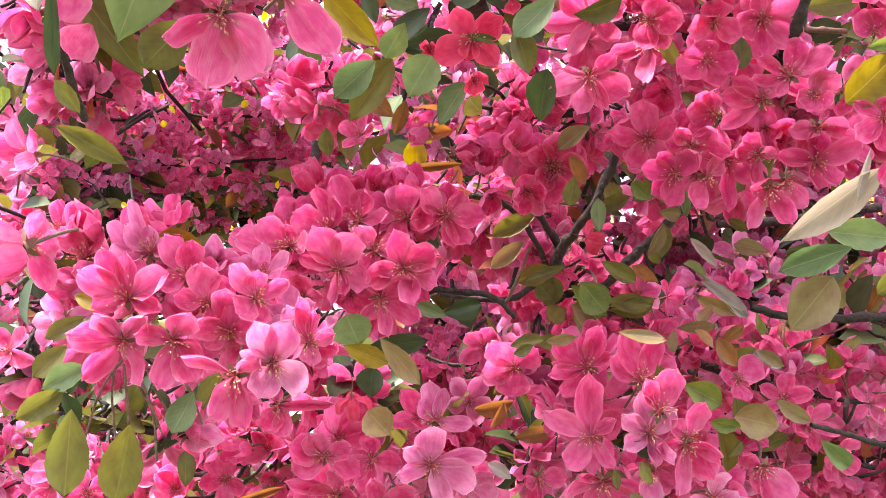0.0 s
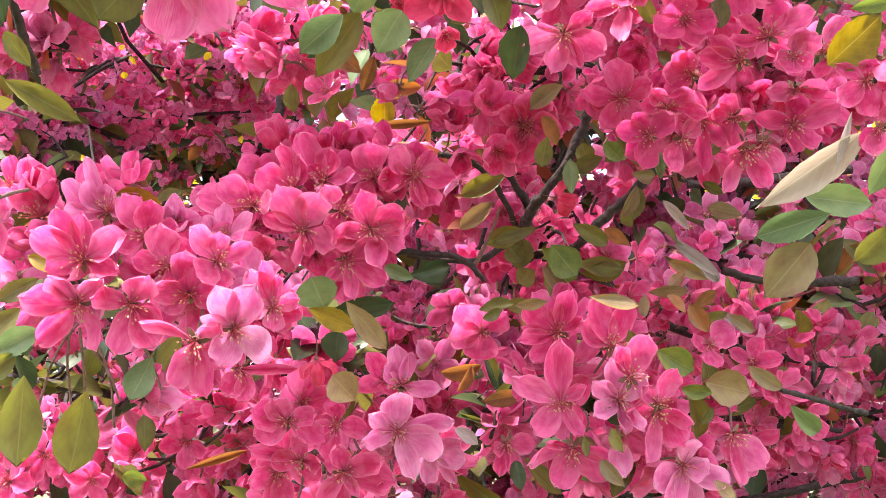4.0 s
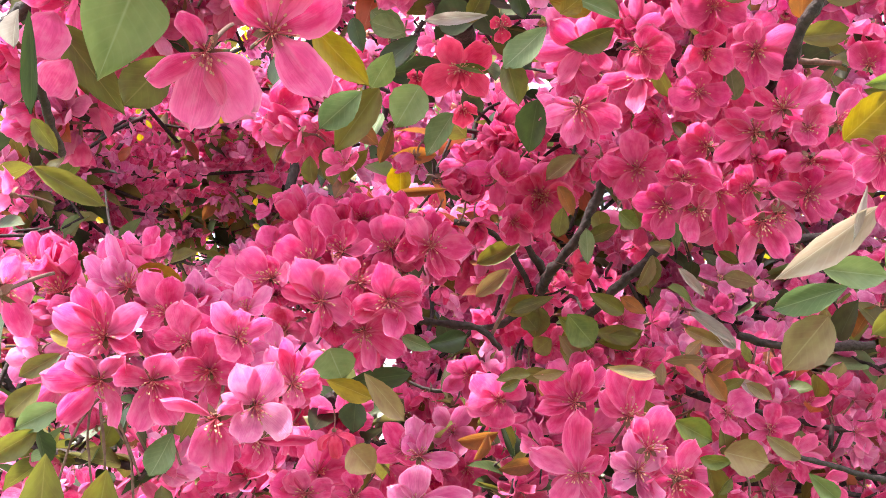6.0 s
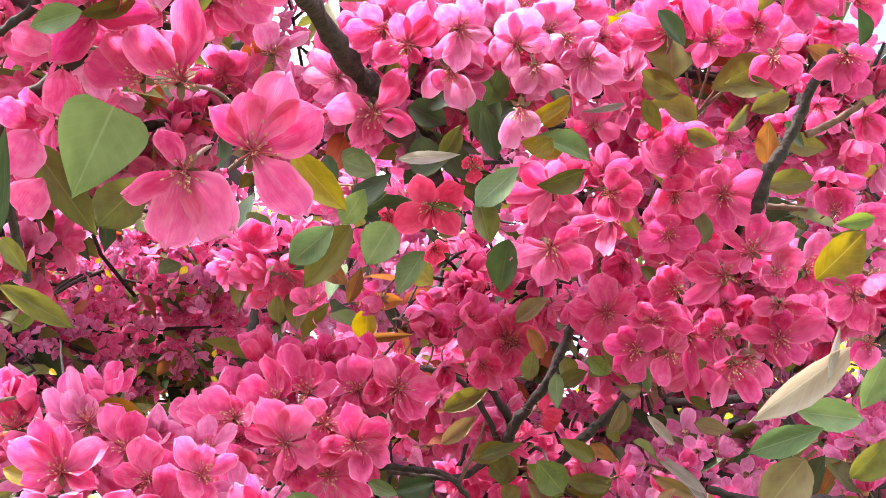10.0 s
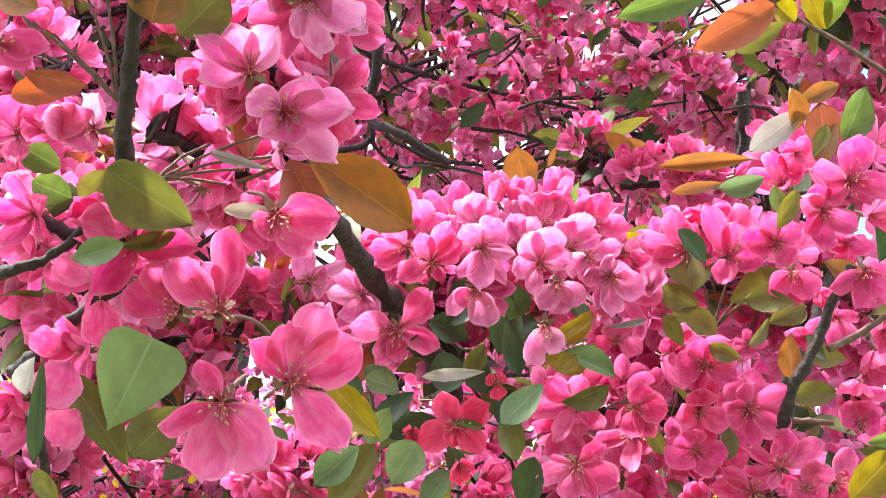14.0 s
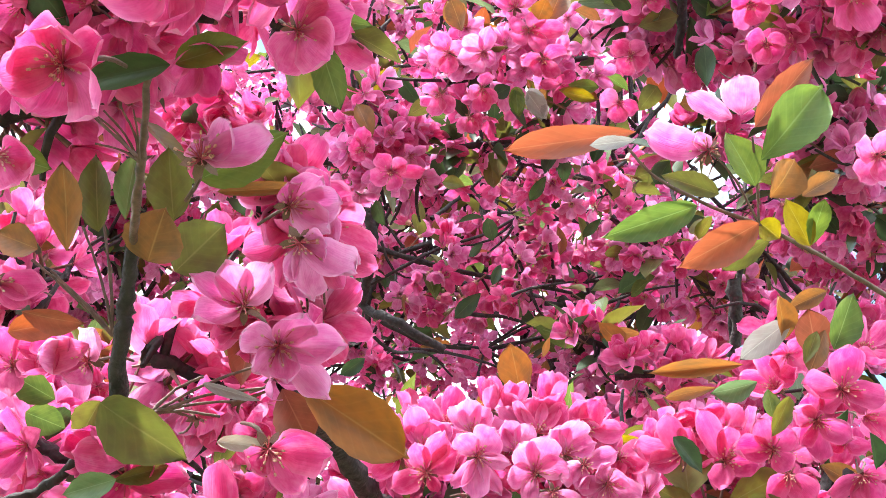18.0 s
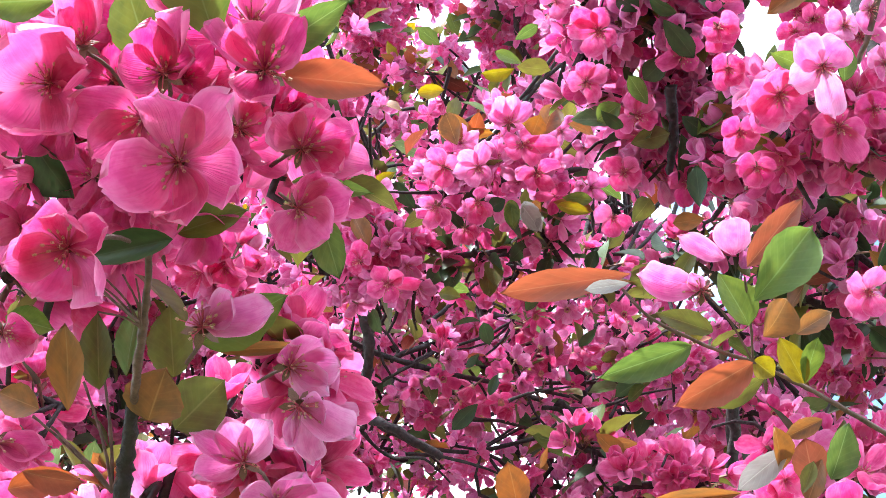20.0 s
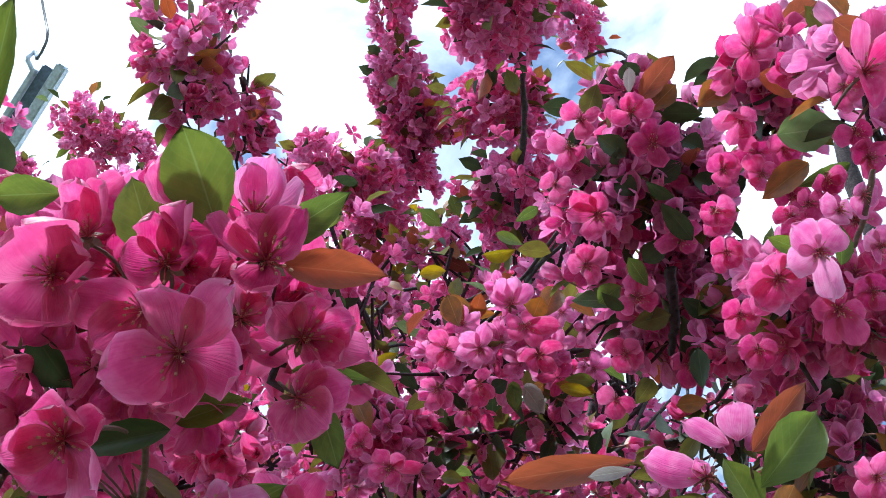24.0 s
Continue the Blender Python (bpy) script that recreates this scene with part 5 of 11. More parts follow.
# the pale cluster overhead
posed_flower(0.092, 0.764, 2.362, 0, -0.96, -0.29, 0.049, 2, (0.08, 0.747, 2.374, 0.016), (0.097, 0.746, 2.376, 0.015), (0.11, 0.75, 2.369, 0.015), (0.076, 0.755, 2.364, 0.015))
posed_flower(0.102, 0.769, 2.342, 0.09, -0.78, -0.61, 0.050, 0, (0.087, 0.759, 2.342, 0.014), (0.11, 0.755, 2.348, 0.015), (0.129, 0.761, 2.335, 0.016), (0.113, 0.773, 2.326, 0.015), (0.089, 0.769, 2.33, 0.015))
posed_flower(0.113, 0.785, 2.325, 0.27, -0.55, -0.79, 0.043, 0, (0.131, 0.773, 2.327, 0.015), (0.123, 0.792, 2.311, 0.016), (0.106, 0.789, 2.312, 0.015), (0.095, 0.777, 2.319, 0.014))
posed_flower(0.065, 0.781, 2.33, -0.11, -0.65, -0.75, 0.045, 2, (0.05, 0.765, 2.334, 0.016), (0.07, 0.761, 2.337, 0.015), (0.075, 0.782, 2.32, 0.015), (0.057, 0.787, 2.315, 0.015), (0.044, 0.779, 2.322, 0.015))
posed_flower(0.037, 0.796, 2.344, -0.3, -0.7, -0.65, 0.041, 0, (0.027, 0.78, 2.352, 0.017), (0.021, 0.796, 2.338, 0.017), (0.036, 0.802, 2.328, 0.017), (0.05, 0.785, 2.342, 0.015))
posed_flower(0.064, 0.808, 2.316, -0.02, -0.34, -0.94, 0.039, 0, (0.063, 0.82, 2.3, 0.017), (0.074, 0.814, 2.305, 0.015), (0.052, 0.809, 2.31, 0.015), (0.069, 0.795, 2.318, 0.015))
posed_flower(0.029, 0.826, 2.326, -0.29, -0.41, -0.87, 0.039, 0, (0.016, 0.818, 2.328, 0.015), (0.023, 0.837, 2.311, 0.017), (0.039, 0.832, 2.311, 0.016))
posed_flower(0.054, 0.847, 2.318, -0.02, -0.27, -0.96, 0.033, 0, (0.044, 0.855, 2.308, 0.013), (0.058, 0.856, 2.308, 0.015), (0.065, 0.848, 2.312, 0.013))
posed_flower(-0.014, 0.871, 2.279, -0.11, -0.57, -0.81, 0.050, 0, (-0.024, 0.857, 2.284, 0.017), (-0.008, 0.878, 2.265, 0.018), (-0.031, 0.872, 2.27, 0.018), (0, 0.859, 2.28, 0.016), (0.012, 0.863, 2.27, 0.016))
posed_flower(-0.038, 0.866, 2.3, -0.21, -0.71, -0.67, 0.038, 0, (-0.049, 0.859, 2.301, 0.016), (-0.037, 0.849, 2.308, 0.015), (-0.028, 0.858, 2.3, 0.015), (-0.045, 0.869, 2.291, 0.015))
# overhead on the right, flower by flower
posed_flower(0.245, 0.502, 2.156, -0.11, -0.57, -0.81, 0.050, 0, (0.231, 0.485, 2.161, 0.013), (0.245, 0.483, 2.162, 0.011), (0.219, 0.5, 2.147, 0.018), (0.24, 0.51, 2.14, 0.012), (0.253, 0.499, 2.152, 0.011))
posed_flower(0.221, 0.515, 2.143, -0.3, -0.56, -0.78, 0.046, 0, (0.198, 0.513, 2.139, 0.013), (0.215, 0.5, 2.148, 0.013), (0.208, 0.523, 2.127, 0.015), (0.228, 0.518, 2.13, 0.013))
posed_flower(0.261, 0.478, 2.152, 0.09, -0.84, -0.53, 0.044, 0, (0.267, 0.464, 2.16, 0.013), (0.241, 0.468, 2.151, 0.014), (0.256, 0.481, 2.14, 0.012))
posed_flower(0.237, 0.39, 2.158, 0.09, -0.72, -0.69, 0.033, 0, (0.228, 0.383, 2.159, 0.013), (0.245, 0.39, 2.153, 0.013), (0.249, 0.38, 2.159, 0.013), (0.234, 0.396, 2.145, 0.012))
posed_flower(0.249, 0.419, 2.157, 0.09, -0.65, -0.76, 0.030, 3, (0.237, 0.417, 2.151, 0.012), (0.255, 0.414, 2.157, 0.012), (0.251, 0.423, 2.147, 0.012))
posed_flower(0.272, 0.491, 2.138, -0.01, -0.73, -0.69, 0.030, 0, (0.265, 0.493, 2.131, 0.013), (0.275, 0.484, 2.141, 0.013), (0.276, 0.493, 2.13, 0.013))
posed_flower(0.23, 0.521, 2.253, -0.01, -0.65, -0.76, 0.030, 0, (0.221, 0.512, 2.254, 0.011), (0.236, 0.512, 2.254, 0.013), (0.233, 0.525, 2.244, 0.011), (0.243, 0.518, 2.246, 0.011))
posed_flower(0.223, 0.504, 2.27, -0.11, -0.72, -0.68, 0.030, 0, (0.215, 0.496, 2.273, 0.011), (0.229, 0.493, 2.274, 0.011), (0.233, 0.503, 2.263, 0.011), (0.218, 0.507, 2.264, 0.010))
posed_flower(0.245, 0.446, 2.244, 0, -0.89, -0.45, 0.030, 0, (0.248, 0.437, 2.25, 0.014), (0.254, 0.443, 2.24, 0.012), (0.236, 0.439, 2.247, 0.011))
posed_flower(0.149, 0.624, 2.32, -0.21, -0.57, -0.8, 0.050, 0, (0.126, 0.617, 2.317, 0.016), (0.141, 0.633, 2.303, 0.018), (0.16, 0.625, 2.309, 0.013), (0.152, 0.606, 2.324, 0.016), (0.131, 0.605, 2.325, 0.018))
posed_flower(0.214, 0.651, 2.32, -0.02, -0.58, -0.82, 0.050, 3, (0.191, 0.647, 2.311, 0.016), (0.221, 0.654, 2.31, 0.014), (0.204, 0.633, 2.324, 0.016), (0.223, 0.636, 2.323, 0.016))
posed_flower(0.195, 0.601, 2.372, -0.01, -0.65, -0.76, 0.043, 3, (0.176, 0.597, 2.365, 0.018), (0.2, 0.609, 2.354, 0.016), (0.212, 0.588, 2.372, 0.018), (0.19, 0.584, 2.378, 0.015))
posed_flower(0.176, 0.573, 2.373, 0, -0.96, -0.29, 0.040, 0, (0.16, 0.573, 2.36, 0.016), (0.179, 0.562, 2.382, 0.016), (0.192, 0.566, 2.372, 0.016), (0.168, 0.565, 2.378, 0.014))
posed_flower(0.139, 0.576, 2.371, -0.28, -0.86, -0.43, 0.036, 0, (0.126, 0.567, 2.376, 0.016), (0.151, 0.567, 2.369, 0.014), (0.141, 0.579, 2.353, 0.016))
posed_flower(0.13, 0.59, 2.355, -0.38, -0.68, -0.63, 0.037, 0, (0.114, 0.584, 2.358, 0.016), (0.138, 0.591, 2.345, 0.016), (0.124, 0.598, 2.339, 0.015))
posed_flower(0.121, 0.622, 2.351, -0.38, -0.61, -0.69, 0.030, 0, (0.111, 0.617, 2.353, 0.015), (0.122, 0.627, 2.338, 0.015), (0.131, 0.617, 2.345, 0.014))
posed_flower(0.236, 0.586, 2.329, 0.18, -0.64, -0.75, 0.031, 0, (0.226, 0.575, 2.331, 0.017), (0.248, 0.583, 2.326, 0.017), (0.238, 0.591, 2.317, 0.013))
posed_flower(0.142, 0.663, 2.307, -0.21, -0.57, -0.8, 0.041, 0, (0.128, 0.659, 2.305, 0.016), (0.15, 0.668, 2.293, 0.016), (0.157, 0.649, 2.306, 0.015), (0.14, 0.647, 2.313, 0.015))
posed_flower(0.179, 0.681, 2.289, -0.02, -0.58, -0.82, 0.042, 0, (0.165, 0.683, 2.278, 0.016), (0.193, 0.68, 2.281, 0.016), (0.173, 0.661, 2.295, 0.015), (0.187, 0.666, 2.292, 0.015))
posed_flower(0.171, 0.717, 2.265, -0.21, -0.57, -0.8, 0.034, 0, (0.158, 0.707, 2.268, 0.016), (0.164, 0.723, 2.253, 0.017), (0.183, 0.716, 2.256, 0.017), (0.179, 0.704, 2.267, 0.015))
posed_flower(0.216, 0.716, 2.251, 0.08, -0.49, -0.87, 0.035, 3, (0.202, 0.707, 2.25, 0.015), (0.212, 0.724, 2.236, 0.016), (0.227, 0.717, 2.243, 0.015), (0.223, 0.701, 2.255, 0.015))
posed_flower(0.234, 0.681, 2.287, 0.18, -0.64, -0.75, 0.033, 3, (0.222, 0.67, 2.288, 0.015), (0.246, 0.674, 2.288, 0.016), (0.241, 0.687, 2.275, 0.016), (0.226, 0.686, 2.274, 0.015))
posed_flower(0.165, 0.756, 2.253, -0.11, -0.5, -0.86, 0.031, 0, (0.151, 0.748, 2.253, 0.016), (0.162, 0.764, 2.24, 0.017), (0.177, 0.756, 2.244, 0.016))
# the red half-open flower with its buds, petal by petal
posed_flower(0.027, 0.667, 1.822, 0.02, -0.97, -0.23, 0.044, 1, (0.019, 0.657, 1.834, 0.014), (0.043, 0.658, 1.83, 0.016), (0.009, 0.661, 1.81, 0.016), (0.039, 0.663, 1.808, 0.013), (0.025, 0.665, 1.81, 0.012))
posed_flower(0.004, 0.673, 1.819, -0.08, -0.97, -0.22, 0.030, 1, (-0.001, 0.663, 1.818, 0.007), (0.004, 0.665, 1.811, 0.008), (0.009, 0.664, 1.818, 0.007))
posed_flower(0.028, 0.667, 1.8, 0.02, -0.87, -0.5, 0.031, 1, (0.022, 0.656, 1.795, 0.009), (0.028, 0.656, 1.789, 0.011), (0.034, 0.656, 1.796, 0.009))
posed_flower(0.049, 0.667, 1.845, 0.02, -0.99, -0.13, 0.030, 1, (0.044, 0.665, 1.847, 0.007), (0.053, 0.665, 1.848, 0.008), (0.049, 0.665, 1.836, 0.009))
# leaves round it, below the fork and overhead
leaf(0.036, 0.704, 1.863, 0.011, 0.703, 1.865, 0.024, "k", 0.02, -1, -0.03, 1)
leaf(0.061, 0.714, 1.91, 0.053, 0.721, 1.881, 0.020, "k", 0.02, -1, -0.03, 0)
leaf(0.013, 0.715, 1.901, 0.036, 0.718, 1.891, 0.018, "k", 0.02, -1, -0.03, 0)
leaf(-0.004, 0.686, 1.849, -0.023, 0.684, 1.855, 0.014, "g", 0.02, -1, -0.03, 1)
leaf(-0.024, 0.702, 1.868, -0.004, 0.706, 1.852, 0.015, "g", 0.02, -1, -0.03, 0)
leaf(0.003, 0.67, 1.832, -0.012, 0.671, 1.823, 0.005, "g", 0.02, -1, -0.03, 0)
leaf(0.042, 0.663, 1.818, 0.024, 0.662, 1.823, 0.005, "f", 0.02, -1, -0.03, 0)
leaf(0.041, 0.693, 1.823, 0.03, 0.695, 1.815, 0.012, "o", 0.02, -1, -0.03, 0)
leaf(0.053, 0.739, 1.892, 0.08, 0.735, 1.912, 0.017, "k", 0.02, -1, -0.03, 2)
leaf(0.012, 0.758, 1.896, -0.009, 0.752, 1.92, 0.019, "k", 0.02, -1, -0.03, 1)
leaf(0.023, 0.751, 1.926, 0.044, 0.749, 1.937, 0.021, "k", 0.02, -1, -0.03, 2)
leaf(0.046, 0.745, 1.866, 0.036, 0.74, 1.885, 0.018, "k", 0.02, -1, -0.03, 1)
leaf(0.076, 0.645, 1.858, 0.101, 0.641, 1.873, 0.008, "y", 0.02, -1, -0.03, 0)
leaf(0.079, 0.648, 1.844, 0.09, 0.646, 1.852, 0.012, "y", 0.02, -1, -0.03, 1)
leaf(0.093, 0.657, 1.85, 0.102, 0.654, 1.862, 0.007, "y", 0.02, -1, -0.03, 0)
leaf(0.081, 0.811, 1.718, 0.053, 0.812, 1.708, 0.009, "o", 0.02, -0.97, 0.23, 1)
leaf(0.088, 0.793, 1.705, 0.104, 0.798, 1.686, 0.021, "f", 0.02, -1, -0.03, 1)
leaf(0.105, 0.816, 1.696, 0.135, 0.818, 1.692, 0.013, "o", 0.02, -1, -0.03, 1)
leaf(0.09, 0.817, 1.691, 0.098, 0.822, 1.67, 0.015, "o", 0.02, -1, -0.03, 0)
leaf(0.079, 0.817, 1.692, 0.068, 0.818, 1.684, 0.014, "o", 0.02, -1, -0.03, 1)
leaf(0.071, 0.825, 1.698, 0.062, 0.823, 1.709, 0.014, "o", 0.02, -1, -0.03, 1)
leaf(0.103, 0.813, 1.754, 0.123, 0.811, 1.763, 0.011, "o", 0.02, -1, -0.03, 0)
leaf(0.125, 0.829, 1.775, 0.138, 0.832, 1.764, 0.012, "f", 0.02, -1, -0.03, 0)
leaf(0.17, 0.845, 1.711, 0.201, 0.85, 1.69, 0.007, "w", 0.02, -1, 0.06, 0)
leaf(0.166, 0.858, 1.742, 0.185, 0.863, 1.722, 0.007, "w", 0.02, -1, -0.03, 0)
leaf(0.17, 0.867, 1.702, 0.198, 0.871, 1.69, 0.010, "p", 0.02, -1, -0.03, 0)
leaf(0.108, 0.72, 1.666, 0.131, 0.722, 1.663, 0.007, "p", 0.02, -0.93, 0.37, 1)
leaf(0.032, 0.874, 1.749, 0.064, 0.871, 1.764, 0.014, "o", 0.02, -1, -0.03, 0)
leaf(0.031, 0.879, 1.727, 0.055, 0.876, 1.746, 0.012, "p", 0.02, -1, -0.03, 0)
leaf(0.207, 0.856, 1.665, 0.225, 0.859, 1.654, 0.009, "p", 0.02, -1, -0.03, 0)
leaf(0.188, 0.878, 1.659, 0.211, 0.876, 1.669, 0.010, "o", 0.02, -1, -0.03, 0)
leaf(0.1, 0.803, 2.306, 0.117, 0.819, 2.289, 0.016, "w", 0, -0.85, -0.53, 0)
leaf(0.09, 0.809, 2.314, 0.095, 0.826, 2.297, 0.013, "f", 0, -0.85, -0.53, 0)
leaf(0.088, 0.815, 2.322, 0.074, 0.82, 2.317, 0.014, "k", 0, -0.85, -0.53, 1)
leaf(0.115, 0.738, 2.346, 0.108, 0.749, 2.334, 0.018, "b", 0, -0.85, -0.53, 1)
leaf(0.127, 0.788, 2.292, 0.155, 0.792, 2.287, 0.011, "y", 0, -0.85, -0.53, 0)
leaf(0.135, 0.807, 2.316, 0.161, 0.809, 2.314, 0.012, "f", 0, -0.85, -0.53, 1)
leaf(0.053, 0.812, 2.385, 0.036, 0.795, 2.403, 0.022, "b", 0, -0.85, -0.53, 1)
leaf(0.176, 0.615, 2.373, 0.155, 0.603, 2.386, 0.018, "k", 0, -0.85, -0.53, 0)
leaf(0.192, 0.629, 2.357, 0.218, 0.618, 2.368, 0.018, "k", 0, -0.85, -0.53, 1)
leaf(0.226, 0.627, 2.359, 0.251, 0.633, 2.352, 0.018, "k", 0, -0.85, -0.53, 0)
leaf(0.183, 0.635, 2.351, 0.167, 0.626, 2.361, 0.018, "k", 0, -0.85, -0.53, 2)
leaf(0.213, 0.641, 2.344, 0.229, 0.656, 2.328, 0.018, "k", 0, -0.85, -0.53, 0)
leaf(0.235, 0.612, 2.374, 0.219, 0.606, 2.381, 0.018, "k", 0, -0.85, -0.53, 2)
leaf(0.204, 0.659, 2.326, 0.186, 0.67, 2.314, 0.018, "k", 0, -0.85, -0.53, 1)
leaf(0.169, 0.682, 2.302, 0.151, 0.69, 2.293, 0.018, "f", 0, -0.85, -0.53, 2)
leaf(0.176, 0.702, 2.28, 0.206, 0.697, 2.285, 0.018, "o", 0, -0.85, -0.53, 1)
leaf(0.223, 0.697, 2.285, 0.253, 0.689, 2.293, 0.018, "b", 0, -0.85, -0.53, 0)
leaf(0.231, 0.724, 2.257, 0.252, 0.718, 2.263, 0.018, "k", 0, -0.85, -0.53, 2)
leaf(0.227, 0.718, 2.263, 0.238, 0.706, 2.275, 0.018, "f", 0, -0.85, -0.53, 1)
leaf(0.156, 0.576, 2.413, 0.147, 0.594, 2.395, 0.018, "o", 0, -0.85, -0.53, 1)
leaf(0.19, 0.586, 2.403, 0.208, 0.564, 2.426, 0.018, "r", 0, -0.85, -0.53, 0)
leaf(0.194, 0.591, 2.397, 0.216, 0.577, 2.411, 0.018, "b", 0, -0.85, -0.53, 1)
leaf(0.184, 0.577, 2.412, 0.178, 0.565, 2.425, 0.018, "k", 0, -0.85, -0.53, 1)
# golden leaves in the open part of the crown
leaf(-0.446, 1.43, 2.051, -0.455, 1.428, 2.06, 0.009, "l", 0.37, -0.88, 0.28, 0)
leaf(-0.396, 1.328, 2.01, -0.389, 1.326, 2.02, 0.007, "l", -0.39, -0.92, -0.09, 0)
leaf(-0.338, 1.333, 1.994, -0.344, 1.334, 1.989, 0.006, "l", 0.24, -0.97, 0.09, 1)
leaf(-0.327, 1.315, 1.976, -0.321, 1.317, 1.967, 0.005, "l", 0.14, -0.98, -0.13, 0)
leaf(-0.383, 1.48, 2.005, -0.381, 1.482, 1.996, 0.009, "l", 0.36, -0.93, 0, 2)
leaf(-0.25, 1.326, 1.974, -0.242, 1.324, 1.982, 0.008, "l", 0.44, -0.9, -0.07, 1)
leaf(-0.21, 1.342, 1.895, -0.213, 1.344, 1.886, 0.006, "l", -0.31, -0.93, -0.16, 2)
leaf(-0.412, 1.45, 1.89, -0.422, 1.449, 1.896, 0.007, "l", -0.37, -0.93, 0.05, 2)
leaf(-0.402, 1.452, 1.879, -0.406, 1.454, 1.869, 0.006, "l", -0.31, -0.86, 0.4, 2)
leaf(-0.086, 1.42, 1.908, -0.093, 1.422, 1.901, 0.009, "l", -0.06, -1, 0.06, 1)
leaf(-0.117, 1.501, 1.914, -0.108, 1.502, 1.911, 0.009, "l", -0.23, -0.93, 0.3, 1)
leaf(-0.047, 1.405, 1.956, -0.052, 1.406, 1.948, 0.008, "l", 0.28, -0.95, -0.14, 1)
leaf(-0.083, 1.495, 1.937, -0.077, 1.494, 1.943, 0.008, "l", -0.35, -0.94, 0.04, 0)
leaf(-0.439, 1.386, 2.02, -0.447, 1.388, 2.009, 0.006, "l", -0.16, -0.99, 0.02, 0)
leaf(-0.213, 1.378, 1.864, -0.221, 1.376, 1.873, 0.006, "l", 0.01, -0.96, 0.29, 2)
leaf(-0.195, 1.366, 1.856, -0.204, 1.365, 1.858, 0.007, "l", 0.1, -0.93, 0.35, 1)
# flowers that stand out singly
posed_flower(0.168, 0.702, 1.869, 0, -0.9, -0.44, 0.037, 0, (0.152, 0.696, 1.881, 0.020), (0.182, 0.691, 1.876, 0.020), (0.179, 0.704, 1.857, 0.019), (0.155, 0.7, 1.854, 0.019))
posed_flower(0.196, 0.729, 1.858, 0, -0.9, -0.44, 0.037, 0, (0.189, 0.737, 1.835, 0.012), (0.207, 0.728, 1.846, 0.018), (0.178, 0.722, 1.848, 0.016), (0.202, 0.721, 1.869, 0.014))
petal(-0.089, 0.436, 1.821, -0.109, 0.434, 1.825, 0.014, 0, -0.9, -0.44)
petal(-0.106, 0.453, 1.81, -0.122, 0.45, 1.815, 0.012, 0, -0.9, -0.44)
petal(-0.099, 0.457, 1.801, -0.107, 0.463, 1.789, 0.009, 0, -0.9, -0.44)
petal(-0.122, 0.474, 1.79, -0.133, 0.471, 1.796, 0.011, 0, -0.9, -0.44)
petal(-0.103, 0.418, 1.859, -0.122, 0.42, 1.854, 0.013, 0, -0.9, -0.44)
posed_flower(0.174, 0.725, 1.874, 0.01, -0.97, -0.25, 0.037, 0, (0.168, 0.721, 1.89, 0.024), (0.186, 0.723, 1.886, 0.024), (0.148, 0.713, 1.874, 0.028), (0.188, 0.726, 1.868, 0.018))
posed_flower(0.194, 0.722, 1.846, 0.01, -0.97, -0.25, 0.039, 0, (0.186, 0.71, 1.862, 0.018), (0.211, 0.711, 1.852, 0.021), (0.212, 0.721, 1.835, 0.021), (0.19, 0.717, 1.822, 0.018), (0.178, 0.712, 1.839, 0.018))
posed_flower(0.071, 0.79, 1.779, 0.01, -0.97, -0.25, 0.045, 0, (0.056, 0.787, 1.795, 0.024), (0.08, 0.781, 1.797, 0.022), (0.093, 0.788, 1.773, 0.026), (0.071, 0.785, 1.752, 0.023), (0.054, 0.793, 1.768, 0.023))
flower(-0.057, 0.297, 1.909, -0.15, -0.81, -0.56, 0.035, 42, 3)
flower(-0.071, 0.302, 1.904, 0.03, -0.07, -1, 0.026, 50, 3)
flower(-0.041, 0.298, 1.908, -0.16, -0.93, -0.33, 0.026, 48, 3)
posed_flower(0.046, 0.849, 1.656, 0.06, -0.99, -0.16, 0.041, 0, (0.031, 0.836, 1.673, 0.020), (0.06, 0.846, 1.668, 0.020), (0.043, 0.848, 1.638, 0.024), (0.025, 0.848, 1.652, 0.020))
posed_flower(0.204, 0.409, 2.06, -0.01, -0.7, -0.71, 0.036, 2, (0.189, 0.395, 2.063, 0.017), (0.213, 0.401, 2.068, 0.018), (0.21, 0.423, 2.043, 0.014), (0.189, 0.413, 2.055, 0.016))

# the low bough on the left
flower(-0.095, 0.648, 1.636, 0.48, -0.43, -0.76, 0.040, 58)
flower(-0.099, 0.645, 1.659, 0.59, -0.72, -0.35, 0.039, 24)
flower(-0.148, 0.641, 1.68, -0.3, -0.95, 0.07, 0.045, 58)
flower(-0.109, 0.643, 1.674, 0.55, -0.81, -0.18, 0.039, 24)
flower(-0.119, 0.64, 1.691, 0.14, -0.98, -0.1, 0.044, 46)
flower(-0.083, 0.644, 1.673, -0.38, -0.88, -0.3, 0.035, 14)
flower(-0.142, 0.637, 1.706, -0.05, -0.94, 0.34, 0.042, 46)
flower(-0.166, 0.636, 1.709, -0.07, -0.74, 0.67, 0.037, 58)
flower(-0.059, 0.647, 1.657, 0.74, -0.64, -0.2, 0.035, 58)
flower(-0.158, 0.638, 1.694, 0.38, -0.78, 0.49, 0.040, 14)
flower(-0.093, 0.642, 1.686, 0.53, -0.78, 0.32, 0.037, 24)
flower(-0.128, 0.638, 1.706, 0.01, -1, -0, 0.037, 24)
flower(-0.169, 0.643, 1.659, -0.54, -0.62, -0.57, 0.035, 24)
flower(-0.058, 0.77, 1.713, -0.06, -0.92, 0.39, 0.048, 46)
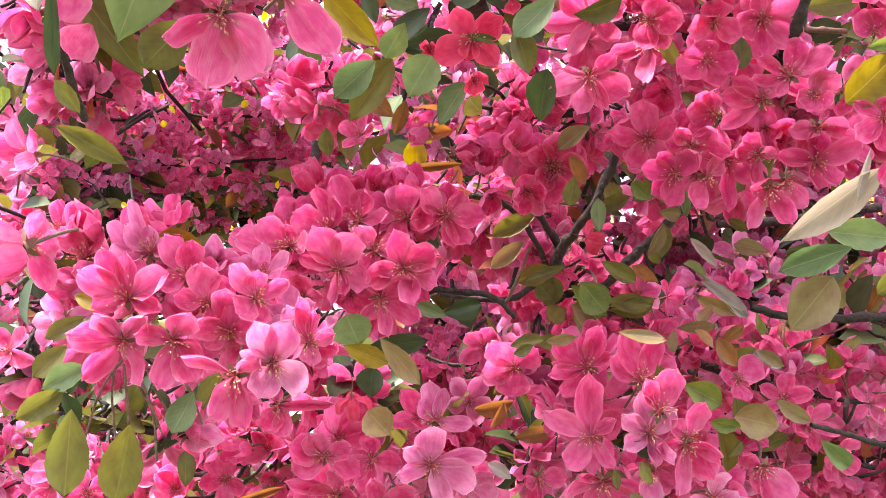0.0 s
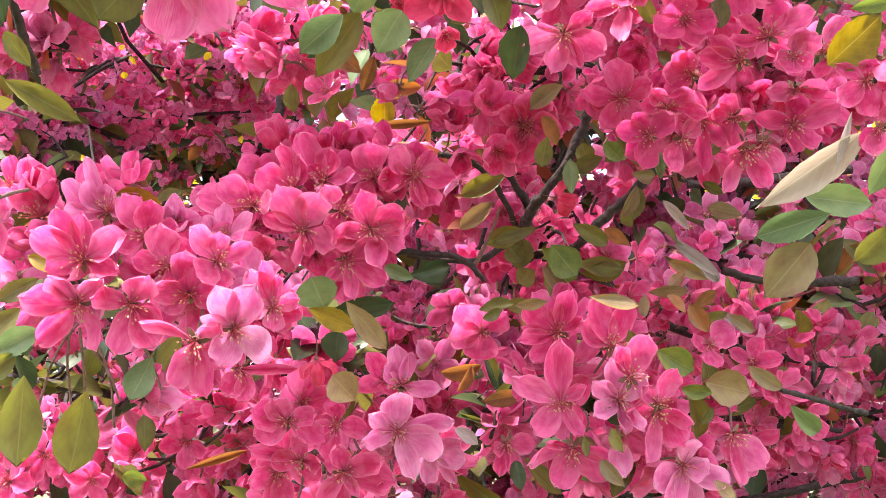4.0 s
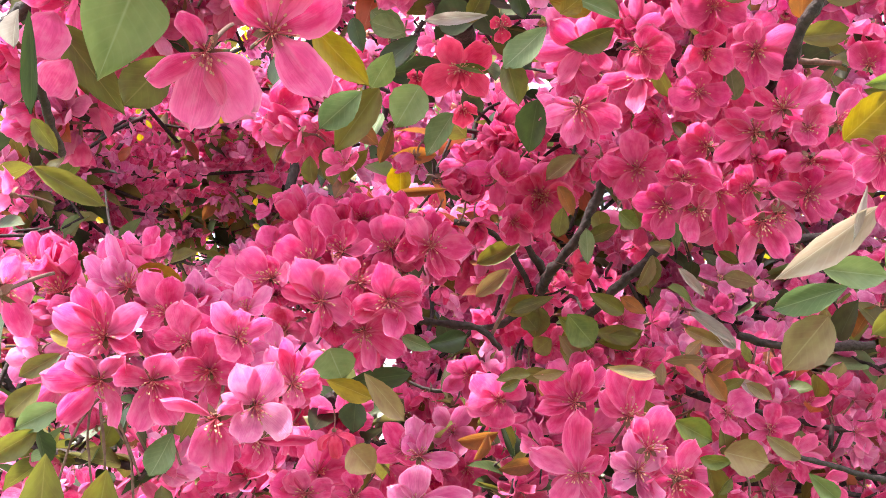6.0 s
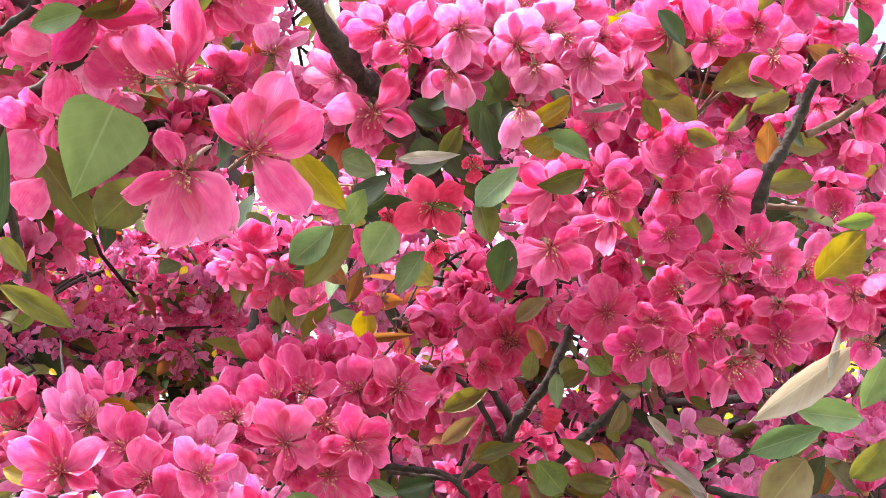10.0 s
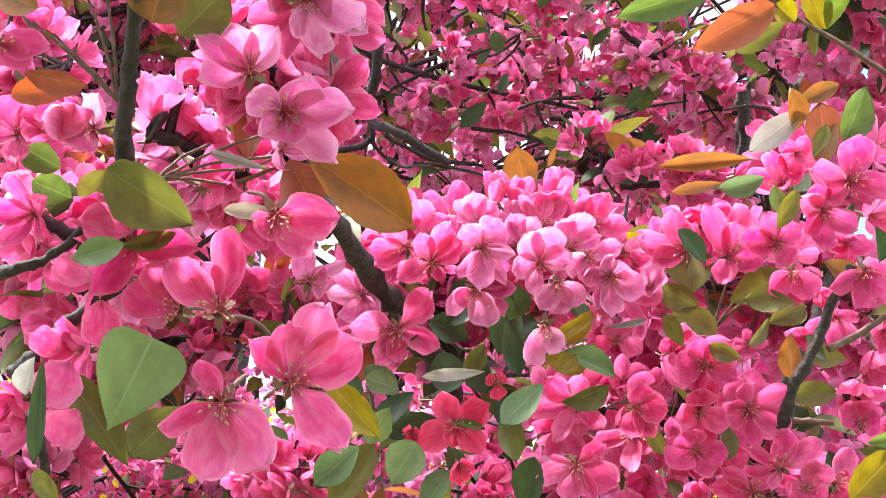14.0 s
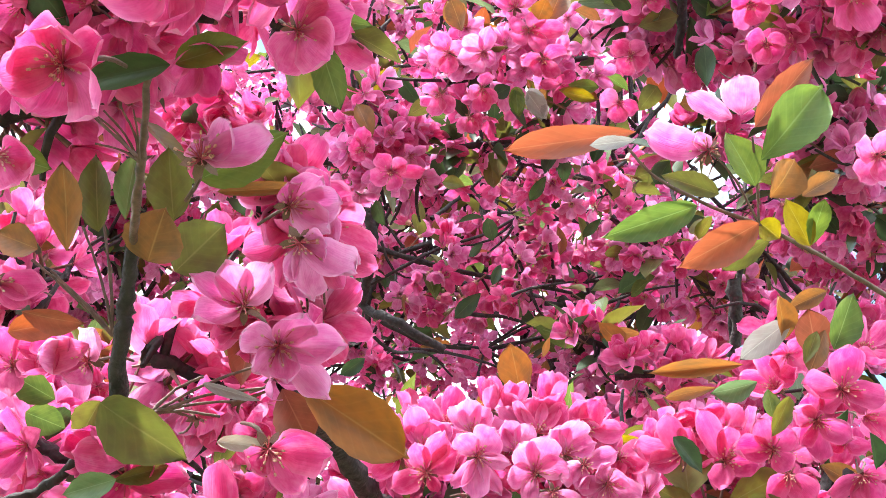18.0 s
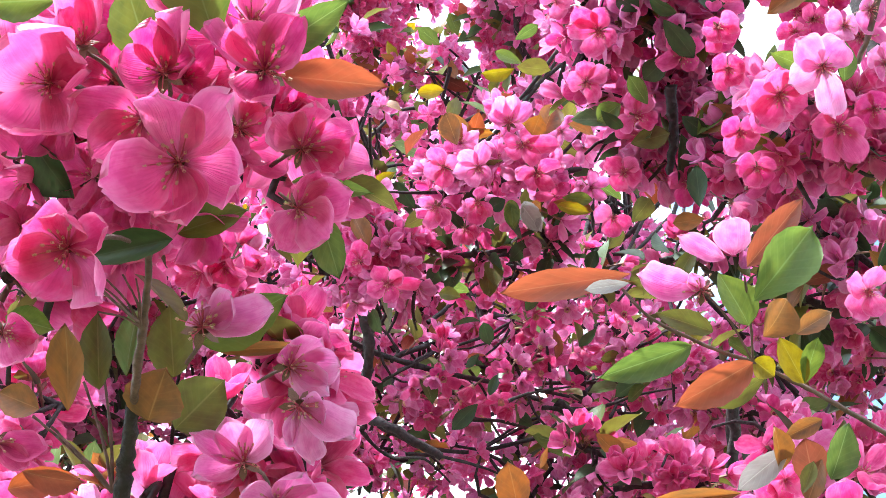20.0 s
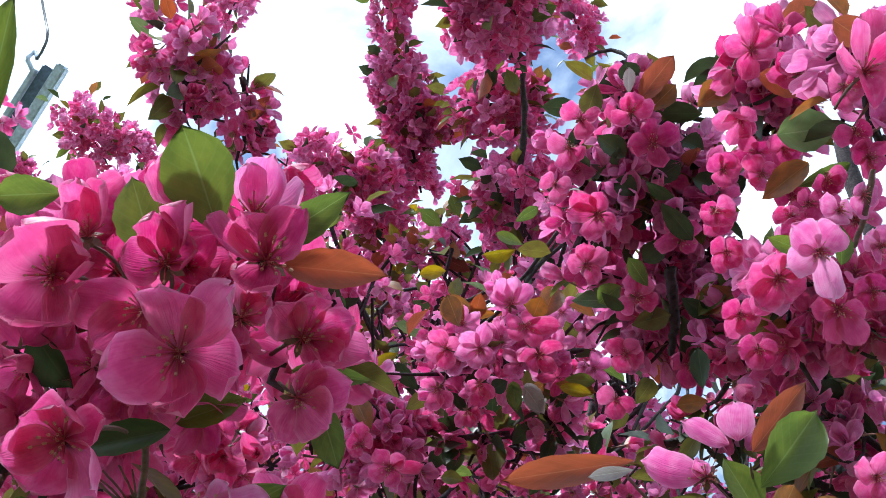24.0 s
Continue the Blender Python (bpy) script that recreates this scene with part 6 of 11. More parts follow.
flower(-0.021, 0.771, 1.714, -0.17, -0.79, -0.59, 0.051, 14)
flower(-0.046, 0.769, 1.728, 0.42, -0.82, 0.39, 0.044, 58)
flower(-0.078, 0.768, 1.725, 0.48, -0.78, 0.4, 0.044, 34)
flower(-0.028, 0.767, 1.742, -0.22, -0.85, 0.48, 0.043, 14)
flower(-0.059, 0.765, 1.749, 0.5, -0.72, 0.48, 0.050, 34)
flower(-0.111, 0.767, 1.726, -0.56, -0.78, 0.28, 0.038, 34)
flower(-0.099, 0.77, 1.708, -0.27, -0.93, 0.24, 0.038, 24)
flower(-0.034, 0.774, 1.69, -0.11, -0.54, -0.84, 0.041, 46)
flower(0.003, 0.768, 1.743, 0.11, -0.89, 0.45, 0.043, 24)
flower(-0.013, 0.766, 1.757, -0.17, -0.87, 0.46, 0.039, 58)
flower(-0.088, 0.765, 1.742, 0.26, -0.96, 0.14, 0.039, 34)
flower(-0.044, 0.765, 1.754, 0.53, -0.81, 0.26, 0.039, 14)
flower(-0.074, 0.771, 1.704, 0.22, -0.53, -0.82, 0.035, 34)
flower(-0.011, 0.768, 1.738, 0.49, -0.85, 0.19, 0.039, 46)
flower(0.012, 0.804, 1.793, 0.58, -0.74, -0.34, 0.042, 58)
flower(0.027, 0.807, 1.782, 0.16, -0.96, 0.24, 0.042, 58)
flower(0.074, 0.81, 1.779, -0.2, -0.95, 0.23, 0.049, 34)
flower(0.033, 0.81, 1.765, 0.05, -0.79, -0.62, 0.039, 58)
flower(0.045, 0.806, 1.796, -0.26, -0.77, -0.58, 0.039, 34)
flower(-0.006, 0.801, 1.807, -0.48, -0.69, -0.54, 0.036, 58)
flower(-0.069, 0.736, 1.806, -0.48, -0.87, -0.07, 0.045, 58)
flower(-0.082, 0.734, 1.82, 0.5, -0.84, 0.21, 0.039, 34)
flower(-0.055, 0.736, 1.813, 0.05, -0.97, -0.24, 0.039, 58)
flower(-0.042, 0.741, 1.789, -0.37, -0.93, 0.04, 0.027, 24)

# the low clusters
flower(-0.065, 0.798, 1.61, 0.41, -0.81, 0.41, 0.052, 24)
flower(-0.041, 0.8, 1.596, -0.48, -0.7, -0.53, 0.039, 24)
flower(-0.005, 0.802, 1.593, 0.39, -0.83, 0.4, 0.050, 46)
flower(-0.028, 0.803, 1.576, 0.12, -0.61, -0.78, 0.047, 14)
flower(-0.074, 0.801, 1.576, 0.16, -0.94, 0.29, 0.044, 14)
flower(-0.049, 0.805, 1.543, 0.01, -0.59, -0.81, 0.047, 14)
flower(-0.01, 0.806, 1.553, 0.05, -0.57, -0.82, 0.047, 46)
flower(0.005, 0.801, 1.609, -0.25, -0.92, -0.32, 0.041, 58)
flower(0.022, 0.805, 1.579, 0.56, -0.79, 0.25, 0.041, 34)
flower(-0.062, 0.807, 1.523, 0.28, -0.85, -0.44, 0.041, 14)
flower(0.015, 0.81, 1.526, -0.24, -0.95, 0.2, 0.041, 58)
flower(0.029, 0.808, 1.55, 0.42, -0.81, -0.42, 0.039, 34)
flower(-0.028, 0.808, 1.526, 0.4, -0.79, -0.46, 0.044, 34)
flower(-0.085, 0.804, 1.543, -0.56, -0.83, 0.06, 0.039, 14)
flower(-0.014, 0.799, 1.623, 0.25, -0.95, 0.17, 0.039, 46)
flower(0.093, 0.805, 1.655, -0.03, -0.81, 0.58, 0.050, 24)
flower(0.125, 0.807, 1.649, 0.46, -0.87, -0.18, 0.050, 24)
flower(0.099, 0.81, 1.611, -0.48, -0.68, -0.55, 0.047, 24)
flower(0.134, 0.81, 1.627, 0.14, -0.86, -0.5, 0.042, 46)
flower(0.152, 0.813, 1.605, 0.48, -0.86, -0.16, 0.045, 34)
flower(0.108, 0.813, 1.588, -0.1, -0.86, -0.5, 0.047, 46)
flower(0.131, 0.814, 1.592, 0.3, -0.88, -0.36, 0.039, 46)
flower(0.156, 0.812, 1.619, -0.06, -0.97, -0.23, 0.042, 14)
flower(0.162, 0.818, 1.565, -0.31, -0.53, -0.79, 0.053, 24)
flower(0.182, 0.82, 1.555, 0.28, -0.65, -0.71, 0.042, 46)
flower(0.072, 0.807, 1.624, -0.69, -0.65, -0.3, 0.036, 14)
flower(0.139, 0.816, 1.575, 0.12, -0.63, -0.77, 0.039, 14)
flower(0.099, 0.808, 1.632, 0.2, -0.89, 0.41, 0.042, 24)
flower(0.176, 0.817, 1.575, -0.29, -0.89, 0.34, 0.036, 24)
flower(-0.248, 0.919, 1.527, -0.11, -0.95, -0.28, 0.045, 24)
flower(-0.217, 0.92, 1.527, 0.57, -0.82, -0.1, 0.045, 24)
flower(-0.186, 0.922, 1.525, 0.09, -0.95, -0.3, 0.041, 24)
flower(-0.229, 0.916, 1.558, 0.11, -0.98, -0.18, 0.038, 24)
flower(-0.198, 0.916, 1.575, -0.08, -0.89, 0.44, 0.041, 46)
flower(-0.163, 0.917, 1.583, -0.05, -0.99, 0.15, 0.038, 14)
flower(-0.287, 0.914, 1.556, -0.19, -0.97, 0.17, 0.041, 14)
flower(-0.295, 0.916, 1.531, 0.48, -0.87, 0.06, 0.041, 58)
flower(-0.135, 0.919, 1.575, -0.46, -0.76, -0.45, 0.040, 58)
flower(-0.147, 0.915, 1.606, -0.46, -0.87, -0.15, 0.038, 34)
flower(-0.1, 0.914, 1.64, 0.09, -0.69, -0.72, 0.041, 34)
flower(-0.178, 0.914, 1.598, -0.25, -0.83, 0.5, 0.038, 34)
flower(-0.155, 0.92, 1.552, 0.13, -0.79, -0.6, 0.041, 34)
flower(-0.124, 0.923, 1.544, 0.33, -0.88, 0.34, 0.041, 58)
flower(-0.263, 0.913, 1.575, 0.54, -0.83, -0.13, 0.038, 14)
flower(-0.233, 0.922, 1.506, -0.14, -0.99, 0.06, 0.041, 58)
flower(-0.194, 0.923, 1.505, -0.1, -0.58, -0.81, 0.041, 34)
flower(-0.132, 0.926, 1.513, 0.42, -0.75, -0.51, 0.041, 46)
flower(0.024, 0.946, 1.678, -0.06, -1, -0.08, 0.043, 34)
flower(0.04, 0.948, 1.666, 0.03, -0.97, -0.24, 0.046, 58)
flower(0.012, 0.948, 1.654, -0.1, -0.78, -0.62, 0.043, 58)
flower(-0.008, 0.946, 1.662, -0.29, -0.82, -0.5, 0.039, 46)
flower(0.063, 0.958, 1.582, 0.29, -0.93, 0.22, 0.036, 46)
flower(0.048, 0.95, 1.642, 0.49, -0.81, -0.31, 0.039, 24)
flower(0.221, 0.956, 1.661, -0.54, -0.81, -0.24, 0.046, 34)
flower(0.24, 0.966, 1.581, 0, -0.77, -0.64, 0.050, 34)
flower(0.26, 0.963, 1.617, 0.47, -0.88, 0.05, 0.043, 34)
flower(0.197, 0.953, 1.685, 0.62, -0.77, -0.16, 0.039, 58)
flower(0.244, 0.96, 1.637, -0.1, -0.96, 0.27, 0.039, 14)
flower(0.28, 0.966, 1.597, 0.43, -0.72, -0.55, 0.039, 24)
flower(0.177, 0.952, 1.681, 0.5, -0.84, 0.19, 0.039, 46)
flower(0.153, 0.951, 1.685, 0.44, -0.87, -0.2, 0.036, 14)
flower(0.212, 0.961, 1.613, 0.37, -0.85, 0.38, 0.039, 46)
flower(0.233, 0.955, 1.681, -0.2, -0.75, -0.63, 0.036, 46)

# the flowers above the fork
flower(0.124, 0.778, 1.847, 0.33, -0.68, -0.65, 0.037, 34)
flower(0.165, 0.712, 1.842, 0.06, -0.79, -0.61, 0.038, 24)
flower(0.165, 0.766, 1.837, -0.58, -0.7, -0.42, 0.038, 34)
flower(0.22, 0.769, 1.829, 0.47, -0.87, -0.15, 0.038, 34)
flower(0.237, 0.771, 1.817, -0.42, -0.88, 0.22, 0.043, 14)
flower(0.254, 0.772, 1.814, -0.35, -0.9, -0.25, 0.034, 34)
flower(0.195, 0.771, 1.806, -0.38, -0.55, -0.74, 0.037, 58)
flower(0.189, 0.766, 1.84, 0.01, -0.83, -0.56, 0.037, 34)
flower(0.145, 0.782, 1.824, -0.42, -0.73, -0.54, 0.037, 34)
flower(0.151, 0.703, 1.875, 0.36, -0.88, -0.32, 0.034, 24)
flower(0.109, 0.696, 1.903, 0.15, -0.84, -0.51, 0.031, 58)
flower(0.256, 0.71, 1.854, -0.35, -0.69, -0.63, 0.037, 46)
flower(0.291, 0.768, 1.851, -0.18, -0.61, -0.77, 0.037, 14)
flower(0.237, 0.696, 1.905, 0.18, -0.9, -0.41, 0.031, 58)
flower(0.272, 0.701, 1.886, 0.13, -0.78, -0.61, 0.037, 46)
flower(0.228, 0.702, 1.883, -0.55, -0.81, -0.22, 0.028, 46)
flower(0.266, 0.695, 1.911, -0.01, -0.93, 0.37, 0.034, 58)
flower(0.161, 0.782, 1.771, -0.17, -0.86, -0.47, 0.044, 14)
flower(0.187, 0.78, 1.781, -0.06, -0.88, -0.47, 0.043, 34)
flower(0.182, 0.785, 1.761, 0.15, -0.54, -0.83, 0.043, 34)
flower(0.237, 0.78, 1.784, -0.09, -0.6, -0.8, 0.044, 34)
flower(0.216, 0.779, 1.787, 0.02, -1, -0.09, 0.039, 34)
flower(0.213, 0.787, 1.754, -0.32, -0.94, -0.14, 0.039, 58)
flower(0.149, 0.786, 1.796, 0.3, -0.95, -0.09, 0.036, 46)
flower(0.203, 0.776, 1.797, -0.03, -0.74, -0.68, 0.036, 24)
flower(0.254, 0.778, 1.79, 0.46, -0.87, -0.19, 0.036, 14)
flower(0.125, 0.786, 1.79, 0.07, -1, 0.03, 0.036, 14)
flower(0.048, 0.777, 1.788, 0.4, -0.9, 0.19, 0.039, 34)
flower(0.111, 0.784, 1.8, 0.31, -0.65, -0.7, 0.033, 34)
flower(0.055, 0.784, 1.762, 0.17, -0.77, -0.62, 0.036, 34)
flower(0.23, 0.791, 1.741, 0.51, -0.48, -0.72, 0.033, 34)
flower(0.267, 0.984, 1.989, -0.34, -0.81, -0.47, 0.025, 14)
flower(0.234, 0.608, 1.767, 0.05, -0.73, -0.68, 0.038, 58)
flower(0.238, 0.613, 1.749, -0.13, -0.96, -0.25, 0.033, 58)

# the red half-open flower with its buds
bud(-0.046, 0.725, 1.634, -0.02, 0.16, -0.99, 0.012)
bud(0.093, 0.818, 1.738, 0.97, 0.09, -0.2, 0.012)

# the near flowers on the left
petal(-0.1, 0.443, 1.797, -0.099, 0.447, 1.78, 0.014, 0.29, -0.92, -0.24)
petal(-0.11, 0.448, 1.776, -0.118, 0.452, 1.761, 0.018, 0.01, -0.97, -0.25)
petal(-0.109, 0.462, 1.763, -0.118, 0.465, 1.751, 0.016, 0.01, -0.97, -0.25)
flower(-0.13, 0.459, 1.678, -0.5, -0.75, -0.44, 0.046, 46)
flower(-0.183, 0.634, 1.715, -0.19, -0.82, 0.55, 0.033, 24)
flower(-0.129, 0.463, 1.714, -0.66, -0.75, -0.01, 0.029, 34)
flower(-0.137, 0.49, 1.769, -0.5, -0.77, -0.39, 0.029, 46)
flower(-0.21, 0.642, 1.655, -0.3, -0.92, 0.25, 0.029, 14)
flower(-0.121, 0.49, 1.769, 0.53, -0.84, -0.15, 0.023, 14)

# the cluster over the slanting branch
flower(0.042, 0.679, 1.905, 0.5, -0.81, -0.32, 0.041, 58, 2)
flower(-0.025, 0.682, 1.898, -0.67, -0.74, -0.02, 0.041, 14)
flower(0.068, 0.662, 1.938, -0.14, -0.87, -0.48, 0.041, 34, 2)
flower(0.096, 0.667, 1.928, 0.54, -0.84, -0.11, 0.041, 24)
flower(0.108, 0.674, 1.913, 0.48, -0.85, -0.23, 0.041, 14)
flower(0.123, 0.68, 1.902, 0.22, -0.97, 0, 0.038, 14)
flower(0.137, 0.679, 1.904, -0.13, -0.99, 0.05, 0.035, 58, 2)
flower(0.026, 0.661, 1.941, 0.34, -0.85, 0.4, 0.041, 14)
flower(0, 0.666, 1.931, -0.11, -0.98, 0.15, 0.041, 58)
flower(0.083, 0.658, 1.947, 0.16, -0.85, 0.51, 0.039, 58)
flower(0.052, 0.658, 1.947, -0.04, -0.84, 0.54, 0.038, 58)
flower(0.103, 0.662, 1.939, 0.31, -0.92, 0.25, 0.035, 46)
flower(-0.012, 0.673, 1.918, -0.31, -0.61, -0.73, 0.038, 34)
flower(0.09, 0.677, 1.908, 0.56, -0.82, -0.13, 0.038, 24)
flower(0.058, 0.669, 1.925, 0.07, -1, -0.02, 0.041, 34)
flower(0.122, 0.67, 1.922, 0.32, -0.94, 0.09, 0.033, 14)
flower(0.177, 0.713, 1.96, -0.05, -0.87, -0.49, 0.039, 24)
flower(0.195, 0.714, 1.957, -0.14, -0.95, -0.26, 0.039, 24)
flower(0.16, 0.713, 1.961, 0.34, -0.88, -0.32, 0.039, 46)
flower(0.21, 0.716, 1.954, 0.6, -0.78, -0.18, 0.039, 24)
flower(0.15, 0.719, 1.948, 0.17, -0.98, 0.09, 0.036, 24)
flower(0.184, 0.722, 1.942, 0.18, -0.98, 0.09, 0.036, 46)
flower(0.232, 0.72, 1.944, 0.34, -0.81, -0.47, 0.036, 14)
flower(0.246, 0.726, 1.932, -0.41, -0.61, -0.68, 0.036, 58)
flower(0.266, 0.717, 1.95, -0.37, -0.78, -0.51, 0.036, 46)
flower(0.276, 0.728, 1.929, -0.26, -0.49, -0.83, 0.039, 58)
flower(0.283, 0.746, 1.891, -0.08, -0.61, -0.79, 0.043, 58)
flower(0.259, 0.737, 1.91, -0.14, -0.46, -0.88, 0.036, 34)
flower(0.212, 0.654, 1.955, -0.61, -0.79, 0.09, 0.039, 24)
flower(0.263, 0.645, 1.973, 0.23, -0.96, 0.16, 0.041, 24)
flower(0.22, 0.646, 1.972, -0.31, -0.71, -0.64, 0.036, 46)
flower(0.261, 0.661, 1.94, 0.57, -0.7, -0.42, 0.039, 24)

# the upright shoot on the left
flower(-0.039, 0.439, 1.855, 0.59, -0.8, -0.03, 0.029, 35, 2)
flower(-0.063, 0.425, 1.879, -0.22, -0.89, -0.39, 0.029, 50)
flower(-0.021, 0.417, 1.892, 0, -0.98, 0.17, 0.032, 40, 2)
flower(-0.045, 0.449, 1.838, 0.24, -0.82, -0.52, 0.026, 45)
flower(-0.103, 0.453, 1.832, -0.22, -0.97, -0.11, 0.037, 46, 3)
flower(-0.117, 0.434, 1.865, -0.38, -0.89, -0.25, 0.033, 46, 3)
flower(-0.136, 0.436, 1.861, 0.32, -0.95, 0.03, 0.028, 24, 3)
flower(-0.131, 0.451, 1.836, -0.28, -0.85, -0.44, 0.031, 34, 3)
flower(-0.068, 0.447, 1.844, 0.55, -0.84, -0.02, 0.031, 58, 3)
flower(-0.133, 0.42, 1.887, -0.65, -0.76, 0.06, 0.021, 60)
flower(-0.114, 0.478, 1.792, -0.55, -0.67, -0.5, 0.031, 14, 3)
flower(-0.14, 0.486, 1.777, -0.46, -0.68, -0.57, 0.035, 58, 3)
flower(-0.086, 0.464, 1.82, -0.2, -0.96, -0.18, 0.028, 46)
flower(-0.075, 0.417, 1.892, -0.4, -0.89, 0.2, 0.024, 58)
flower(-0.028, 0.407, 1.909, -0.28, -0.94, -0.17, 0.035, 24)
flower(-0.021, 0.415, 1.895, -0.13, -0.36, -0.92, 0.030, 34)
flower(-0.056, 0.388, 1.94, -0.02, -0.6, -0.8, 0.027, 50)
flower(-0.043, 0.387, 1.94, 0.11, -0.81, -0.57, 0.022, 55)

# the nearest cluster, overhead on the left
flower(-0.098, 0.275, 1.934, -0.63, -0.4, -0.67, 0.039, 34, 3)
flower(-0.073, 0.278, 1.93, 0.4, -0.81, -0.43, 0.036, 24, 3)
flower(-0.055, 0.269, 1.94, 0.44, -0.65, -0.62, 0.032, 34, 3)
flower(-0.03, 0.269, 1.939, 0.44, -0.88, -0.19, 0.031, 46, 3)
flower(-0.025, 0.261, 1.948, 0.66, -0.51, -0.55, 0.031, 58, 3)
flower(-0.082, 0.263, 1.946, 0.28, -0.91, -0.3, 0.027, 14, 3)
flower(-0.012, 0.29, 1.917, -0.11, -0.95, -0.31, 0.030, 58, 3)
flower(-0.014, 0.301, 1.905, 0.42, 0.05, -0.91, 0.026, 24, 3)
flower(-0.118, 0.378, 1.957, 0.19, 0.03, -0.98, 0.033, 24, 3)
flower(-0.1, 0.298, 1.91, -0.67, -0.06, -0.74, 0.027, 24, 3)
flower(-0.056, 0.383, 1.947, -0.3, -0.78, -0.55, 0.028, 58, 3)
flower(-0.046, 0.287, 1.921, 0.6, -0.75, -0.28, 0.029, 46, 3)
flower(-0.08, 0.298, 1.909, -0.39, -0.88, -0.28, 0.025, 24, 3)
flower(-0.025, 0.278, 1.93, -0.28, -0.68, -0.68, 0.028, 34, 3)
flower(-0.104, 0.285, 1.923, -0.49, -0.67, -0.55, 0.028, 46, 3)
flower(-0.056, 0.26, 1.95, -0.13, -0.86, -0.49, 0.021, 70, 3)

# the flowers overhead on the right
flower(0.267, 0.517, 2.198, -0.09, -0.85, -0.53, 0.032, 34)
flower(0.226, 0.546, 2.168, 0.41, -0.57, -0.71, 0.035, 34)
flower(0.209, 0.32, 2.077, 0.14, -0.95, -0.28, 0.042, 24)
flower(0.287, 0.512, 2.203, -0.05, -0.64, -0.76, 0.032, 24)
flower(0.223, 0.447, 2.272, -0.24, -0.78, -0.58, 0.039, 14)
flower(0.241, 0.441, 2.279, 0.06, -1, 0.08, 0.036, 24, 3)
flower(0.247, 0.458, 2.263, -0.44, -0.63, -0.64, 0.036, 46, 3)
flower(0.212, 0.464, 2.272, -0.53, -0.13, -0.84, 0.034, 58)
flower(0.218, 0.484, 2.252, -0.41, -0.1, -0.91, 0.034, 34)
flower(0.228, 0.499, 2.237, -0.45, -0.45, -0.77, 0.034, 34, 3)
posed_flower(0.242, 0.495, 2.102, 0.08, -0.56, -0.83, 0.043, 3, (0.231, 0.501, 2.087, 0.018), (0.251, 0.503, 2.084, 0.016), (0.254, 0.493, 2.097, 0.013), (0.228, 0.49, 2.099, 0.014), (0.238, 0.484, 2.105, 0.013))
flower(0.22, 0.632, 2.163, 0.52, -0.23, -0.83, 0.029, 58, 3)
flower(0.233, 0.754, 2.269, -0.55, -0.47, -0.69, 0.028, 24, 3)
posed_flower(0.223, 0.474, 1.98, 0.09, -0.77, -0.63, 0.030, 0, (0.211, 0.467, 1.98, 0.013), (0.214, 0.477, 1.968, 0.014), (0.227, 0.477, 1.969, 0.013), (0.226, 0.463, 1.986, 0.012))
posed_flower(0.14, 0.448, 1.965, -0.1, -0.88, -0.46, 0.050, 2, (0.113, 0.442, 1.969, 0.017), (0.135, 0.439, 1.965, 0.008))
petal(0.15, 0.439, 1.975, 0.129, 0.43, 1.981, 0.010, 0, -0.88, -0.47, 2)
petal(0.154, 0.438, 1.976, 0.153, 0.426, 1.988, 0.016, -0.2, -0.77, -0.61, 2)
flower(0.106, 0.454, 1.952, -0.59, -0.75, -0.31, 0.020, 68)

# leaves
leaf(-0.079, 0.437, 1.78, -0.093, 0.444, 1.749, 0.030, "g", 0.22, -0.88, -0.41, 3)
leaf(-0.117, 0.468, 1.779, -0.093, 0.479, 1.747, 0.014, "o", 0.29, -0.95, -0.13)
leaf(-0.075, 0.472, 1.767, -0.092, 0.471, 1.748, 0.018, "o", 0.32, -0.93, -0.18, 1)
leaf(-0.023, 0.479, 1.779, -0.003, 0.486, 1.758, 0.013, "y", 0.01, -0.91, -0.42)
leaf(-0.022, 0.638, 1.802, -0.044, 0.638, 1.783, 0.017, "g", 0.06, -0.97, -0.24, 2)
leaf(-0.015, 0.657, 1.809, -0.04, 0.665, 1.777, 0.019, "o", 0.13, -0.99, -0.06)
leaf(0.006, 0.657, 1.81, -0.007, 0.658, 1.788, 0.021, "g", 0.02, -0.95, -0.31)
leaf(-0.007, 0.643, 1.824, -0.019, 0.653, 1.808, 0.015, "g", 0.27, -0.86, -0.43, 1)
leaf(0.042, 0.647, 1.844, 0.008, 0.653, 1.844, 0.007, "w", -0.3, -0.82, -0.49, 1)
leaf(0.072, 0.65, 1.838, 0.049, 0.651, 1.816, 0.016, "g", -0.06, -0.99, -0.08, 1)
leaf(0.051, 0.654, 1.822, 0.058, 0.66, 1.799, 0.015, "o", 0.28, -0.93, -0.22)
leaf(0.068, 0.679, 1.808, 0.062, 0.692, 1.781, 0.018, "k", -0.27, -0.96, 0.03)
leaf(0.087, 0.664, 1.866, 0.102, 0.659, 1.883, 0.011, "y", 0.09, -0.92, -0.39)
leaf(0.097, 0.667, 1.853, 0.074, 0.662, 1.857, 0.013, "y", -0.23, -0.93, -0.3)
leaf(0.097, 0.667, 1.853, 0.102, 0.663, 1.866, 0.008, "y", -0.03, -0.98, -0.18)
leaf(0.107, 0.662, 1.874, 0.133, 0.663, 1.879, 0.004, "w", 0.04, -0.86, -0.51, 2)
leaf(0.065, 0.693, 1.913, 0.058, 0.702, 1.895, 0.019, "k", 0.06, -0.9, -0.43)
leaf(0.039, 0.713, 1.915, 0.023, 0.712, 1.897, 0.017, "k", -0.1, -0.99, -0.11)
leaf(0.169, 0.721, 1.919, 0.168, 0.712, 1.947, 0.030, "o", -0.04, -0.81, -0.58, 2)
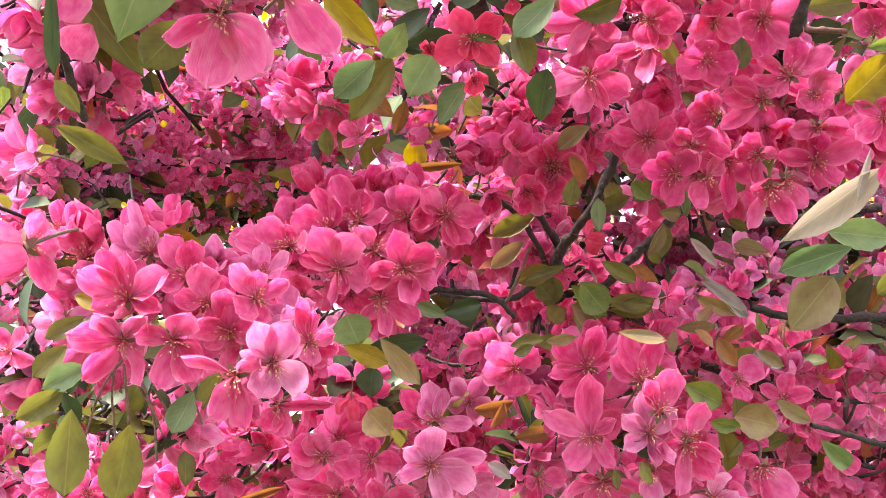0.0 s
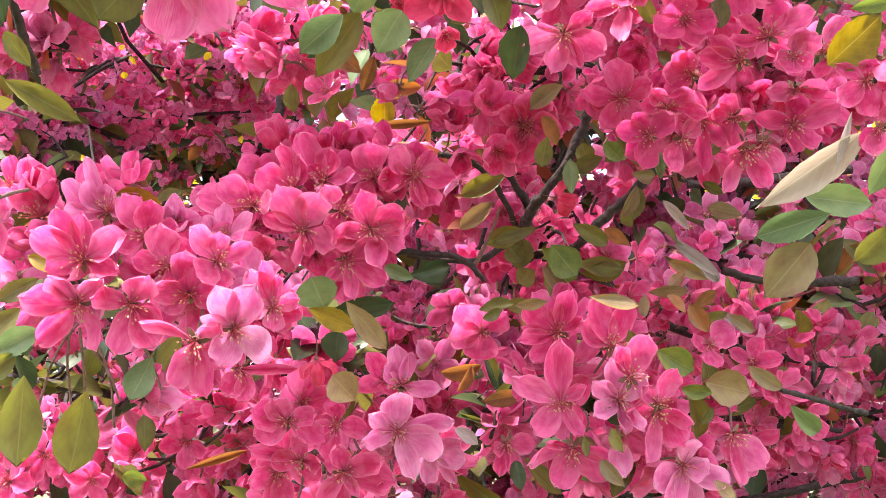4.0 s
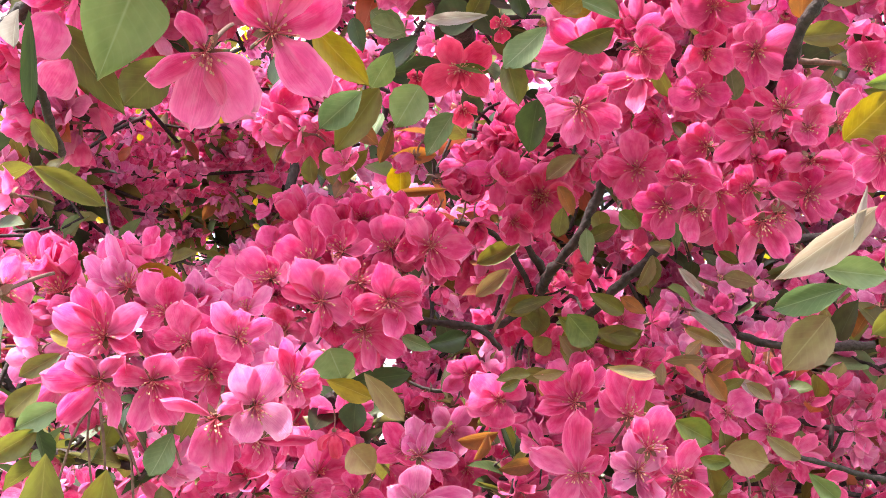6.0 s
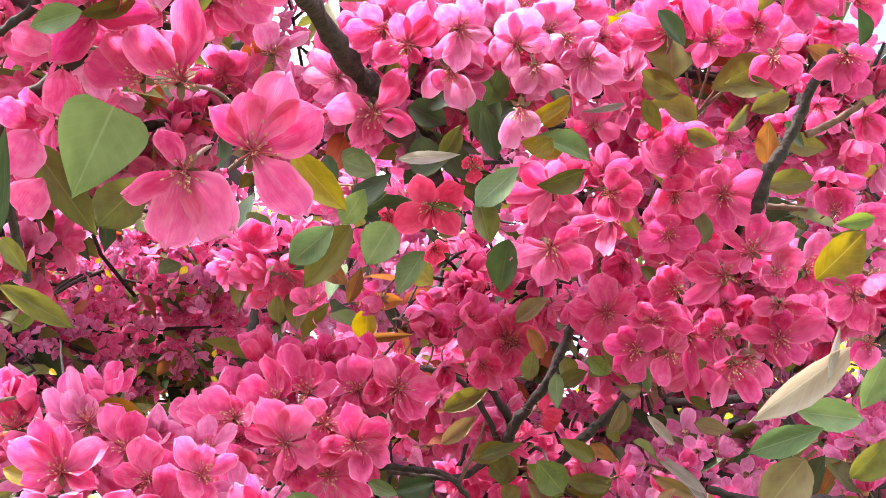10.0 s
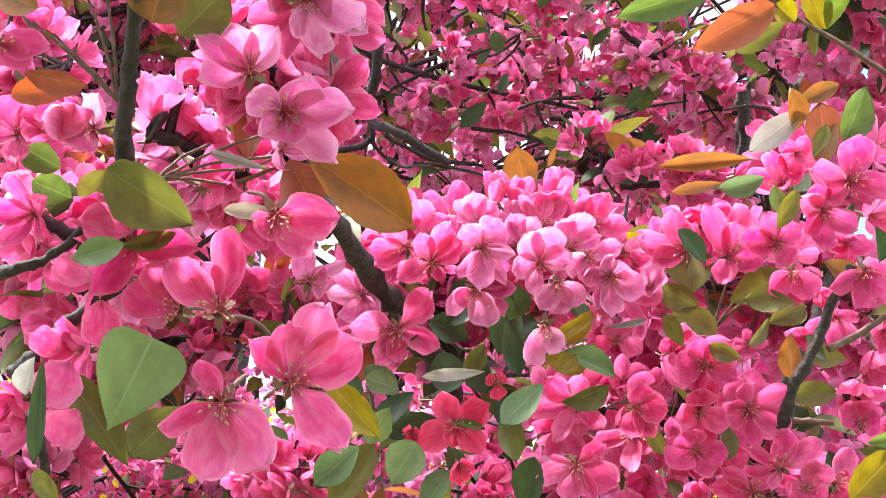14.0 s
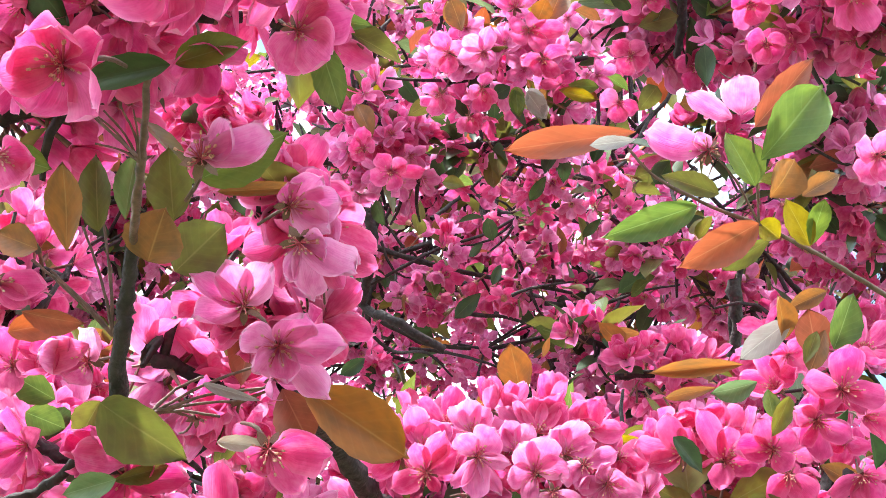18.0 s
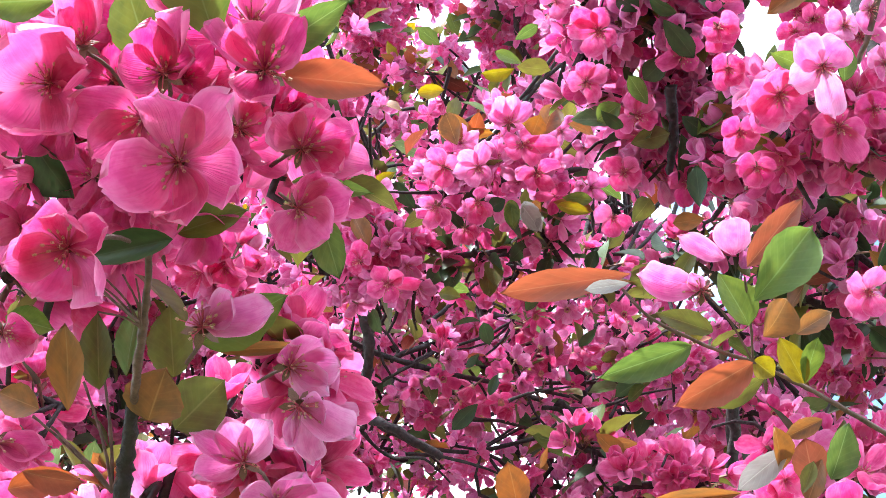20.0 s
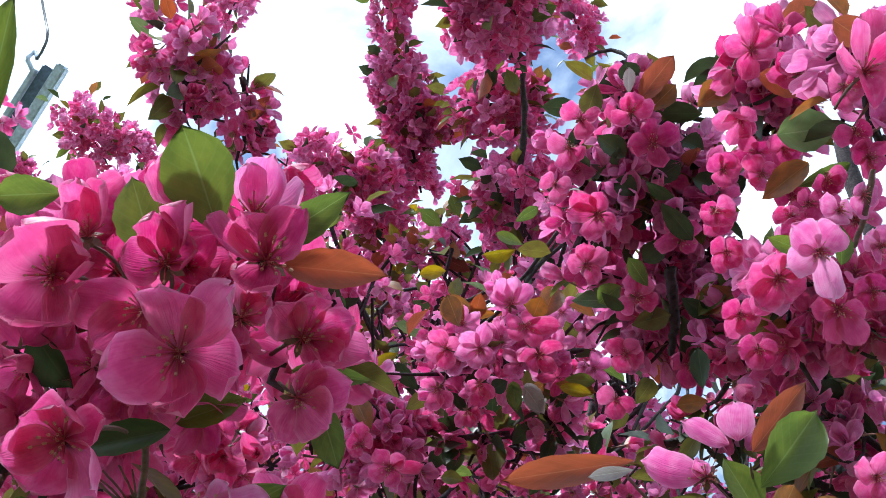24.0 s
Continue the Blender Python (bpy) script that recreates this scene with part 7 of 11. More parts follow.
leaf(0.173, 0.725, 1.912, 0.148, 0.72, 1.925, 0.017, "o", -0.33, -0.77, -0.55)
leaf(0.184, 0.732, 1.897, 0.155, 0.725, 1.908, 0.022, "o", 0.31, -0.92, -0.23)
leaf(0.192, 0.724, 1.915, 0.226, 0.713, 1.929, 0.022, "o", 0.3, -0.93, -0.2, 1)
leaf(0.223, 0.756, 1.914, 0.248, 0.75, 1.924, 0.018, "o", -0.06, -0.98, -0.21, 2)
leaf(0.228, 0.758, 1.866, 0.262, 0.756, 1.869, 0.016, "o", 0.23, -0.97, -0.11)
leaf(0.27, 0.762, 1.892, 0.242, 0.758, 1.894, 0.015, "o", -0.28, -0.94, -0.18, 1)
leaf(0.207, 0.608, 1.765, 0.231, 0.598, 1.785, 0.023, "y", 0.33, -0.91, -0.24)
leaf(0.217, 0.602, 1.79, 0.236, 0.598, 1.792, 0.008, "f", -0.05, -0.94, -0.33, 2)
leaf(0.23, 0.636, 1.739, 0.182, 0.651, 1.703, 0.017, "w", -0.09, -0.86, -0.5)
leaf(0.225, 0.634, 1.749, 0.216, 0.636, 1.721, 0.005, "w", 0.32, -0.91, -0.25, 1)
leaf(0.216, 0.646, 1.701, 0.18, 0.652, 1.69, 0.015, "g", 0.29, -0.96, 0.02, 2)
leaf(0.209, 0.664, 1.712, 0.247, 0.671, 1.709, 0.017, "g", -0.18, -0.98, -0.06)
leaf(0.207, 0.65, 1.687, 0.186, 0.661, 1.66, 0.024, "p", 0.04, -1, -0)
leaf(0.247, 0.648, 1.696, 0.23, 0.654, 1.676, 0.017, "o", 0.14, -0.97, -0.22, 2)
leaf(0.247, 0.638, 1.734, 0.235, 0.646, 1.709, 0.013, "g", -0.1, -0.9, -0.43)
leaf(0.083, 0.81, 1.705, 0.108, 0.818, 1.686, 0.018, "f", 0.27, -0.95, -0.12, 2)
leaf(0.108, 0.824, 1.691, 0.138, 0.82, 1.695, 0.014, "o", -0.28, -0.84, -0.47, 2)
leaf(0.087, 0.822, 1.697, 0.1, 0.83, 1.673, 0.016, "o", 0.01, -0.99, -0.12)
leaf(0.071, 0.816, 1.718, 0.047, 0.821, 1.709, 0.014, "o", -0.26, -0.86, -0.44)
leaf(0.071, 0.828, 1.714, 0.069, 0.828, 1.693, 0.018, "o", -0.04, -0.96, -0.26)
leaf(0.117, 0.856, 1.764, 0.113, 0.854, 1.781, 0.014, "o", 0.25, -0.96, -0.13, 1)
leaf(0.128, 0.855, 1.768, 0.145, 0.855, 1.78, 0.014, "o", -0.2, -0.98, -0.05, 1)
leaf(0.003, 0.919, 1.837, -0.032, 0.918, 1.835, 0.013, "b", 0.05, -0.97, -0.23)
leaf(-0.021, 0.9, 1.829, -0.024, 0.905, 1.803, 0.018, "y", -0.14, -0.98, -0.16, 2)
leaf(0.012, 0.886, 1.804, -0.027, 0.885, 1.801, 0.007, "b", -0.08, -0.95, -0.29, 2)
leaf(0.176, 0.869, 1.718, 0.209, 0.88, 1.687, 0.010, "w", -0.19, -0.98, -0.02, 2)
leaf(0.171, 0.892, 1.709, 0.203, 0.895, 1.692, 0.008, "p", 0.03, -0.94, -0.33, 2)
leaf(-0.048, 0.717, 1.679, -0.041, 0.72, 1.661, 0.025, "g", -0.12, -0.99, -0.07)
leaf(-0.05, 0.72, 1.662, -0.025, 0.728, 1.652, 0.013, "y", 0.06, -0.96, -0.26, 1)
leaf(-0.028, 0.711, 1.665, -0.006, 0.717, 1.639, 0.013, "p", 0.07, -0.95, -0.3, 1)
leaf(-0.036, 0.743, 1.651, -0.038, 0.743, 1.633, 0.017, "k", -0.23, -0.96, -0.12)
leaf(-0.036, 0.717, 1.625, -0.023, 0.716, 1.611, 0.019, "p", 0.3, -0.93, -0.23)
leaf(-0.045, 0.761, 1.662, -0.004, 0.758, 1.668, 0.014, "k", -0.18, -0.92, -0.34, 1)
leaf(-0.01, 0.749, 1.688, 0.007, 0.747, 1.68, 0.009, "g", -0.16, -0.98, -0.1)
leaf(0.002, 0.78, 1.686, 0.029, 0.786, 1.691, 0.014, "k", -0.11, -0.94, -0.31, 2)
leaf(-0.13, 0.626, 1.711, -0.106, 0.631, 1.701, 0.014, "y", 0.25, -0.97, -0.01)
leaf(-0.15, 0.568, 1.623, -0.154, 0.574, 1.584, 0.019, "o", 0.34, -0.94, 0.03, 1)
leaf(-0.124, 0.571, 1.616, -0.132, 0.578, 1.581, 0.020, "o", 0.1, -1, 0, 1)
leaf(-0.106, 0.61, 1.632, -0.116, 0.61, 1.612, 0.015, "g", -0.12, -0.99, -0.06, 1)
leaf(-0.161, 0.615, 1.645, -0.184, 0.616, 1.634, 0.013, "g", 0.17, -0.98, -0.03)
leaf(-0.173, 0.622, 1.656, -0.189, 0.621, 1.64, 0.013, "o", 0.01, -1, 0.06, 1)
leaf(-0.172, 0.616, 1.634, -0.197, 0.617, 1.619, 0.013, "o", 0.29, -0.9, -0.31)
leaf(-0.164, 0.621, 1.67, -0.183, 0.619, 1.659, 0.010, "o", -0.01, -1, -0.09, 1)
leaf(-0.153, 0.621, 1.674, -0.17, 0.619, 1.681, 0.010, "y", 0.35, -0.93, 0.11)
leaf(-0.121, 0.462, 1.724, -0.095, 0.465, 1.71, 0.009, "o", -0.04, -1, 0.03, 2)
leaf(-0.121, 0.46, 1.741, -0.113, 0.465, 1.729, 0.007, "o", 0.02, -1, 0.06)
leaf(-0.115, 0.428, 1.77, -0.12, 0.433, 1.758, 0.008, "w", -0.2, -0.95, -0.2, 2)
leaf(-0.117, 0.442, 1.775, -0.12, 0.458, 1.742, 0.007, "k", -0.16, -0.92, -0.37, 1)
leaf(0.145, 0.756, 1.639, 0.167, 0.755, 1.627, 0.017, "f", -0.03, -1, -0.05, 2)
leaf(0.161, 0.77, 1.618, 0.181, 0.776, 1.614, 0.010, "f", -0.22, -0.92, -0.31)
leaf(0.177, 0.781, 1.621, 0.206, 0.786, 1.614, 0.022, "p", 0.24, -0.97, -0.06)
leaf(0.166, 0.781, 1.617, 0.177, 0.791, 1.586, 0.016, "o", 0.36, -0.93, 0.09, 2)
leaf(0.252, 0.889, 1.607, 0.276, 0.898, 1.586, 0.014, "g", 0.15, -0.9, -0.41, 2)
leaf(0.105, 0.728, 1.668, 0.133, 0.727, 1.662, 0.008, "p", -0.09, -0.99, 0.12, 1)
leaf(0.218, 0.938, 1.672, 0.24, 0.94, 1.657, 0.009, "w", 0.12, -0.98, -0.15)
leaf(0.026, 0.796, 1.57, 0.065, 0.806, 1.539, 0.013, "o", -0.06, -0.99, -0.1, 2)
leaf(0.071, 0.818, 1.576, 0.094, 0.818, 1.553, 0.011, "o", 0.08, -1, -0.02, 1)
leaf(0.138, 0.82, 1.579, 0.124, 0.819, 1.551, 0.014, "o", -0.18, -0.98, 0.12)
leaf(-0.161, 0.853, 1.524, -0.119, 0.85, 1.529, 0.010, "p", 0.07, -0.98, -0.2)
leaf(-0.151, 0.869, 1.567, -0.111, 0.874, 1.579, 0.006, "b", 0.14, -0.99, -0.01, 2)
leaf(-0.193, 0.867, 1.563, -0.177, 0.869, 1.559, 0.012, "f", -0.02, -0.98, -0.2)
leaf(0.029, 0.773, 1.595, 0.044, 0.781, 1.585, 0.008, "w", 0.19, -0.97, 0.13)
leaf(-0.027, 0.425, 1.844, 0.012, 0.437, 1.821, 0.023, "b", -0.12, -0.97, -0.23, 2)
leaf(-0.035, 0.434, 1.848, -0.025, 0.441, 1.829, 0.017, "r", 0.13, -0.81, -0.57, 2)
leaf(-0.096, 0.418, 1.836, -0.066, 0.423, 1.815, 0.023, "o", -0.12, -0.73, -0.67)
leaf(-0.09, 0.429, 1.812, -0.11, 0.433, 1.808, 0.010, "g", 0.27, -0.89, -0.37)
leaf(-0.094, 0.439, 1.816, -0.074, 0.438, 1.82, 0.007, "o", 0.3, -0.77, -0.56, 2)
leaf(-0.121, 0.444, 1.851, -0.139, 0.439, 1.86, 0.012, "f", -0.32, -0.9, -0.28)
leaf(-0.104, 0.444, 1.85, -0.115, 0.455, 1.837, 0.012, "o", -0.25, -0.81, -0.53)
leaf(-0.132, 0.446, 1.847, -0.118, 0.453, 1.843, 0.012, "f", 0.06, -0.92, -0.38)
leaf(-0.057, 0.433, 1.827, -0.036, 0.43, 1.823, 0.006, "w", -0.28, -0.93, -0.22)
leaf(-0.062, 0.424, 1.846, -0.041, 0.422, 1.837, 0.004, "w", 0.19, -0.75, -0.63)
leaf(-0.129, 0.407, 1.859, -0.105, 0.406, 1.863, 0.011, "r", 0.07, -0.92, -0.39)
leaf(-0.075, 0.379, 1.869, -0.068, 0.364, 1.88, 0.021, "b", -0.08, -0.71, -0.7)
leaf(-0.068, 0.389, 1.871, -0.051, 0.384, 1.888, 0.021, "o", 0.1, -0.82, -0.56)
leaf(-0.053, 0.347, 1.879, -0.024, 0.339, 1.891, 0.016, "f", -0.01, -0.65, -0.76)
leaf(-0.051, 0.366, 1.888, -0.019, 0.36, 1.885, 0.005, "b", 0.18, -0.84, -0.52)
leaf(-0.102, 0.376, 1.872, -0.101, 0.356, 1.895, 0.014, "b", -0.21, -0.84, -0.51, 1)
leaf(-0.094, 0.381, 1.883, -0.096, 0.368, 1.908, 0.012, "o", -0.05, -0.89, -0.46)
leaf(-0.068, 0.379, 1.886, -0.069, 0.362, 1.905, 0.016, "o", 0, -0.69, -0.73)
leaf(-0.056, 0.311, 1.896, -0.034, 0.309, 1.904, 0.011, "f", 0.05, -0.92, -0.39)
leaf(-0.013, 0.306, 1.903, -0.005, 0.316, 1.88, 0.011, "f", -0.31, -0.86, -0.41, 1)
leaf(-0.021, 0.31, 1.915, 0.005, 0.312, 1.911, 0.007, "f", 0.11, -0.78, -0.61)
leaf(-0.112, 0.376, 1.873, -0.128, 0.375, 1.88, 0.012, "b", 0.26, -0.81, -0.52)
leaf(-0.118, 0.388, 1.856, -0.098, 0.391, 1.851, 0.009, "r", -0.28, -0.71, -0.64, 2)
leaf(-0.123, 0.358, 1.899, -0.107, 0.358, 1.894, 0.011, "f", -0.12, -0.92, -0.38, 2)
leaf(-0.087, 0.387, 1.892, -0.084, 0.373, 1.912, 0.009, "g", -0.14, -0.81, -0.57, 2)
leaf(0.107, 0.433, 1.964, 0.051, 0.439, 1.96, 0.014, "r", -0.25, -0.79, -0.56, 1)
leaf(0.105, 0.427, 1.955, 0.085, 0.424, 1.95, 0.006, "w", 0.31, -0.81, -0.49, 1)
leaf(0.16, 0.463, 1.937, 0.126, 0.475, 1.922, 0.017, "r", 0.22, -0.77, -0.6)
leaf(0.134, 0.459, 1.944, 0.093, 0.464, 1.931, 0.015, "f", 0.23, -0.75, -0.62)
leaf(0.159, 0.44, 1.953, 0.187, 0.42, 1.978, 0.023, "f", -0.14, -0.77, -0.62, 2)
leaf(0.162, 0.448, 1.977, 0.189, 0.43, 2.002, 0.014, "r", -0.25, -0.75, -0.61)
leaf(0.159, 0.454, 1.95, 0.148, 0.441, 1.97, 0.018, "f", 0.29, -0.89, -0.34)
leaf(0.165, 0.457, 1.946, 0.178, 0.447, 1.958, 0.018, "b", 0.23, -0.74, -0.64, 2)
leaf(0.182, 0.465, 1.952, 0.201, 0.463, 1.963, 0.010, "b", -0.17, -0.93, -0.33)
leaf(0.185, 0.477, 1.934, 0.175, 0.466, 1.952, 0.012, "y", -0.11, -0.75, -0.65)
leaf(0.185, 0.477, 1.934, 0.19, 0.461, 1.948, 0.010, "f", 0.01, -0.91, -0.42, 1)
leaf(0.168, 0.475, 1.937, 0.146, 0.484, 1.927, 0.010, "o", 0.32, -0.84, -0.44, 1)
leaf(0.163, 0.471, 1.943, 0.172, 0.474, 1.936, 0.011, "y", 0.26, -0.71, -0.66)
leaf(0.148, 0.472, 1.959, 0.123, 0.468, 1.968, 0.011, "o", -0.06, -0.92, -0.38)
leaf(0.182, 0.604, 1.944, 0.133, 0.601, 1.939, 0.010, "b", -0.2, -0.88, -0.43, 2)
leaf(0.17, 0.62, 1.939, 0.141, 0.621, 1.934, 0.007, "b", 0.06, -0.85, -0.53, 1)
leaf(0.192, 0.618, 1.941, 0.168, 0.622, 1.935, 0.013, "g", -0.29, -0.62, -0.73, 2)
leaf(0.201, 0.563, 1.949, 0.173, 0.578, 1.933, 0.014, "w", 0.2, -0.9, -0.38, 1)
leaf(0.22, 0.573, 1.935, 0.233, 0.56, 1.96, 0.018, "f", 0.08, -0.73, -0.68)
leaf(0.216, 0.586, 1.934, 0.212, 0.575, 1.96, 0.019, "r", -0.04, -0.86, -0.51, 1)
leaf(0.2, 0.629, 1.925, 0.199, 0.624, 1.94, 0.010, "f", 0.09, -0.67, -0.74)
leaf(0.08, 0.803, 2.026, 0.073, 0.78, 2.059, 0.025, "b", -0.32, -0.83, -0.45, 1)
leaf(0.05, 0.808, 2.019, 0.057, 0.8, 2.033, 0.012, "b", 0.28, -0.81, -0.52)
leaf(0.141, 0.691, 1.942, 0.117, 0.69, 1.94, 0.012, "y", -0.28, -0.7, -0.66, 2)
leaf(-0.032, 0.888, 2.328, -0.044, 0.872, 2.359, 0.018, "b", 0.25, -0.82, -0.51, 2)
leaf(0.049, 0.798, 2.37, 0.04, 0.786, 2.397, 0.019, "b", -0.28, -0.63, -0.73, 1)
leaf(0.121, 0.794, 2.374, 0.136, 0.78, 2.4, 0.022, "b", 0.07, -0.76, -0.64, 2)
leaf(0.174, 0.713, 2.315, 0.135, 0.711, 2.317, 0.018, "g", 0.11, -0.94, -0.31)
leaf(0.251, 0.659, 2.269, 0.213, 0.669, 2.264, 0.021, "b", -0.07, -0.93, -0.36, 2)
leaf(0.129, 0.826, 2.327, 0.165, 0.83, 2.32, 0.014, "b", 0.18, -0.82, -0.55, 2)
leaf(0.102, 0.802, 2.309, 0.113, 0.819, 2.288, 0.017, "w", 0.02, -0.92, -0.39)
leaf(0.092, 0.809, 2.317, 0.093, 0.819, 2.295, 0.013, "f", 0, -0.79, -0.62)
leaf(0.081, 0.831, 2.339, 0.052, 0.833, 2.339, 0.018, "k", 0.23, -0.68, -0.69, 1)
leaf(-0.034, 0.241, 1.907, -0.042, 0.217, 1.925, 0.021, "f", -0.06, -0.6, -0.8, 1)
leaf(-0.054, 0.253, 1.91, -0.061, 0.238, 1.929, 0.016, "f", 0.11, -0.71, -0.69)
leaf(-0.022, 0.257, 1.919, 0.002, 0.244, 1.925, 0.011, "f", -0.04, -0.49, -0.87)
leaf(-0.02, 0.269, 1.921, 0.012, 0.271, 1.918, 0.012, "r", 0.08, -0.8, -0.59)
leaf(-0.082, 0.246, 1.931, -0.102, 0.244, 1.928, 0.012, "f", 0.14, -0.65, -0.75, 2)
leaf(-0.084, 0.198, 1.894, -0.076, 0.17, 1.92, 0.013, "f", -0.14, -0.75, -0.64)
leaf(-0.098, 0.289, 1.917, -0.088, 0.298, 1.9, 0.014, "k", -0.18, -0.52, -0.83, 2)
leaf(-0.053, 0.296, 1.882, -0.082, 0.3, 1.879, 0.010, "k", -0.25, -0.84, -0.49)
leaf(-0.007, 0.319, 1.914, -0.014, 0.315, 1.923, 0.008, "f", -0.3, -0.63, -0.72)
leaf(0.187, 0.571, 2.391, 0.211, 0.55, 2.411, 0.018, "r", -0.17, -0.51, -0.85, 1)
leaf(0.177, 0.57, 2.393, 0.177, 0.554, 2.404, 0.010, "w", 0.18, -0.47, -0.87, 1)
leaf(0.245, 0.444, 2.291, 0.271, 0.435, 2.306, 0.019, "r", -0.01, -0.7, -0.72)
leaf(0.23, 0.465, 2.271, 0.264, 0.47, 2.256, 0.017, "r", 0.18, -0.53, -0.83)
leaf(0.223, 0.453, 2.198, 0.258, 0.447, 2.197, 0.024, "g", 0.11, -0.69, -0.72)
leaf(0.21, 0.327, 2.126, 0.228, 0.336, 2.117, 0.014, "r", -0.34, -0.7, -0.63)
leaf(0.247, 0.478, 2.202, 0.22, 0.495, 2.191, 0.017, "b", -0.26, -0.81, -0.52)
leaf(0.271, 0.478, 2.201, 0.241, 0.49, 2.194, 0.010, "f", -0.15, -0.51, -0.85)
leaf(0.201, 0.503, 2.289, 0.222, 0.491, 2.297, 0.020, "b", -0.03, -0.87, -0.49, 2)
leaf(0.224, 0.435, 2.076, 0.226, 0.423, 2.092, 0.010, "f", 0.09, -0.64, -0.76)
leaf(0.209, 0.443, 2.096, 0.193, 0.435, 2.097, 0.009, "f", -0.04, -0.62, -0.78)

# twigs and branches
branch(0.0039, 0.0076, (-0.039, 0.478, 1.872), (-0.032, 0.577, 1.897), (-0.019, 0.633, 1.896), (-0.004, 0.679, 1.893), (0.012, 0.736, 1.891), (0.026, 0.824, 1.893))
branch(0.0036, 0.0030, (0.295, 0.819, 1.99), (0.27, 0.811, 1.941), (0.244, 0.802, 1.896), (0.232, 0.83, 1.869), (0.231, 0.874, 1.858))
branch(0.0018, 0.0011, (0.246, 0.811, 1.899), (0.282, 0.826, 1.923), (0.316, 0.831, 1.947), (0.335, 0.827, 1.96))
branch(0.0030, 0.0038, (0.12, 0.859, 1.811), (0.117, 0.871, 1.798), (0.101, 0.875, 1.767), (0.083, 0.897, 1.745), (0.073, 0.92, 1.73))
branch(0.0038, 0.0030, (0.183, 0.917, 1.79), (0.164, 0.899, 1.766), (0.144, 0.901, 1.748), (0.124, 0.912, 1.73), (0.109, 0.944, 1.716))
branch(0.0027, 0.0023, (0.076, 0.919, 1.732), (0.042, 0.921, 1.71), (-0.007, 0.917, 1.715))
branch(0.0027, 0.0020, (0.08, 0.917, 1.746), (0.06, 0.892, 1.773), (0.028, 0.889, 1.779), (0.016, 0.888, 1.781))
branch(0.0023, 0.0017, (0.073, 0.92, 1.73), (0.056, 0.893, 1.759), (0.036, 0.869, 1.775))
branch(0.0053, 0.0062, (-0.191, 1.474, 1.972), (-0.197, 1.482, 1.918), (-0.18, 1.54, 1.879))
branch(0.0031, 0.0033, (0.228, 0.983, 1.708), (0.267, 0.987, 1.699), (0.332, 0.991, 1.7))
branch(0.0017, 0.0022, (0.251, 0.908, 1.617), (0.279, 0.921, 1.61), (0.317, 0.935, 1.6))
branch(0.0019, 0.0014, (-0.16, 0.812, 1.626), (-0.121, 0.793, 1.633), (-0.083, 0.784, 1.64))
branch(0.0028, 0.0042, (0.046, 1.339, 1.49), (0.12, 1.343, 1.481), (0.183, 1.345, 1.492), (0.263, 1.318, 1.497), (0.325, 1.299, 1.514), (0.424, 1.301, 1.536))
branch(0.0029, 0.0038, (0.13, 1.395, 1.468), (0.172, 1.393, 1.509), (0.216, 1.375, 1.507), (0.286, 1.351, 1.483))
branch(0.0038, 0.0043, (0.242, 1.213, 1.814), (0.305, 1.216, 1.816), (0.4, 1.219, 1.828))
branch(0.0023, 0.0029, (0.081, 0.973, 1.631), (0.06, 0.974, 1.614), (0.048, 1.026, 1.59))
branch(0.0037, 0.0024, (-0.099, 0.457, 1.826), (-0.092, 0.422, 1.841), (-0.086, 0.4, 1.856), (-0.085, 0.395, 1.862), (-0.08, 0.376, 1.873))
branch(0.0015, 0.0011, (-0.08, 0.376, 1.873), (-0.073, 0.349, 1.877), (-0.067, 0.326, 1.884), (-0.062, 0.305, 1.887))
branch(0.0006, 0.0004, (-0.07, 0.335, 1.879), (-0.074, 0.324, 1.878), (-0.083, 0.319, 1.885))
branch(0.0026, 0.0016, (-0.165, 0.472, 1.816), (-0.139, 0.46, 1.817), (-0.127, 0.459, 1.821), (-0.115, 0.451, 1.825), (-0.106, 0.443, 1.831))
branch(0.0028, 0.0021, (-0.147, 0.496, 1.79), (-0.135, 0.484, 1.792), (-0.125, 0.48, 1.801), (-0.112, 0.471, 1.807), (-0.099, 0.463, 1.812))
branch(0.0020, 0.0019, (-0.133, 0.487, 1.786), (-0.133, 0.494, 1.771), (-0.135, 0.511, 1.758), (-0.138, 0.539, 1.748))
branch(0.0012, 0.0006, (0.233, 0.51, 1.921), (0.202, 0.491, 1.931), (0.183, 0.485, 1.94), (0.163, 0.472, 1.942), (0.14, 0.463, 1.947), (0.117, 0.452, 1.954), (0.105, 0.445, 1.965))
branch(0.0006, 0.0004, (0.163, 0.472, 1.942), (0.151, 0.453, 1.952), (0.139, 0.445, 1.964))
branch(0.0006, 0.0004, (0.163, 0.472, 1.942), (0.161, 0.456, 1.956), (0.158, 0.442, 1.967))
branch(0.0032, 0.0040, (-0.041, 1.174, 2.442), (-0.058, 1.199, 2.406), (-0.084, 1.213, 2.385), (-0.155, 1.272, 2.388))
branch(0.0034, 0.0038, (0.018, 1.272, 2.475), (-0.03, 1.283, 2.459), (-0.058, 1.306, 2.426), (-0.066, 1.329, 2.392), (-0.121, 1.337, 2.382))
branch(0.0029, 0.0022, (-0.043, 1.282, 2.372), (0.009, 1.297, 2.349), (0.062, 1.301, 2.343))
branch(0.0032, 0.0040, (0.119, 1.393, 2.474), (0.163, 1.397, 2.467), (0.22, 1.414, 2.442), (0.265, 1.406, 2.453))
branch(0.0030, 0.0030, (0.318, 1.039, 2.28), (0.308, 1.064, 2.244), (0.31, 1.095, 2.198))
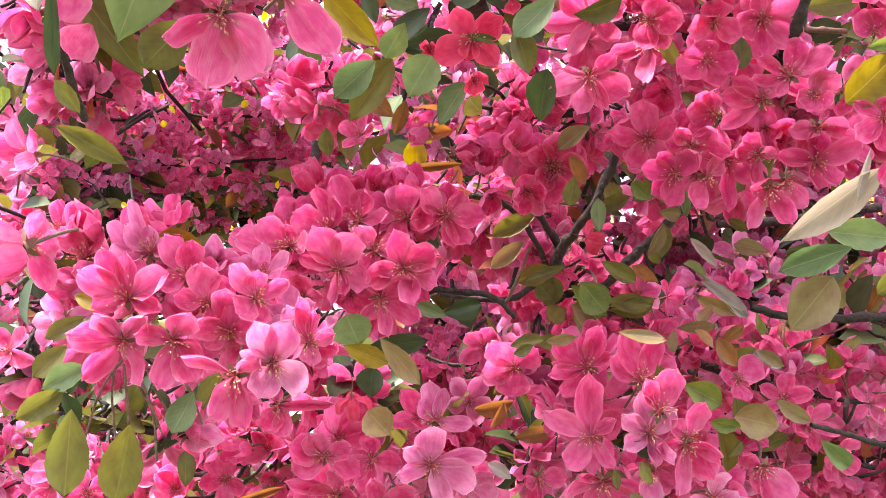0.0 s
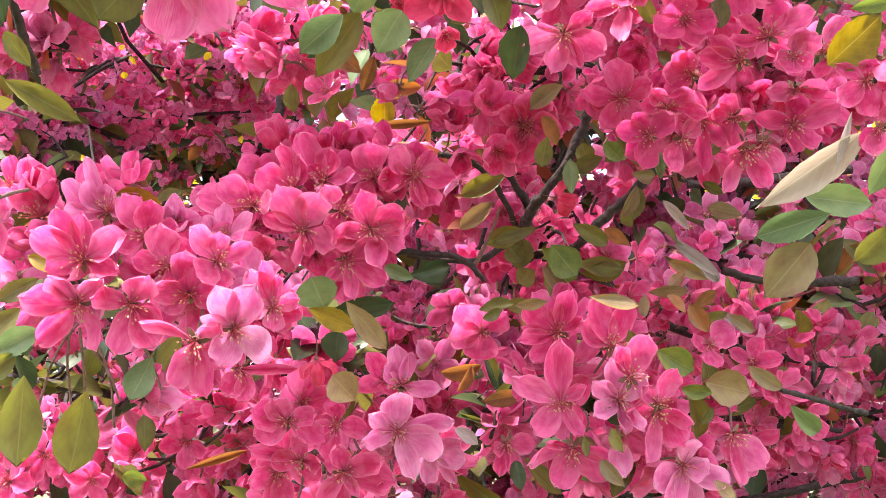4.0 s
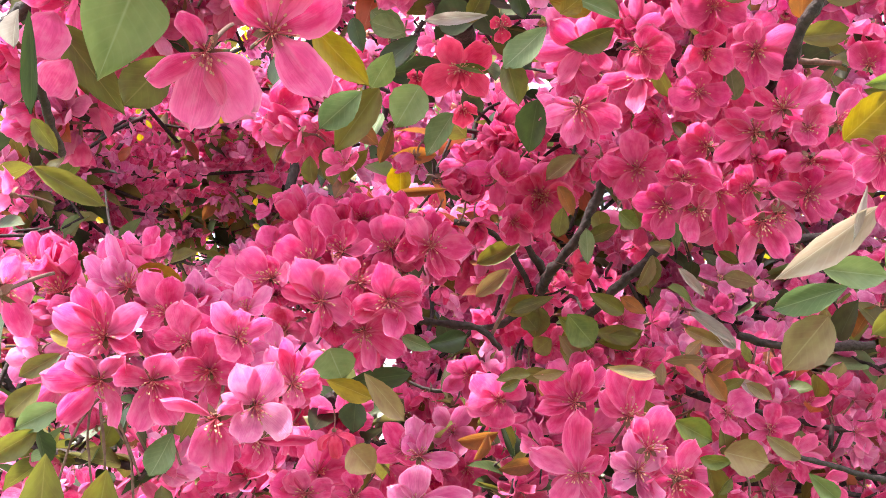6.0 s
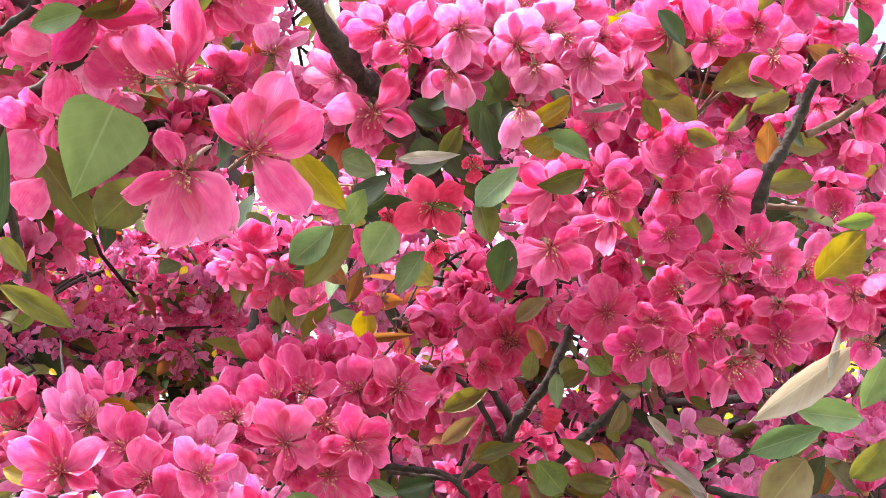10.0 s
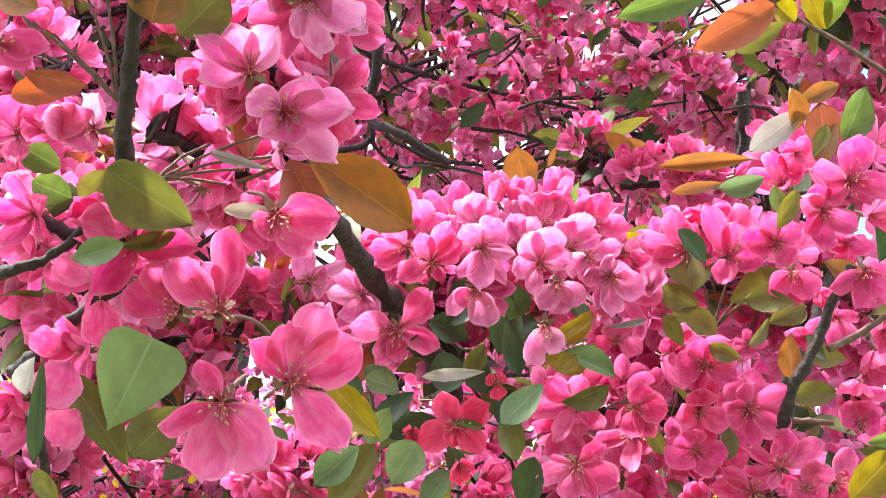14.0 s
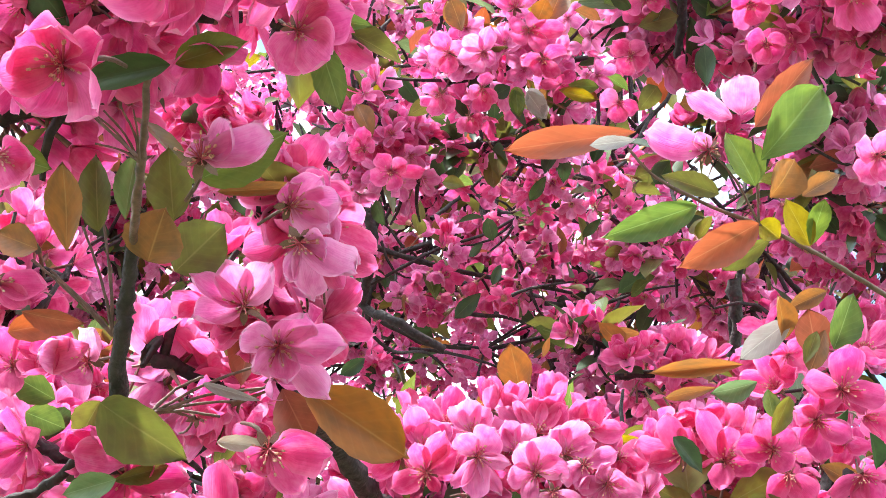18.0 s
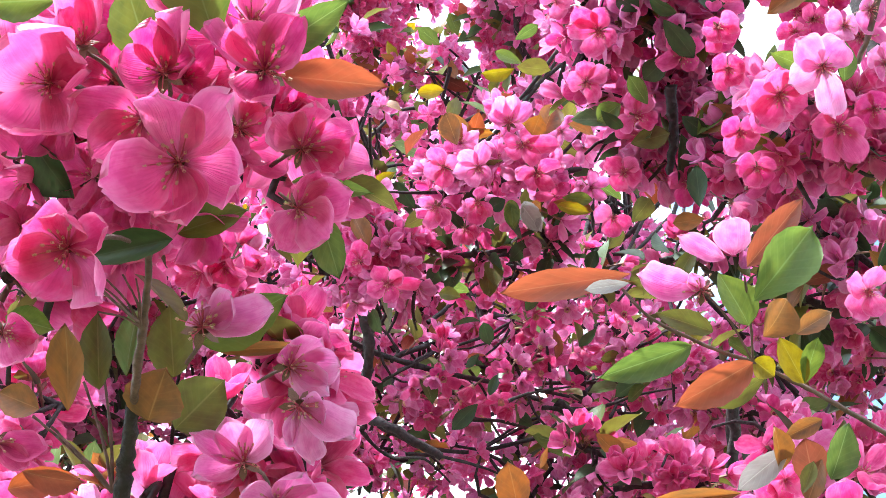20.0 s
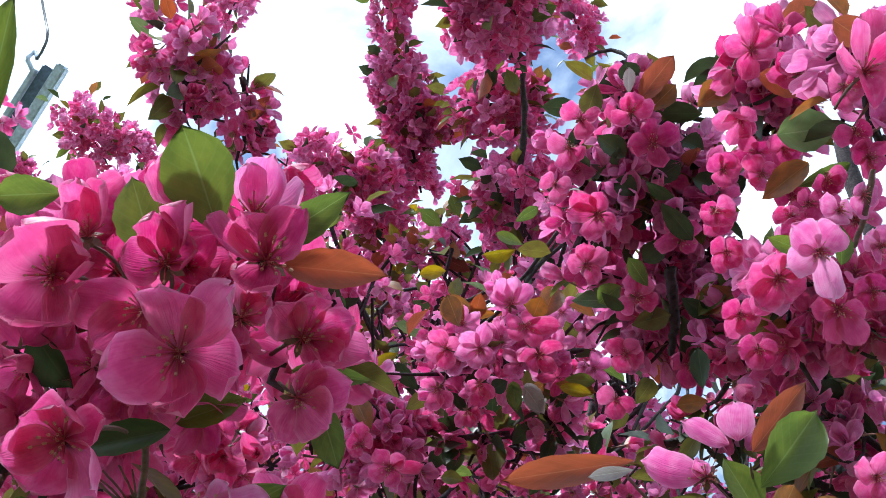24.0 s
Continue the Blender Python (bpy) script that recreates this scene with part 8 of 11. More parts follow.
branch(0.0023, 0.0020, (0.229, 0.72, 2.393), (0.223, 0.751, 2.348), (0.229, 0.777, 2.31))
branch(0.0044, 0.0054, (0.183, 1.176, 3.241), (0.183, 1.239, 3.179), (0.168, 1.328, 3.092), (0.193, 1.373, 3.048))
branch(0.0014, 0.0014, (0.237, 0.443, 2.096), (0.243, 0.431, 2.107), (0.248, 0.415, 2.123))
branch(0.0020, 0.0023, (0.215, 0.698, 2.35), (0.217, 0.727, 2.322), (0.229, 0.768, 2.31))

# boughs sleeved in blossom, farther in
spray(NEAR, -0.324, 1.011, 1.574, -0.125, 1.017, 1.599, 0.039, 52, 2)
spray(NEAR, -0.338, 1.018, 1.505, -0.126, 1.027, 1.513, 0.030, 46, 2)
spray(NEAR, -0.092, 0.915, 1.629, 0.04, 0.973, 1.614, 0.044, 52, 2)
spray(NEAR, -0.086, 0.877, 1.517, 0.038, 0.884, 1.509, 0.033, 39, 2)
spray(NEAR, 0.041, 1.061, 1.74, 0.155, 1.068, 1.717, 0.041, 33, 2)
spray(NEAR, 0.178, 1.073, 1.685, 0.342, 1.086, 1.635, 0.046, 58, 2)
spray(NEAR, 0.236, 1.085, 1.594, 0.366, 1.143, 1.58, 0.037, 39, 2)
spray(NEAR, 0.117, 0.931, 1.574, 0.224, 0.983, 1.597, 0.032, 33, 2)
spray(NEAR, 0.234, 1.268, 1.771, 0.408, 1.281, 1.721, 0.038, 30, 1)
spray(NEAR, 0.018, 1.046, 1.675, 0.085, 1.054, 1.635, 0.031, 26, 2)
spray(NEAR, -0.066, 0.951, 1.778, 0.042, 1.004, 1.797, 0.034, 39, 2)
spray(NEAR, 0.142, 1.003, 1.849, 0.312, 0.963, 1.834, 0.038, 52, 2)
spray(NEAR, -0.421, 1.153, 1.613, -0.362, 1.171, 1.472, 0.045, 30, 1)
spray(NEAR, -0.193, 0.906, 1.675, -0.099, 0.959, 1.688, 0.032, 32, 2)
spray(NEAR, 0.098, 0.853, 1.894, 0.229, 0.861, 1.867, 0.043, 58, 2)
spray(NEAR, 0.254, 0.881, 1.989, 0.334, 0.842, 1.941, 0.044, 46, 2)
spray(NEAR, 0.229, 0.871, 1.829, 0.333, 0.873, 1.825, 0.035, 39, 2)
spray(NEAR, 0.026, 0.937, 1.849, 0.119, 0.937, 1.852, 0.034, 32, 2)
spray(NEAR, -0.117, 0.908, 1.876, -0.066, 0.933, 1.862, 0.025, 20, 2)
spray(NEAR, 0.148, 1.03, 1.811, 0.24, 1.038, 1.784, 0.027, 20, 2)
spray(NEAR, 0.026, 0.935, 1.776, 0.076, 0.966, 1.739, 0.033, 28, 2)
spray(NEAR, -0.037, 0.791, 1.931, 0.018, 0.786, 1.949, 0.029, 26, 2)
spray(NEAR, 0.115, 0.841, 1.981, 0.185, 0.849, 1.95, 0.027, 28, 2)
spray(NEAR, -0.039, 0.768, 1.963, 0.136, 0.77, 1.957, 0.040, 65, 2)
spray(NEAR, 0.163, 0.861, 1.999, 0.34, 0.868, 1.982, 0.041, 59, 2)
spray(NEAR, -0.217, 0.609, 1.946, -0.15, 0.615, 1.864, 0.032, 33, 2)
spray(NEAR, 0.174, 0.965, 2.127, 0.26, 0.963, 2.13, 0.029, 28, 2)
spray(NEAR, 0.24, 0.733, 2.032, 0.308, 0.742, 2.015, 0.037, 31, 2)
spray(NEAR, -0.249, 0.768, 1.848, -0.208, 0.777, 1.829, 0.021, 18, 2)
spray(NEAR, -0.134, 0.673, 1.93, -0.082, 0.636, 1.959, 0.028, 18, 2)
spray(NEAR, -0.235, 0.619, 2.04, -0.19, 0.628, 2.022, 0.026, 15, 2)
spray(NEAR, -0.081, 0.962, 2.362, 0.016, 0.969, 2.351, 0.038, 26, 3)
spray(NEAR, 0.038, 0.859, 2.369, 0.159, 0.849, 2.383, 0.048, 50, 3)
spray(NEAR, -0.083, 1.181, 2.432, 0.171, 1.222, 2.369, 0.051, 50, 1)
spray(NEAR, 0.099, 1.212, 2.473, 0.264, 1.228, 2.448, 0.053, 45, 1)
spray(NEAR, -0.024, 1.306, 2.425, 0.284, 1.3, 2.43, 0.048, 46, 1)
spray(NEAR, 0.21, 1.093, 2.38, 0.315, 1.137, 2.314, 0.042, 40, 1)
spray(NEAR, 0.144, 1.032, 2.205, 0.238, 1.047, 2.181, 0.026, 30, 1)
spray(NEAR, 0.192, 0.769, 2.322, 0.248, 0.746, 2.354, 0.050, 40, 3)
spray(NEAR, 0.249, 0.657, 2.218, 0.335, 0.643, 2.239, 0.035, 34, 3)
spray(NEAR, 0.322, 0.762, 2.242, 0.354, 0.742, 2.182, 0.038, 24, 3)
spray(NEAR, 0.309, 1.137, 2.314, 0.397, 1.158, 2.283, 0.036, 26, 1)
spray(NEAR, -0.15, 1.59, 2.544, 0.046, 1.628, 2.485, 0.041, 40, 1)
spray(NEAR, -0.166, 0.72, 2.221, -0.118, 0.739, 2.192, 0.029, 26, 2)
spray(NEAR, -0.222, 0.621, 2.012, -0.205, 0.675, 1.933, 0.026, 26, 2)
spray(NEAR, -0.104, 0.692, 1.996, -0.051, 0.707, 2.027, 0.021, 15, 2)
spray(NEAR, -0.253, 0.8, 2.847, -0.234, 0.878, 2.77, 0.054, 75, 1)
spray(NEAR, -0.186, 0.877, 2.841, -0.188, 0.938, 2.781, 0.033, 24, 1)
spray(NEAR, 0.172, 0.614, 2.433, 0.239, 0.622, 2.425, 0.040, 48, 3)
spray(NEAR, 0.161, 0.659, 2.39, 0.255, 0.67, 2.377, 0.049, 70, 3)
spray(NEAR, 0.203, 0.718, 2.359, 0.224, 0.761, 2.316, 0.050, 56, 3)
spray(NEAR, 0.243, 0.651, 2.284, 0.262, 0.623, 2.339, 0.017, 14, 3)
spray(NEAR, 0.248, 0.748, 2.328, 0.283, 0.768, 2.308, 0.032, 26, 3)
spray(NEAR, 0.235, 0.489, 2.33, 0.268, 0.511, 2.308, 0.030, 30, 3)
spray(NEAR, 0.245, 0.549, 2.314, 0.276, 0.541, 2.321, 0.023, 20, 3)
spray(NEAR, 0.257, 0.39, 2.204, 0.264, 0.428, 2.166, 0.024, 20, 3)
spray(NEAR, 0.295, 0.58, 2.212, 0.315, 0.617, 2.176, 0.029, 33, 2)
spray(NEAR, 0.258, 0.675, 2.261, 0.244, 0.704, 2.232, 0.029, 28, 2)
spray(NEAR, -0.051, 0.904, 2.391, -0.001, 0.946, 2.349, 0.042, 39, 2)
spray(NEAR, 0.044, 1.061, 2.446, 0.221, 1.088, 2.416, 0.047, 50, 1)
spray(BACK, -0.031, 1.294, 3.76, -0.035, 1.388, 3.668, 0.046, 80, 0, 0.043, 0.3)
spray(BACK, -0.031, 1.411, 3.645, -0.002, 1.521, 3.536, 0.059, 170, 0, 0.043, 0.3)
spray(BACK, -0.008, 1.529, 3.529, 0.016, 1.607, 3.451, 0.050, 110, 0, 0.043, 0.3)
spray(BACK, 0.145, 1.015, 3.329, 0.133, 1.114, 3.232, 0.082, 240, 0, 0.043, 0.3)
spray(BACK, 0.103, 1.299, 3.332, 0.227, 1.314, 3.315, 0.067, 170, 0, 0.043, 0.3)
spray(BACK, 0.16, 1.303, 3.187, 0.184, 1.401, 3.09, 0.078, 160, 0, 0.043, 0.3)
spray(BACK, -0.007, 1.498, 3.56, 0.07, 1.506, 3.55, 0.044, 50, 0, 0.043, 0.3)
spray(BACK, 0.331, 1.439, 3.89, 0.374, 1.533, 3.798, 0.053, 70, 0, 0.043, 0.3)
spray(BACK, 0.036, 1.514, 3.543, 0.103, 1.499, 3.556, 0.044, 30, 0, 0.043, 0.3)
spray(BACK, -0.175, 1.471, 3.449, -0.178, 1.531, 3.39, 0.047, 45, 0, 0.043, 0.3)
spray(BACK, -0.092, 1.502, 3.417, -0.054, 1.585, 3.335, 0.065, 150, 0, 0.043, 0.3)
spray(BACK, -0.934, 2.097, 4.39, -0.846, 2.209, 4.279, 0.085, 150, 0, 0.043, 0.3)
spray(BACK, -0.813, 2.154, 4.332, -0.737, 2.199, 4.286, 0.062, 60, 0, 0.043, 0.3)
spray(BACK, -0.477, 1.822, 4.371, -0.431, 1.77, 4.421, 0.044, 40, 0, 0.043, 0.3)
spray(BACK, -1.177, 2.347, 4.43, -1.112, 2.359, 4.416, 0.049, 40, 0, 0.043, 0.3)
spray(BACK, 0.284, 1.403, 3.087, 0.234, 1.388, 2.962, 0.053, 40, 0, 0.043, 0.3)
spray(BACK, -0.335, 0.877, 3.054, -0.277, 0.888, 3.042, 0.044, 26, 0, 0.043, 0.3)

# the far crowns
thicket(BACK, -0.11, 1.7, 3.36, 0.12, 0.30, 0.08, 95, lumps=18, mix=(9, 9, 10, 10, 8, 12, 13))
thicket(BACK, 0.13, 1.56, 3.21, 0.11, 0.30, 0.06, 90, lumps=18, mix=(9, 9, 10, 10, 8, 12, 13))
thicket(BACK, 0.03, 1.68, 3.24, 0.16, 0.30, 0.07, 109, lumps=18, mix=(9, 9, 10, 10, 8, 12, 13))
thicket(BACK, -0.05, 2.07, 3.7, 0.21, 0.40, 0.12, 133, lumps=18, mix=(9, 9, 10, 10, 8, 12, 13))
thicket(BACK, 0.07, 1.96, 3.38, 0.24, 0.40, 0.08, 142, lumps=18, mix=(9, 9, 10, 10, 8, 12, 13))
thicket(BACK, -0.26, 2.22, 3.98, 0.13, 0.40, 0.15, 148, lumps=18, mix=(9, 9, 10, 10, 8, 12, 13))
thicket(BACK, -0.32, 1.89, 3.19, 0.16, 0.40, 0.16, 148, lumps=18, mix=(9, 9, 10, 10, 8, 12, 13))
thicket(BACK, 0.24, 1.72, 3.34, 0.09, 0.30, 0.07, 71, lumps=18, mix=(9, 9, 10, 10, 8, 12, 13))
thicket(BACK, -0.12, 1.98, 3.39, 0.24, 0.40, 0.15, 237, lumps=18)
thicket(BACK, -0.24, 1.84, 2.89, 0.20, 0.40, 0.16, 182, lumps=18)
thicket(BACK, -0.09, 2.42, 2.92, 0.16, 0.40, 0.07, 142, lumps=18)
thicket(BACK, 0.16, 1.79, 2.96, 0.22, 0.40, 0.09, 190, lumps=18)
thicket(BACK, 0.21, 1.88, 2.82, 0.24, 0.40, 0.11, 237, lumps=18)
thicket(BACK, 0.61, 1.93, 2.74, 0.11, 0.30, 0.06, 75, lumps=18)
thicket(BACK, -0.45, 1.7, 2.74, 0.23, 0.40, 0.27, 148, lumps=18)
thicket(BACK, 0.39, 1.74, 3.03, 0.09, 0.30, 0.08, 71, lumps=18)
thicket(BACK, -0.05, 1.73, 2.74, 0.15, 0.40, 0.13, 123, lumps=18)
thicket(BACK, 0.13, 1.62, 2.73, 0.22, 0.30, 0.10, 237, lumps=18)
thicket(BACK, 0.42, 1.83, 2.74, 0.19, 0.40, 0.14, 214, lumps=18)
thicket(BACK, 0.04, 2.12, 2.83, 0.24, 0.40, 0.08, 166, lumps=18)
thicket(BACK, -0.47, 1.39, 2.52, 0.12, 0.30, 0.12, 134, lumps=18)
thicket(BACK, -0.71, 2.45, 2.27, 0.23, 0.50, 0.13, 945, 0.03, lumps=18)
thicket(BACK, -0.39, 2.27, 2.2, 0.21, 0.50, 0.12, 945, 0.03, lumps=18)
thicket(BACK, -0.54, 2.29, 2.1, 0.29, 0.50, 0.08, 1080, 0.03, lumps=18)
thicket(BACK, -0.38, 2.59, 2.14, 0.24, 0.40, 0.08, 607, 0.03, lumps=18)
thicket(BACK, -0.16, 2.76, 2.29, 0.15, 0.40, 0.09, 200, lumps=18)
thicket(BACK, 0.34, 1.93, 1.92, 0.17, 0.30, 0.05, 250, lumps=18)
thicket(BACK, 0.46, 1.75, 1.83, 0.19, 0.30, 0.05, 320, lumps=18)
thicket(BACK, 0.6, 1.98, 1.76, 0.17, 0.30, 0.04, 300, lumps=18)
thicket(BACK, 0.11, 1.72, 1.92, 0.16, 0.30, 0.06, 250, lumps=18)
thicket(BACK, 0.46, 2.73, 1.41, 0.42, 0.50, 0.11, 500, lumps=18)
thicket(BACK, -0.58, 2.29, 2.21, 0.35, 0.40, 0.09, 1080, 0.03, lumps=18)
thicket(BACK, 0.55, 1.99, 1.75, 0.11, 0.30, 0.07, 250, lumps=18)
thicket(BACK, -0.79, 2.34, 1.66, 0.16, 0.30, 0.11, 200, lumps=18)
thicket(BACK, -0.12, 1.88, 1.56, 0.41, 0.30, 0.16, 600, lumps=18)
thicket(BACK, 0.22, 1.98, 1.73, 0.35, 0.30, 0.17, 600, lumps=18)

# the inner crown, close behind
spray(NEAR, -0.48, 1.21, 1.42, -0.4, 1.29, 1.3, 0.061, 23, 1, 0.041, 0.4)
spray(NEAR, -0.29, 1.06, 1.46, -0.3, 1.07, 1.42, 0.045, 23, 1, 0.041, 0.4)
spray(NEAR, -0.25, 1.3, 1.36, -0.25, 1.2, 1.28, 0.057, 22, 1, 0.041, 0.4)
spray(NEAR, -0.11, 1.07, 1.47, -0.06, 1.13, 1.35, 0.051, 23, 1, 0.041, 0.4)
spray(NEAR, 0.03, 1.14, 1.44, 0.11, 1.1, 1.53, 0.052, 22, 1, 0.041, 0.4)
spray(NEAR, 0.18, 1.16, 1.4, 0.23, 1.08, 1.49, 0.052, 24, 1, 0.041, 0.4)
spray(NEAR, 0.27, 1.19, 1.4, 0.33, 1.26, 1.35, 0.052, 26, 1, 0.041, 0.4)
spray(NEAR, 0.35, 1.14, 1.44, 0.37, 1.17, 1.41, 0.057, 23, 1, 0.041, 0.4)
spray(NEAR, 0.52, 1.22, 1.37, 0.53, 1.28, 1.44, 0.047, 25, 1, 0.041, 0.4)
spray(NEAR, -0.48, 1.27, 1.48, -0.6, 1.3, 1.54, 0.052, 28, 1, 0.041, 0.4)
spray(NEAR, -0.35, 1.11, 1.56, -0.33, 1.23, 1.64, 0.048, 20, 1, 0.041, 0.4)
spray(NEAR, -0.28, 1.33, 1.54, -0.41, 1.36, 1.65, 0.054, 26, 1, 0.041, 0.4)
spray(NEAR, -0.13, 1.27, 1.57, -0.06, 1.2, 1.52, 0.060, 22, 1, 0.041, 0.4)
spray(NEAR, 0.04, 1.12, 1.57, 0.03, 1.08, 1.6, 0.054, 29, 1, 0.041, 0.4)
spray(NEAR, 0.18, 1.22, 1.58, 0.17, 1.17, 1.67, 0.054, 22, 1, 0.041, 0.4)
spray(NEAR, 0.25, 1.23, 1.56, 0.17, 1.17, 1.68, 0.055, 28, 1, 0.041, 0.4)
spray(NEAR, 0.41, 1.13, 1.57, 0.48, 1.15, 1.46, 0.052, 30, 1, 0.041, 0.4)
spray(NEAR, 0.53, 1.22, 1.53, 0.58, 1.23, 1.58, 0.057, 20, 1, 0.041, 0.4)
spray(NEAR, -0.44, 1.09, 1.68, -0.46, 1.04, 1.73, 0.058, 26, 1, 0.041, 0.4)
spray(NEAR, -0.39, 1.28, 1.7, -0.34, 1.28, 1.83, 0.056, 22, 1, 0.041, 0.4)
spray(NEAR, -0.27, 1.31, 1.65, -0.3, 1.23, 1.68, 0.061, 29, 1, 0.041, 0.4)
spray(NEAR, -0.09, 1.17, 1.69, -0.08, 1.2, 1.81, 0.046, 22, 1, 0.041, 0.4)
spray(NEAR, 0.04, 1.14, 1.67, 0.09, 1.24, 1.63, 0.065, 22, 1, 0.041, 0.4)
spray(NEAR, 0.11, 1.18, 1.63, 0.05, 1.17, 1.59, 0.052, 30, 1, 0.041, 0.4)
spray(NEAR, 0.27, 1.13, 1.67, 0.37, 1.2, 1.69, 0.062, 21, 1, 0.041, 0.4)
spray(NEAR, 0.46, 1.31, 1.67, 0.47, 1.31, 1.73, 0.052, 29, 1, 0.041, 0.4)
spray(NEAR, 0.46, 1.04, 1.65, 0.44, 1.04, 1.72, 0.048, 26, 1, 0.041, 0.4)
spray(NEAR, -0.5, 1.25, 1.85, -0.47, 1.25, 1.78, 0.052, 29, 1, 0.041, 0.4)
spray(NEAR, -0.37, 1.28, 1.79, -0.36, 1.29, 1.72, 0.055, 26, 1, 0.041, 0.4)
spray(NEAR, 0.05, 1.16, 1.76, -0.04, 1.13, 1.87, 0.051, 27, 1, 0.041, 0.4)
spray(NEAR, 0.12, 1.36, 1.82, 0.07, 1.43, 1.8, 0.045, 28, 1, 0.041, 0.4)
spray(NEAR, 0.28, 1.2, 1.76, 0.19, 1.26, 1.7, 0.051, 27, 1, 0.041, 0.4)
spray(NEAR, 0.42, 1.21, 1.79, 0.41, 1.12, 1.68, 0.048, 24, 1, 0.041, 0.4)
spray(NEAR, 0.49, 1.07, 1.77, 0.51, 1.09, 1.84, 0.061, 22, 1, 0.041, 0.4)
spray(NEAR, -0.47, 1.08, 1.89, -0.37, 1.04, 1.76, 0.061, 26, 1, 0.041, 0.4)
spray(NEAR, -0.06, 1.19, 1.94, -0.02, 1.15, 2.02, 0.060, 24, 1, 0.041, 0.4)
spray(NEAR, 0.06, 1.18, 1.92, 0.02, 1.08, 1.99, 0.055, 28, 1, 0.041, 0.4)
spray(NEAR, 0.18, 1.19, 1.95, 0.16, 1.13, 1.86, 0.050, 21, 1, 0.041, 0.4)
spray(NEAR, 0.26, 1.04, 1.89, 0.3, 1.03, 2.01, 0.046, 21, 1, 0.041, 0.4)
spray(NEAR, 0.41, 1.28, 1.96, 0.46, 1.29, 2.01, 0.054, 22, 1, 0.041, 0.4)
spray(NEAR, 0.47, 1.01, 1.88, 0.51, 1.03, 1.86, 0.060, 24, 1, 0.041, 0.4)
spray(NEAR, 0.14, 1.23, 2.01, 0.07, 1.28, 2.13, 0.056, 29, 1, 0.041, 0.4)
spray(NEAR, 0.23, 1.09, 1.97, 0.31, 1.14, 1.94, 0.062, 27, 1, 0.041, 0.4)
spray(NEAR, 0.42, 1.17, 2.03, 0.43, 1.1, 1.97, 0.047, 29, 1, 0.041, 0.4)
spray(NEAR, 0.62, 1.39, 2.14, 0.74, 1.35, 2.11, 0.053, 22, 1, 0.041, 0.4)
spray(NEAR, 0.23, 1.59, 2.35, 0.26, 1.45, 2.45, 0.062, 30, 1, 0.041, 0.4)
spray(NEAR, 0.33, 1.56, 2.4, 0.3, 1.63, 2.38, 0.053, 21, 1, 0.041, 0.4)
spray(NEAR, 0.4, 1.32, 2.23, 0.36, 1.17, 2.31, 0.054, 29, 1, 0.041, 0.4)
spray(NEAR, 0.64, 1.31, 2.29, 0.58, 1.36, 2.17, 0.053, 27, 1, 0.041, 0.4)
spray(NEAR, 0.22, 1.4, 2.5, 0.23, 1.54, 2.39, 0.051, 27, 1, 0.041, 0.4)
spray(NEAR, 0.3, 1.23, 2.41, 0.24, 1.29, 2.4, 0.057, 25, 1, 0.041, 0.4)
spray(NEAR, 0.45, 1.28, 2.4, 0.32, 1.17, 2.49, 0.050, 30, 1, 0.041, 0.4)
spray(NEAR, 0.57, 1.33, 2.43, 0.58, 1.2, 2.44, 0.061, 26, 1, 0.041, 0.4)
spray(NEAR, 0.32, 1.33, 2.65, 0.2, 1.22, 2.74, 0.046, 20, 1, 0.041, 0.4)
spray(NEAR, 0.48, 1.28, 2.6, 0.49, 1.23, 2.51, 0.051, 21, 1, 0.041, 0.4)
spray(NEAR, 0.45, 1.07, 2.56, 0.4, 1.16, 2.45, 0.052, 26, 1, 0.041, 0.4)

# the crown of the next tree
thicket(BACK, -0.75, 1.74, 1.21, 0.20, 0.3, 0.20, 110)
thicket(BACK, -0.53, 1.73, 1.22, 0.19, 0.3, 0.19, 124)
thicket(BACK, -0.43, 1.77, 1.19, 0.19, 0.3, 0.19, 126)
thicket(BACK, -0.22, 1.65, 1.25, 0.17, 0.3, 0.17, 115)
thicket(BACK, -0.14, 1.99, 1.23, 0.21, 0.3, 0.21, 146)
thicket(BACK, 0.05, 1.84, 1.21, 0.19, 0.3, 0.19, 125)
thicket(BACK, 0.12, 1.73, 1.22, 0.18, 0.3, 0.18, 133)
thicket(BACK, 0.42, 1.93, 1.15, 0.21, 0.3, 0.21, 134)
thicket(BACK, 0.58, 1.97, 1.2, 0.21, 0.3, 0.21, 118)
thicket(BACK, 0.71, 1.88, 1.19, 0.21, 0.3, 0.21, 111)
thicket(BACK, 0.77, 1.57, 1.28, 0.18, 0.3, 0.18, 134)
thicket(BACK, -0.7, 1.62, 1.38, 0.18, 0.3, 0.18, 118)
thicket(BACK, -0.59, 1.66, 1.43, 0.18, 0.3, 0.18, 114)
thicket(BACK, -0.38, 1.59, 1.45, 0.17, 0.3, 0.17, 117)
thicket(BACK, -0.33, 1.76, 1.36, 0.18, 0.3, 0.18, 126)
thicket(BACK, -0.07, 1.74, 1.42, 0.18, 0.3, 0.18, 137)
thicket(BACK, -0.02, 1.8, 1.37, 0.19, 0.3, 0.19, 120)
thicket(BACK, 0.21, 1.99, 1.43, 0.20, 0.3, 0.20, 116)
thicket(BACK, 0.33, 1.92, 1.4, 0.20, 0.3, 0.20, 119)
thicket(BACK, 0.54, 1.96, 1.44, 0.21, 0.3, 0.21, 117)
thicket(BACK, 0.59, 1.64, 1.4, 0.18, 0.3, 0.18, 148)
thicket(BACK, 0.85, 1.83, 1.37, 0.21, 0.3, 0.21, 120)
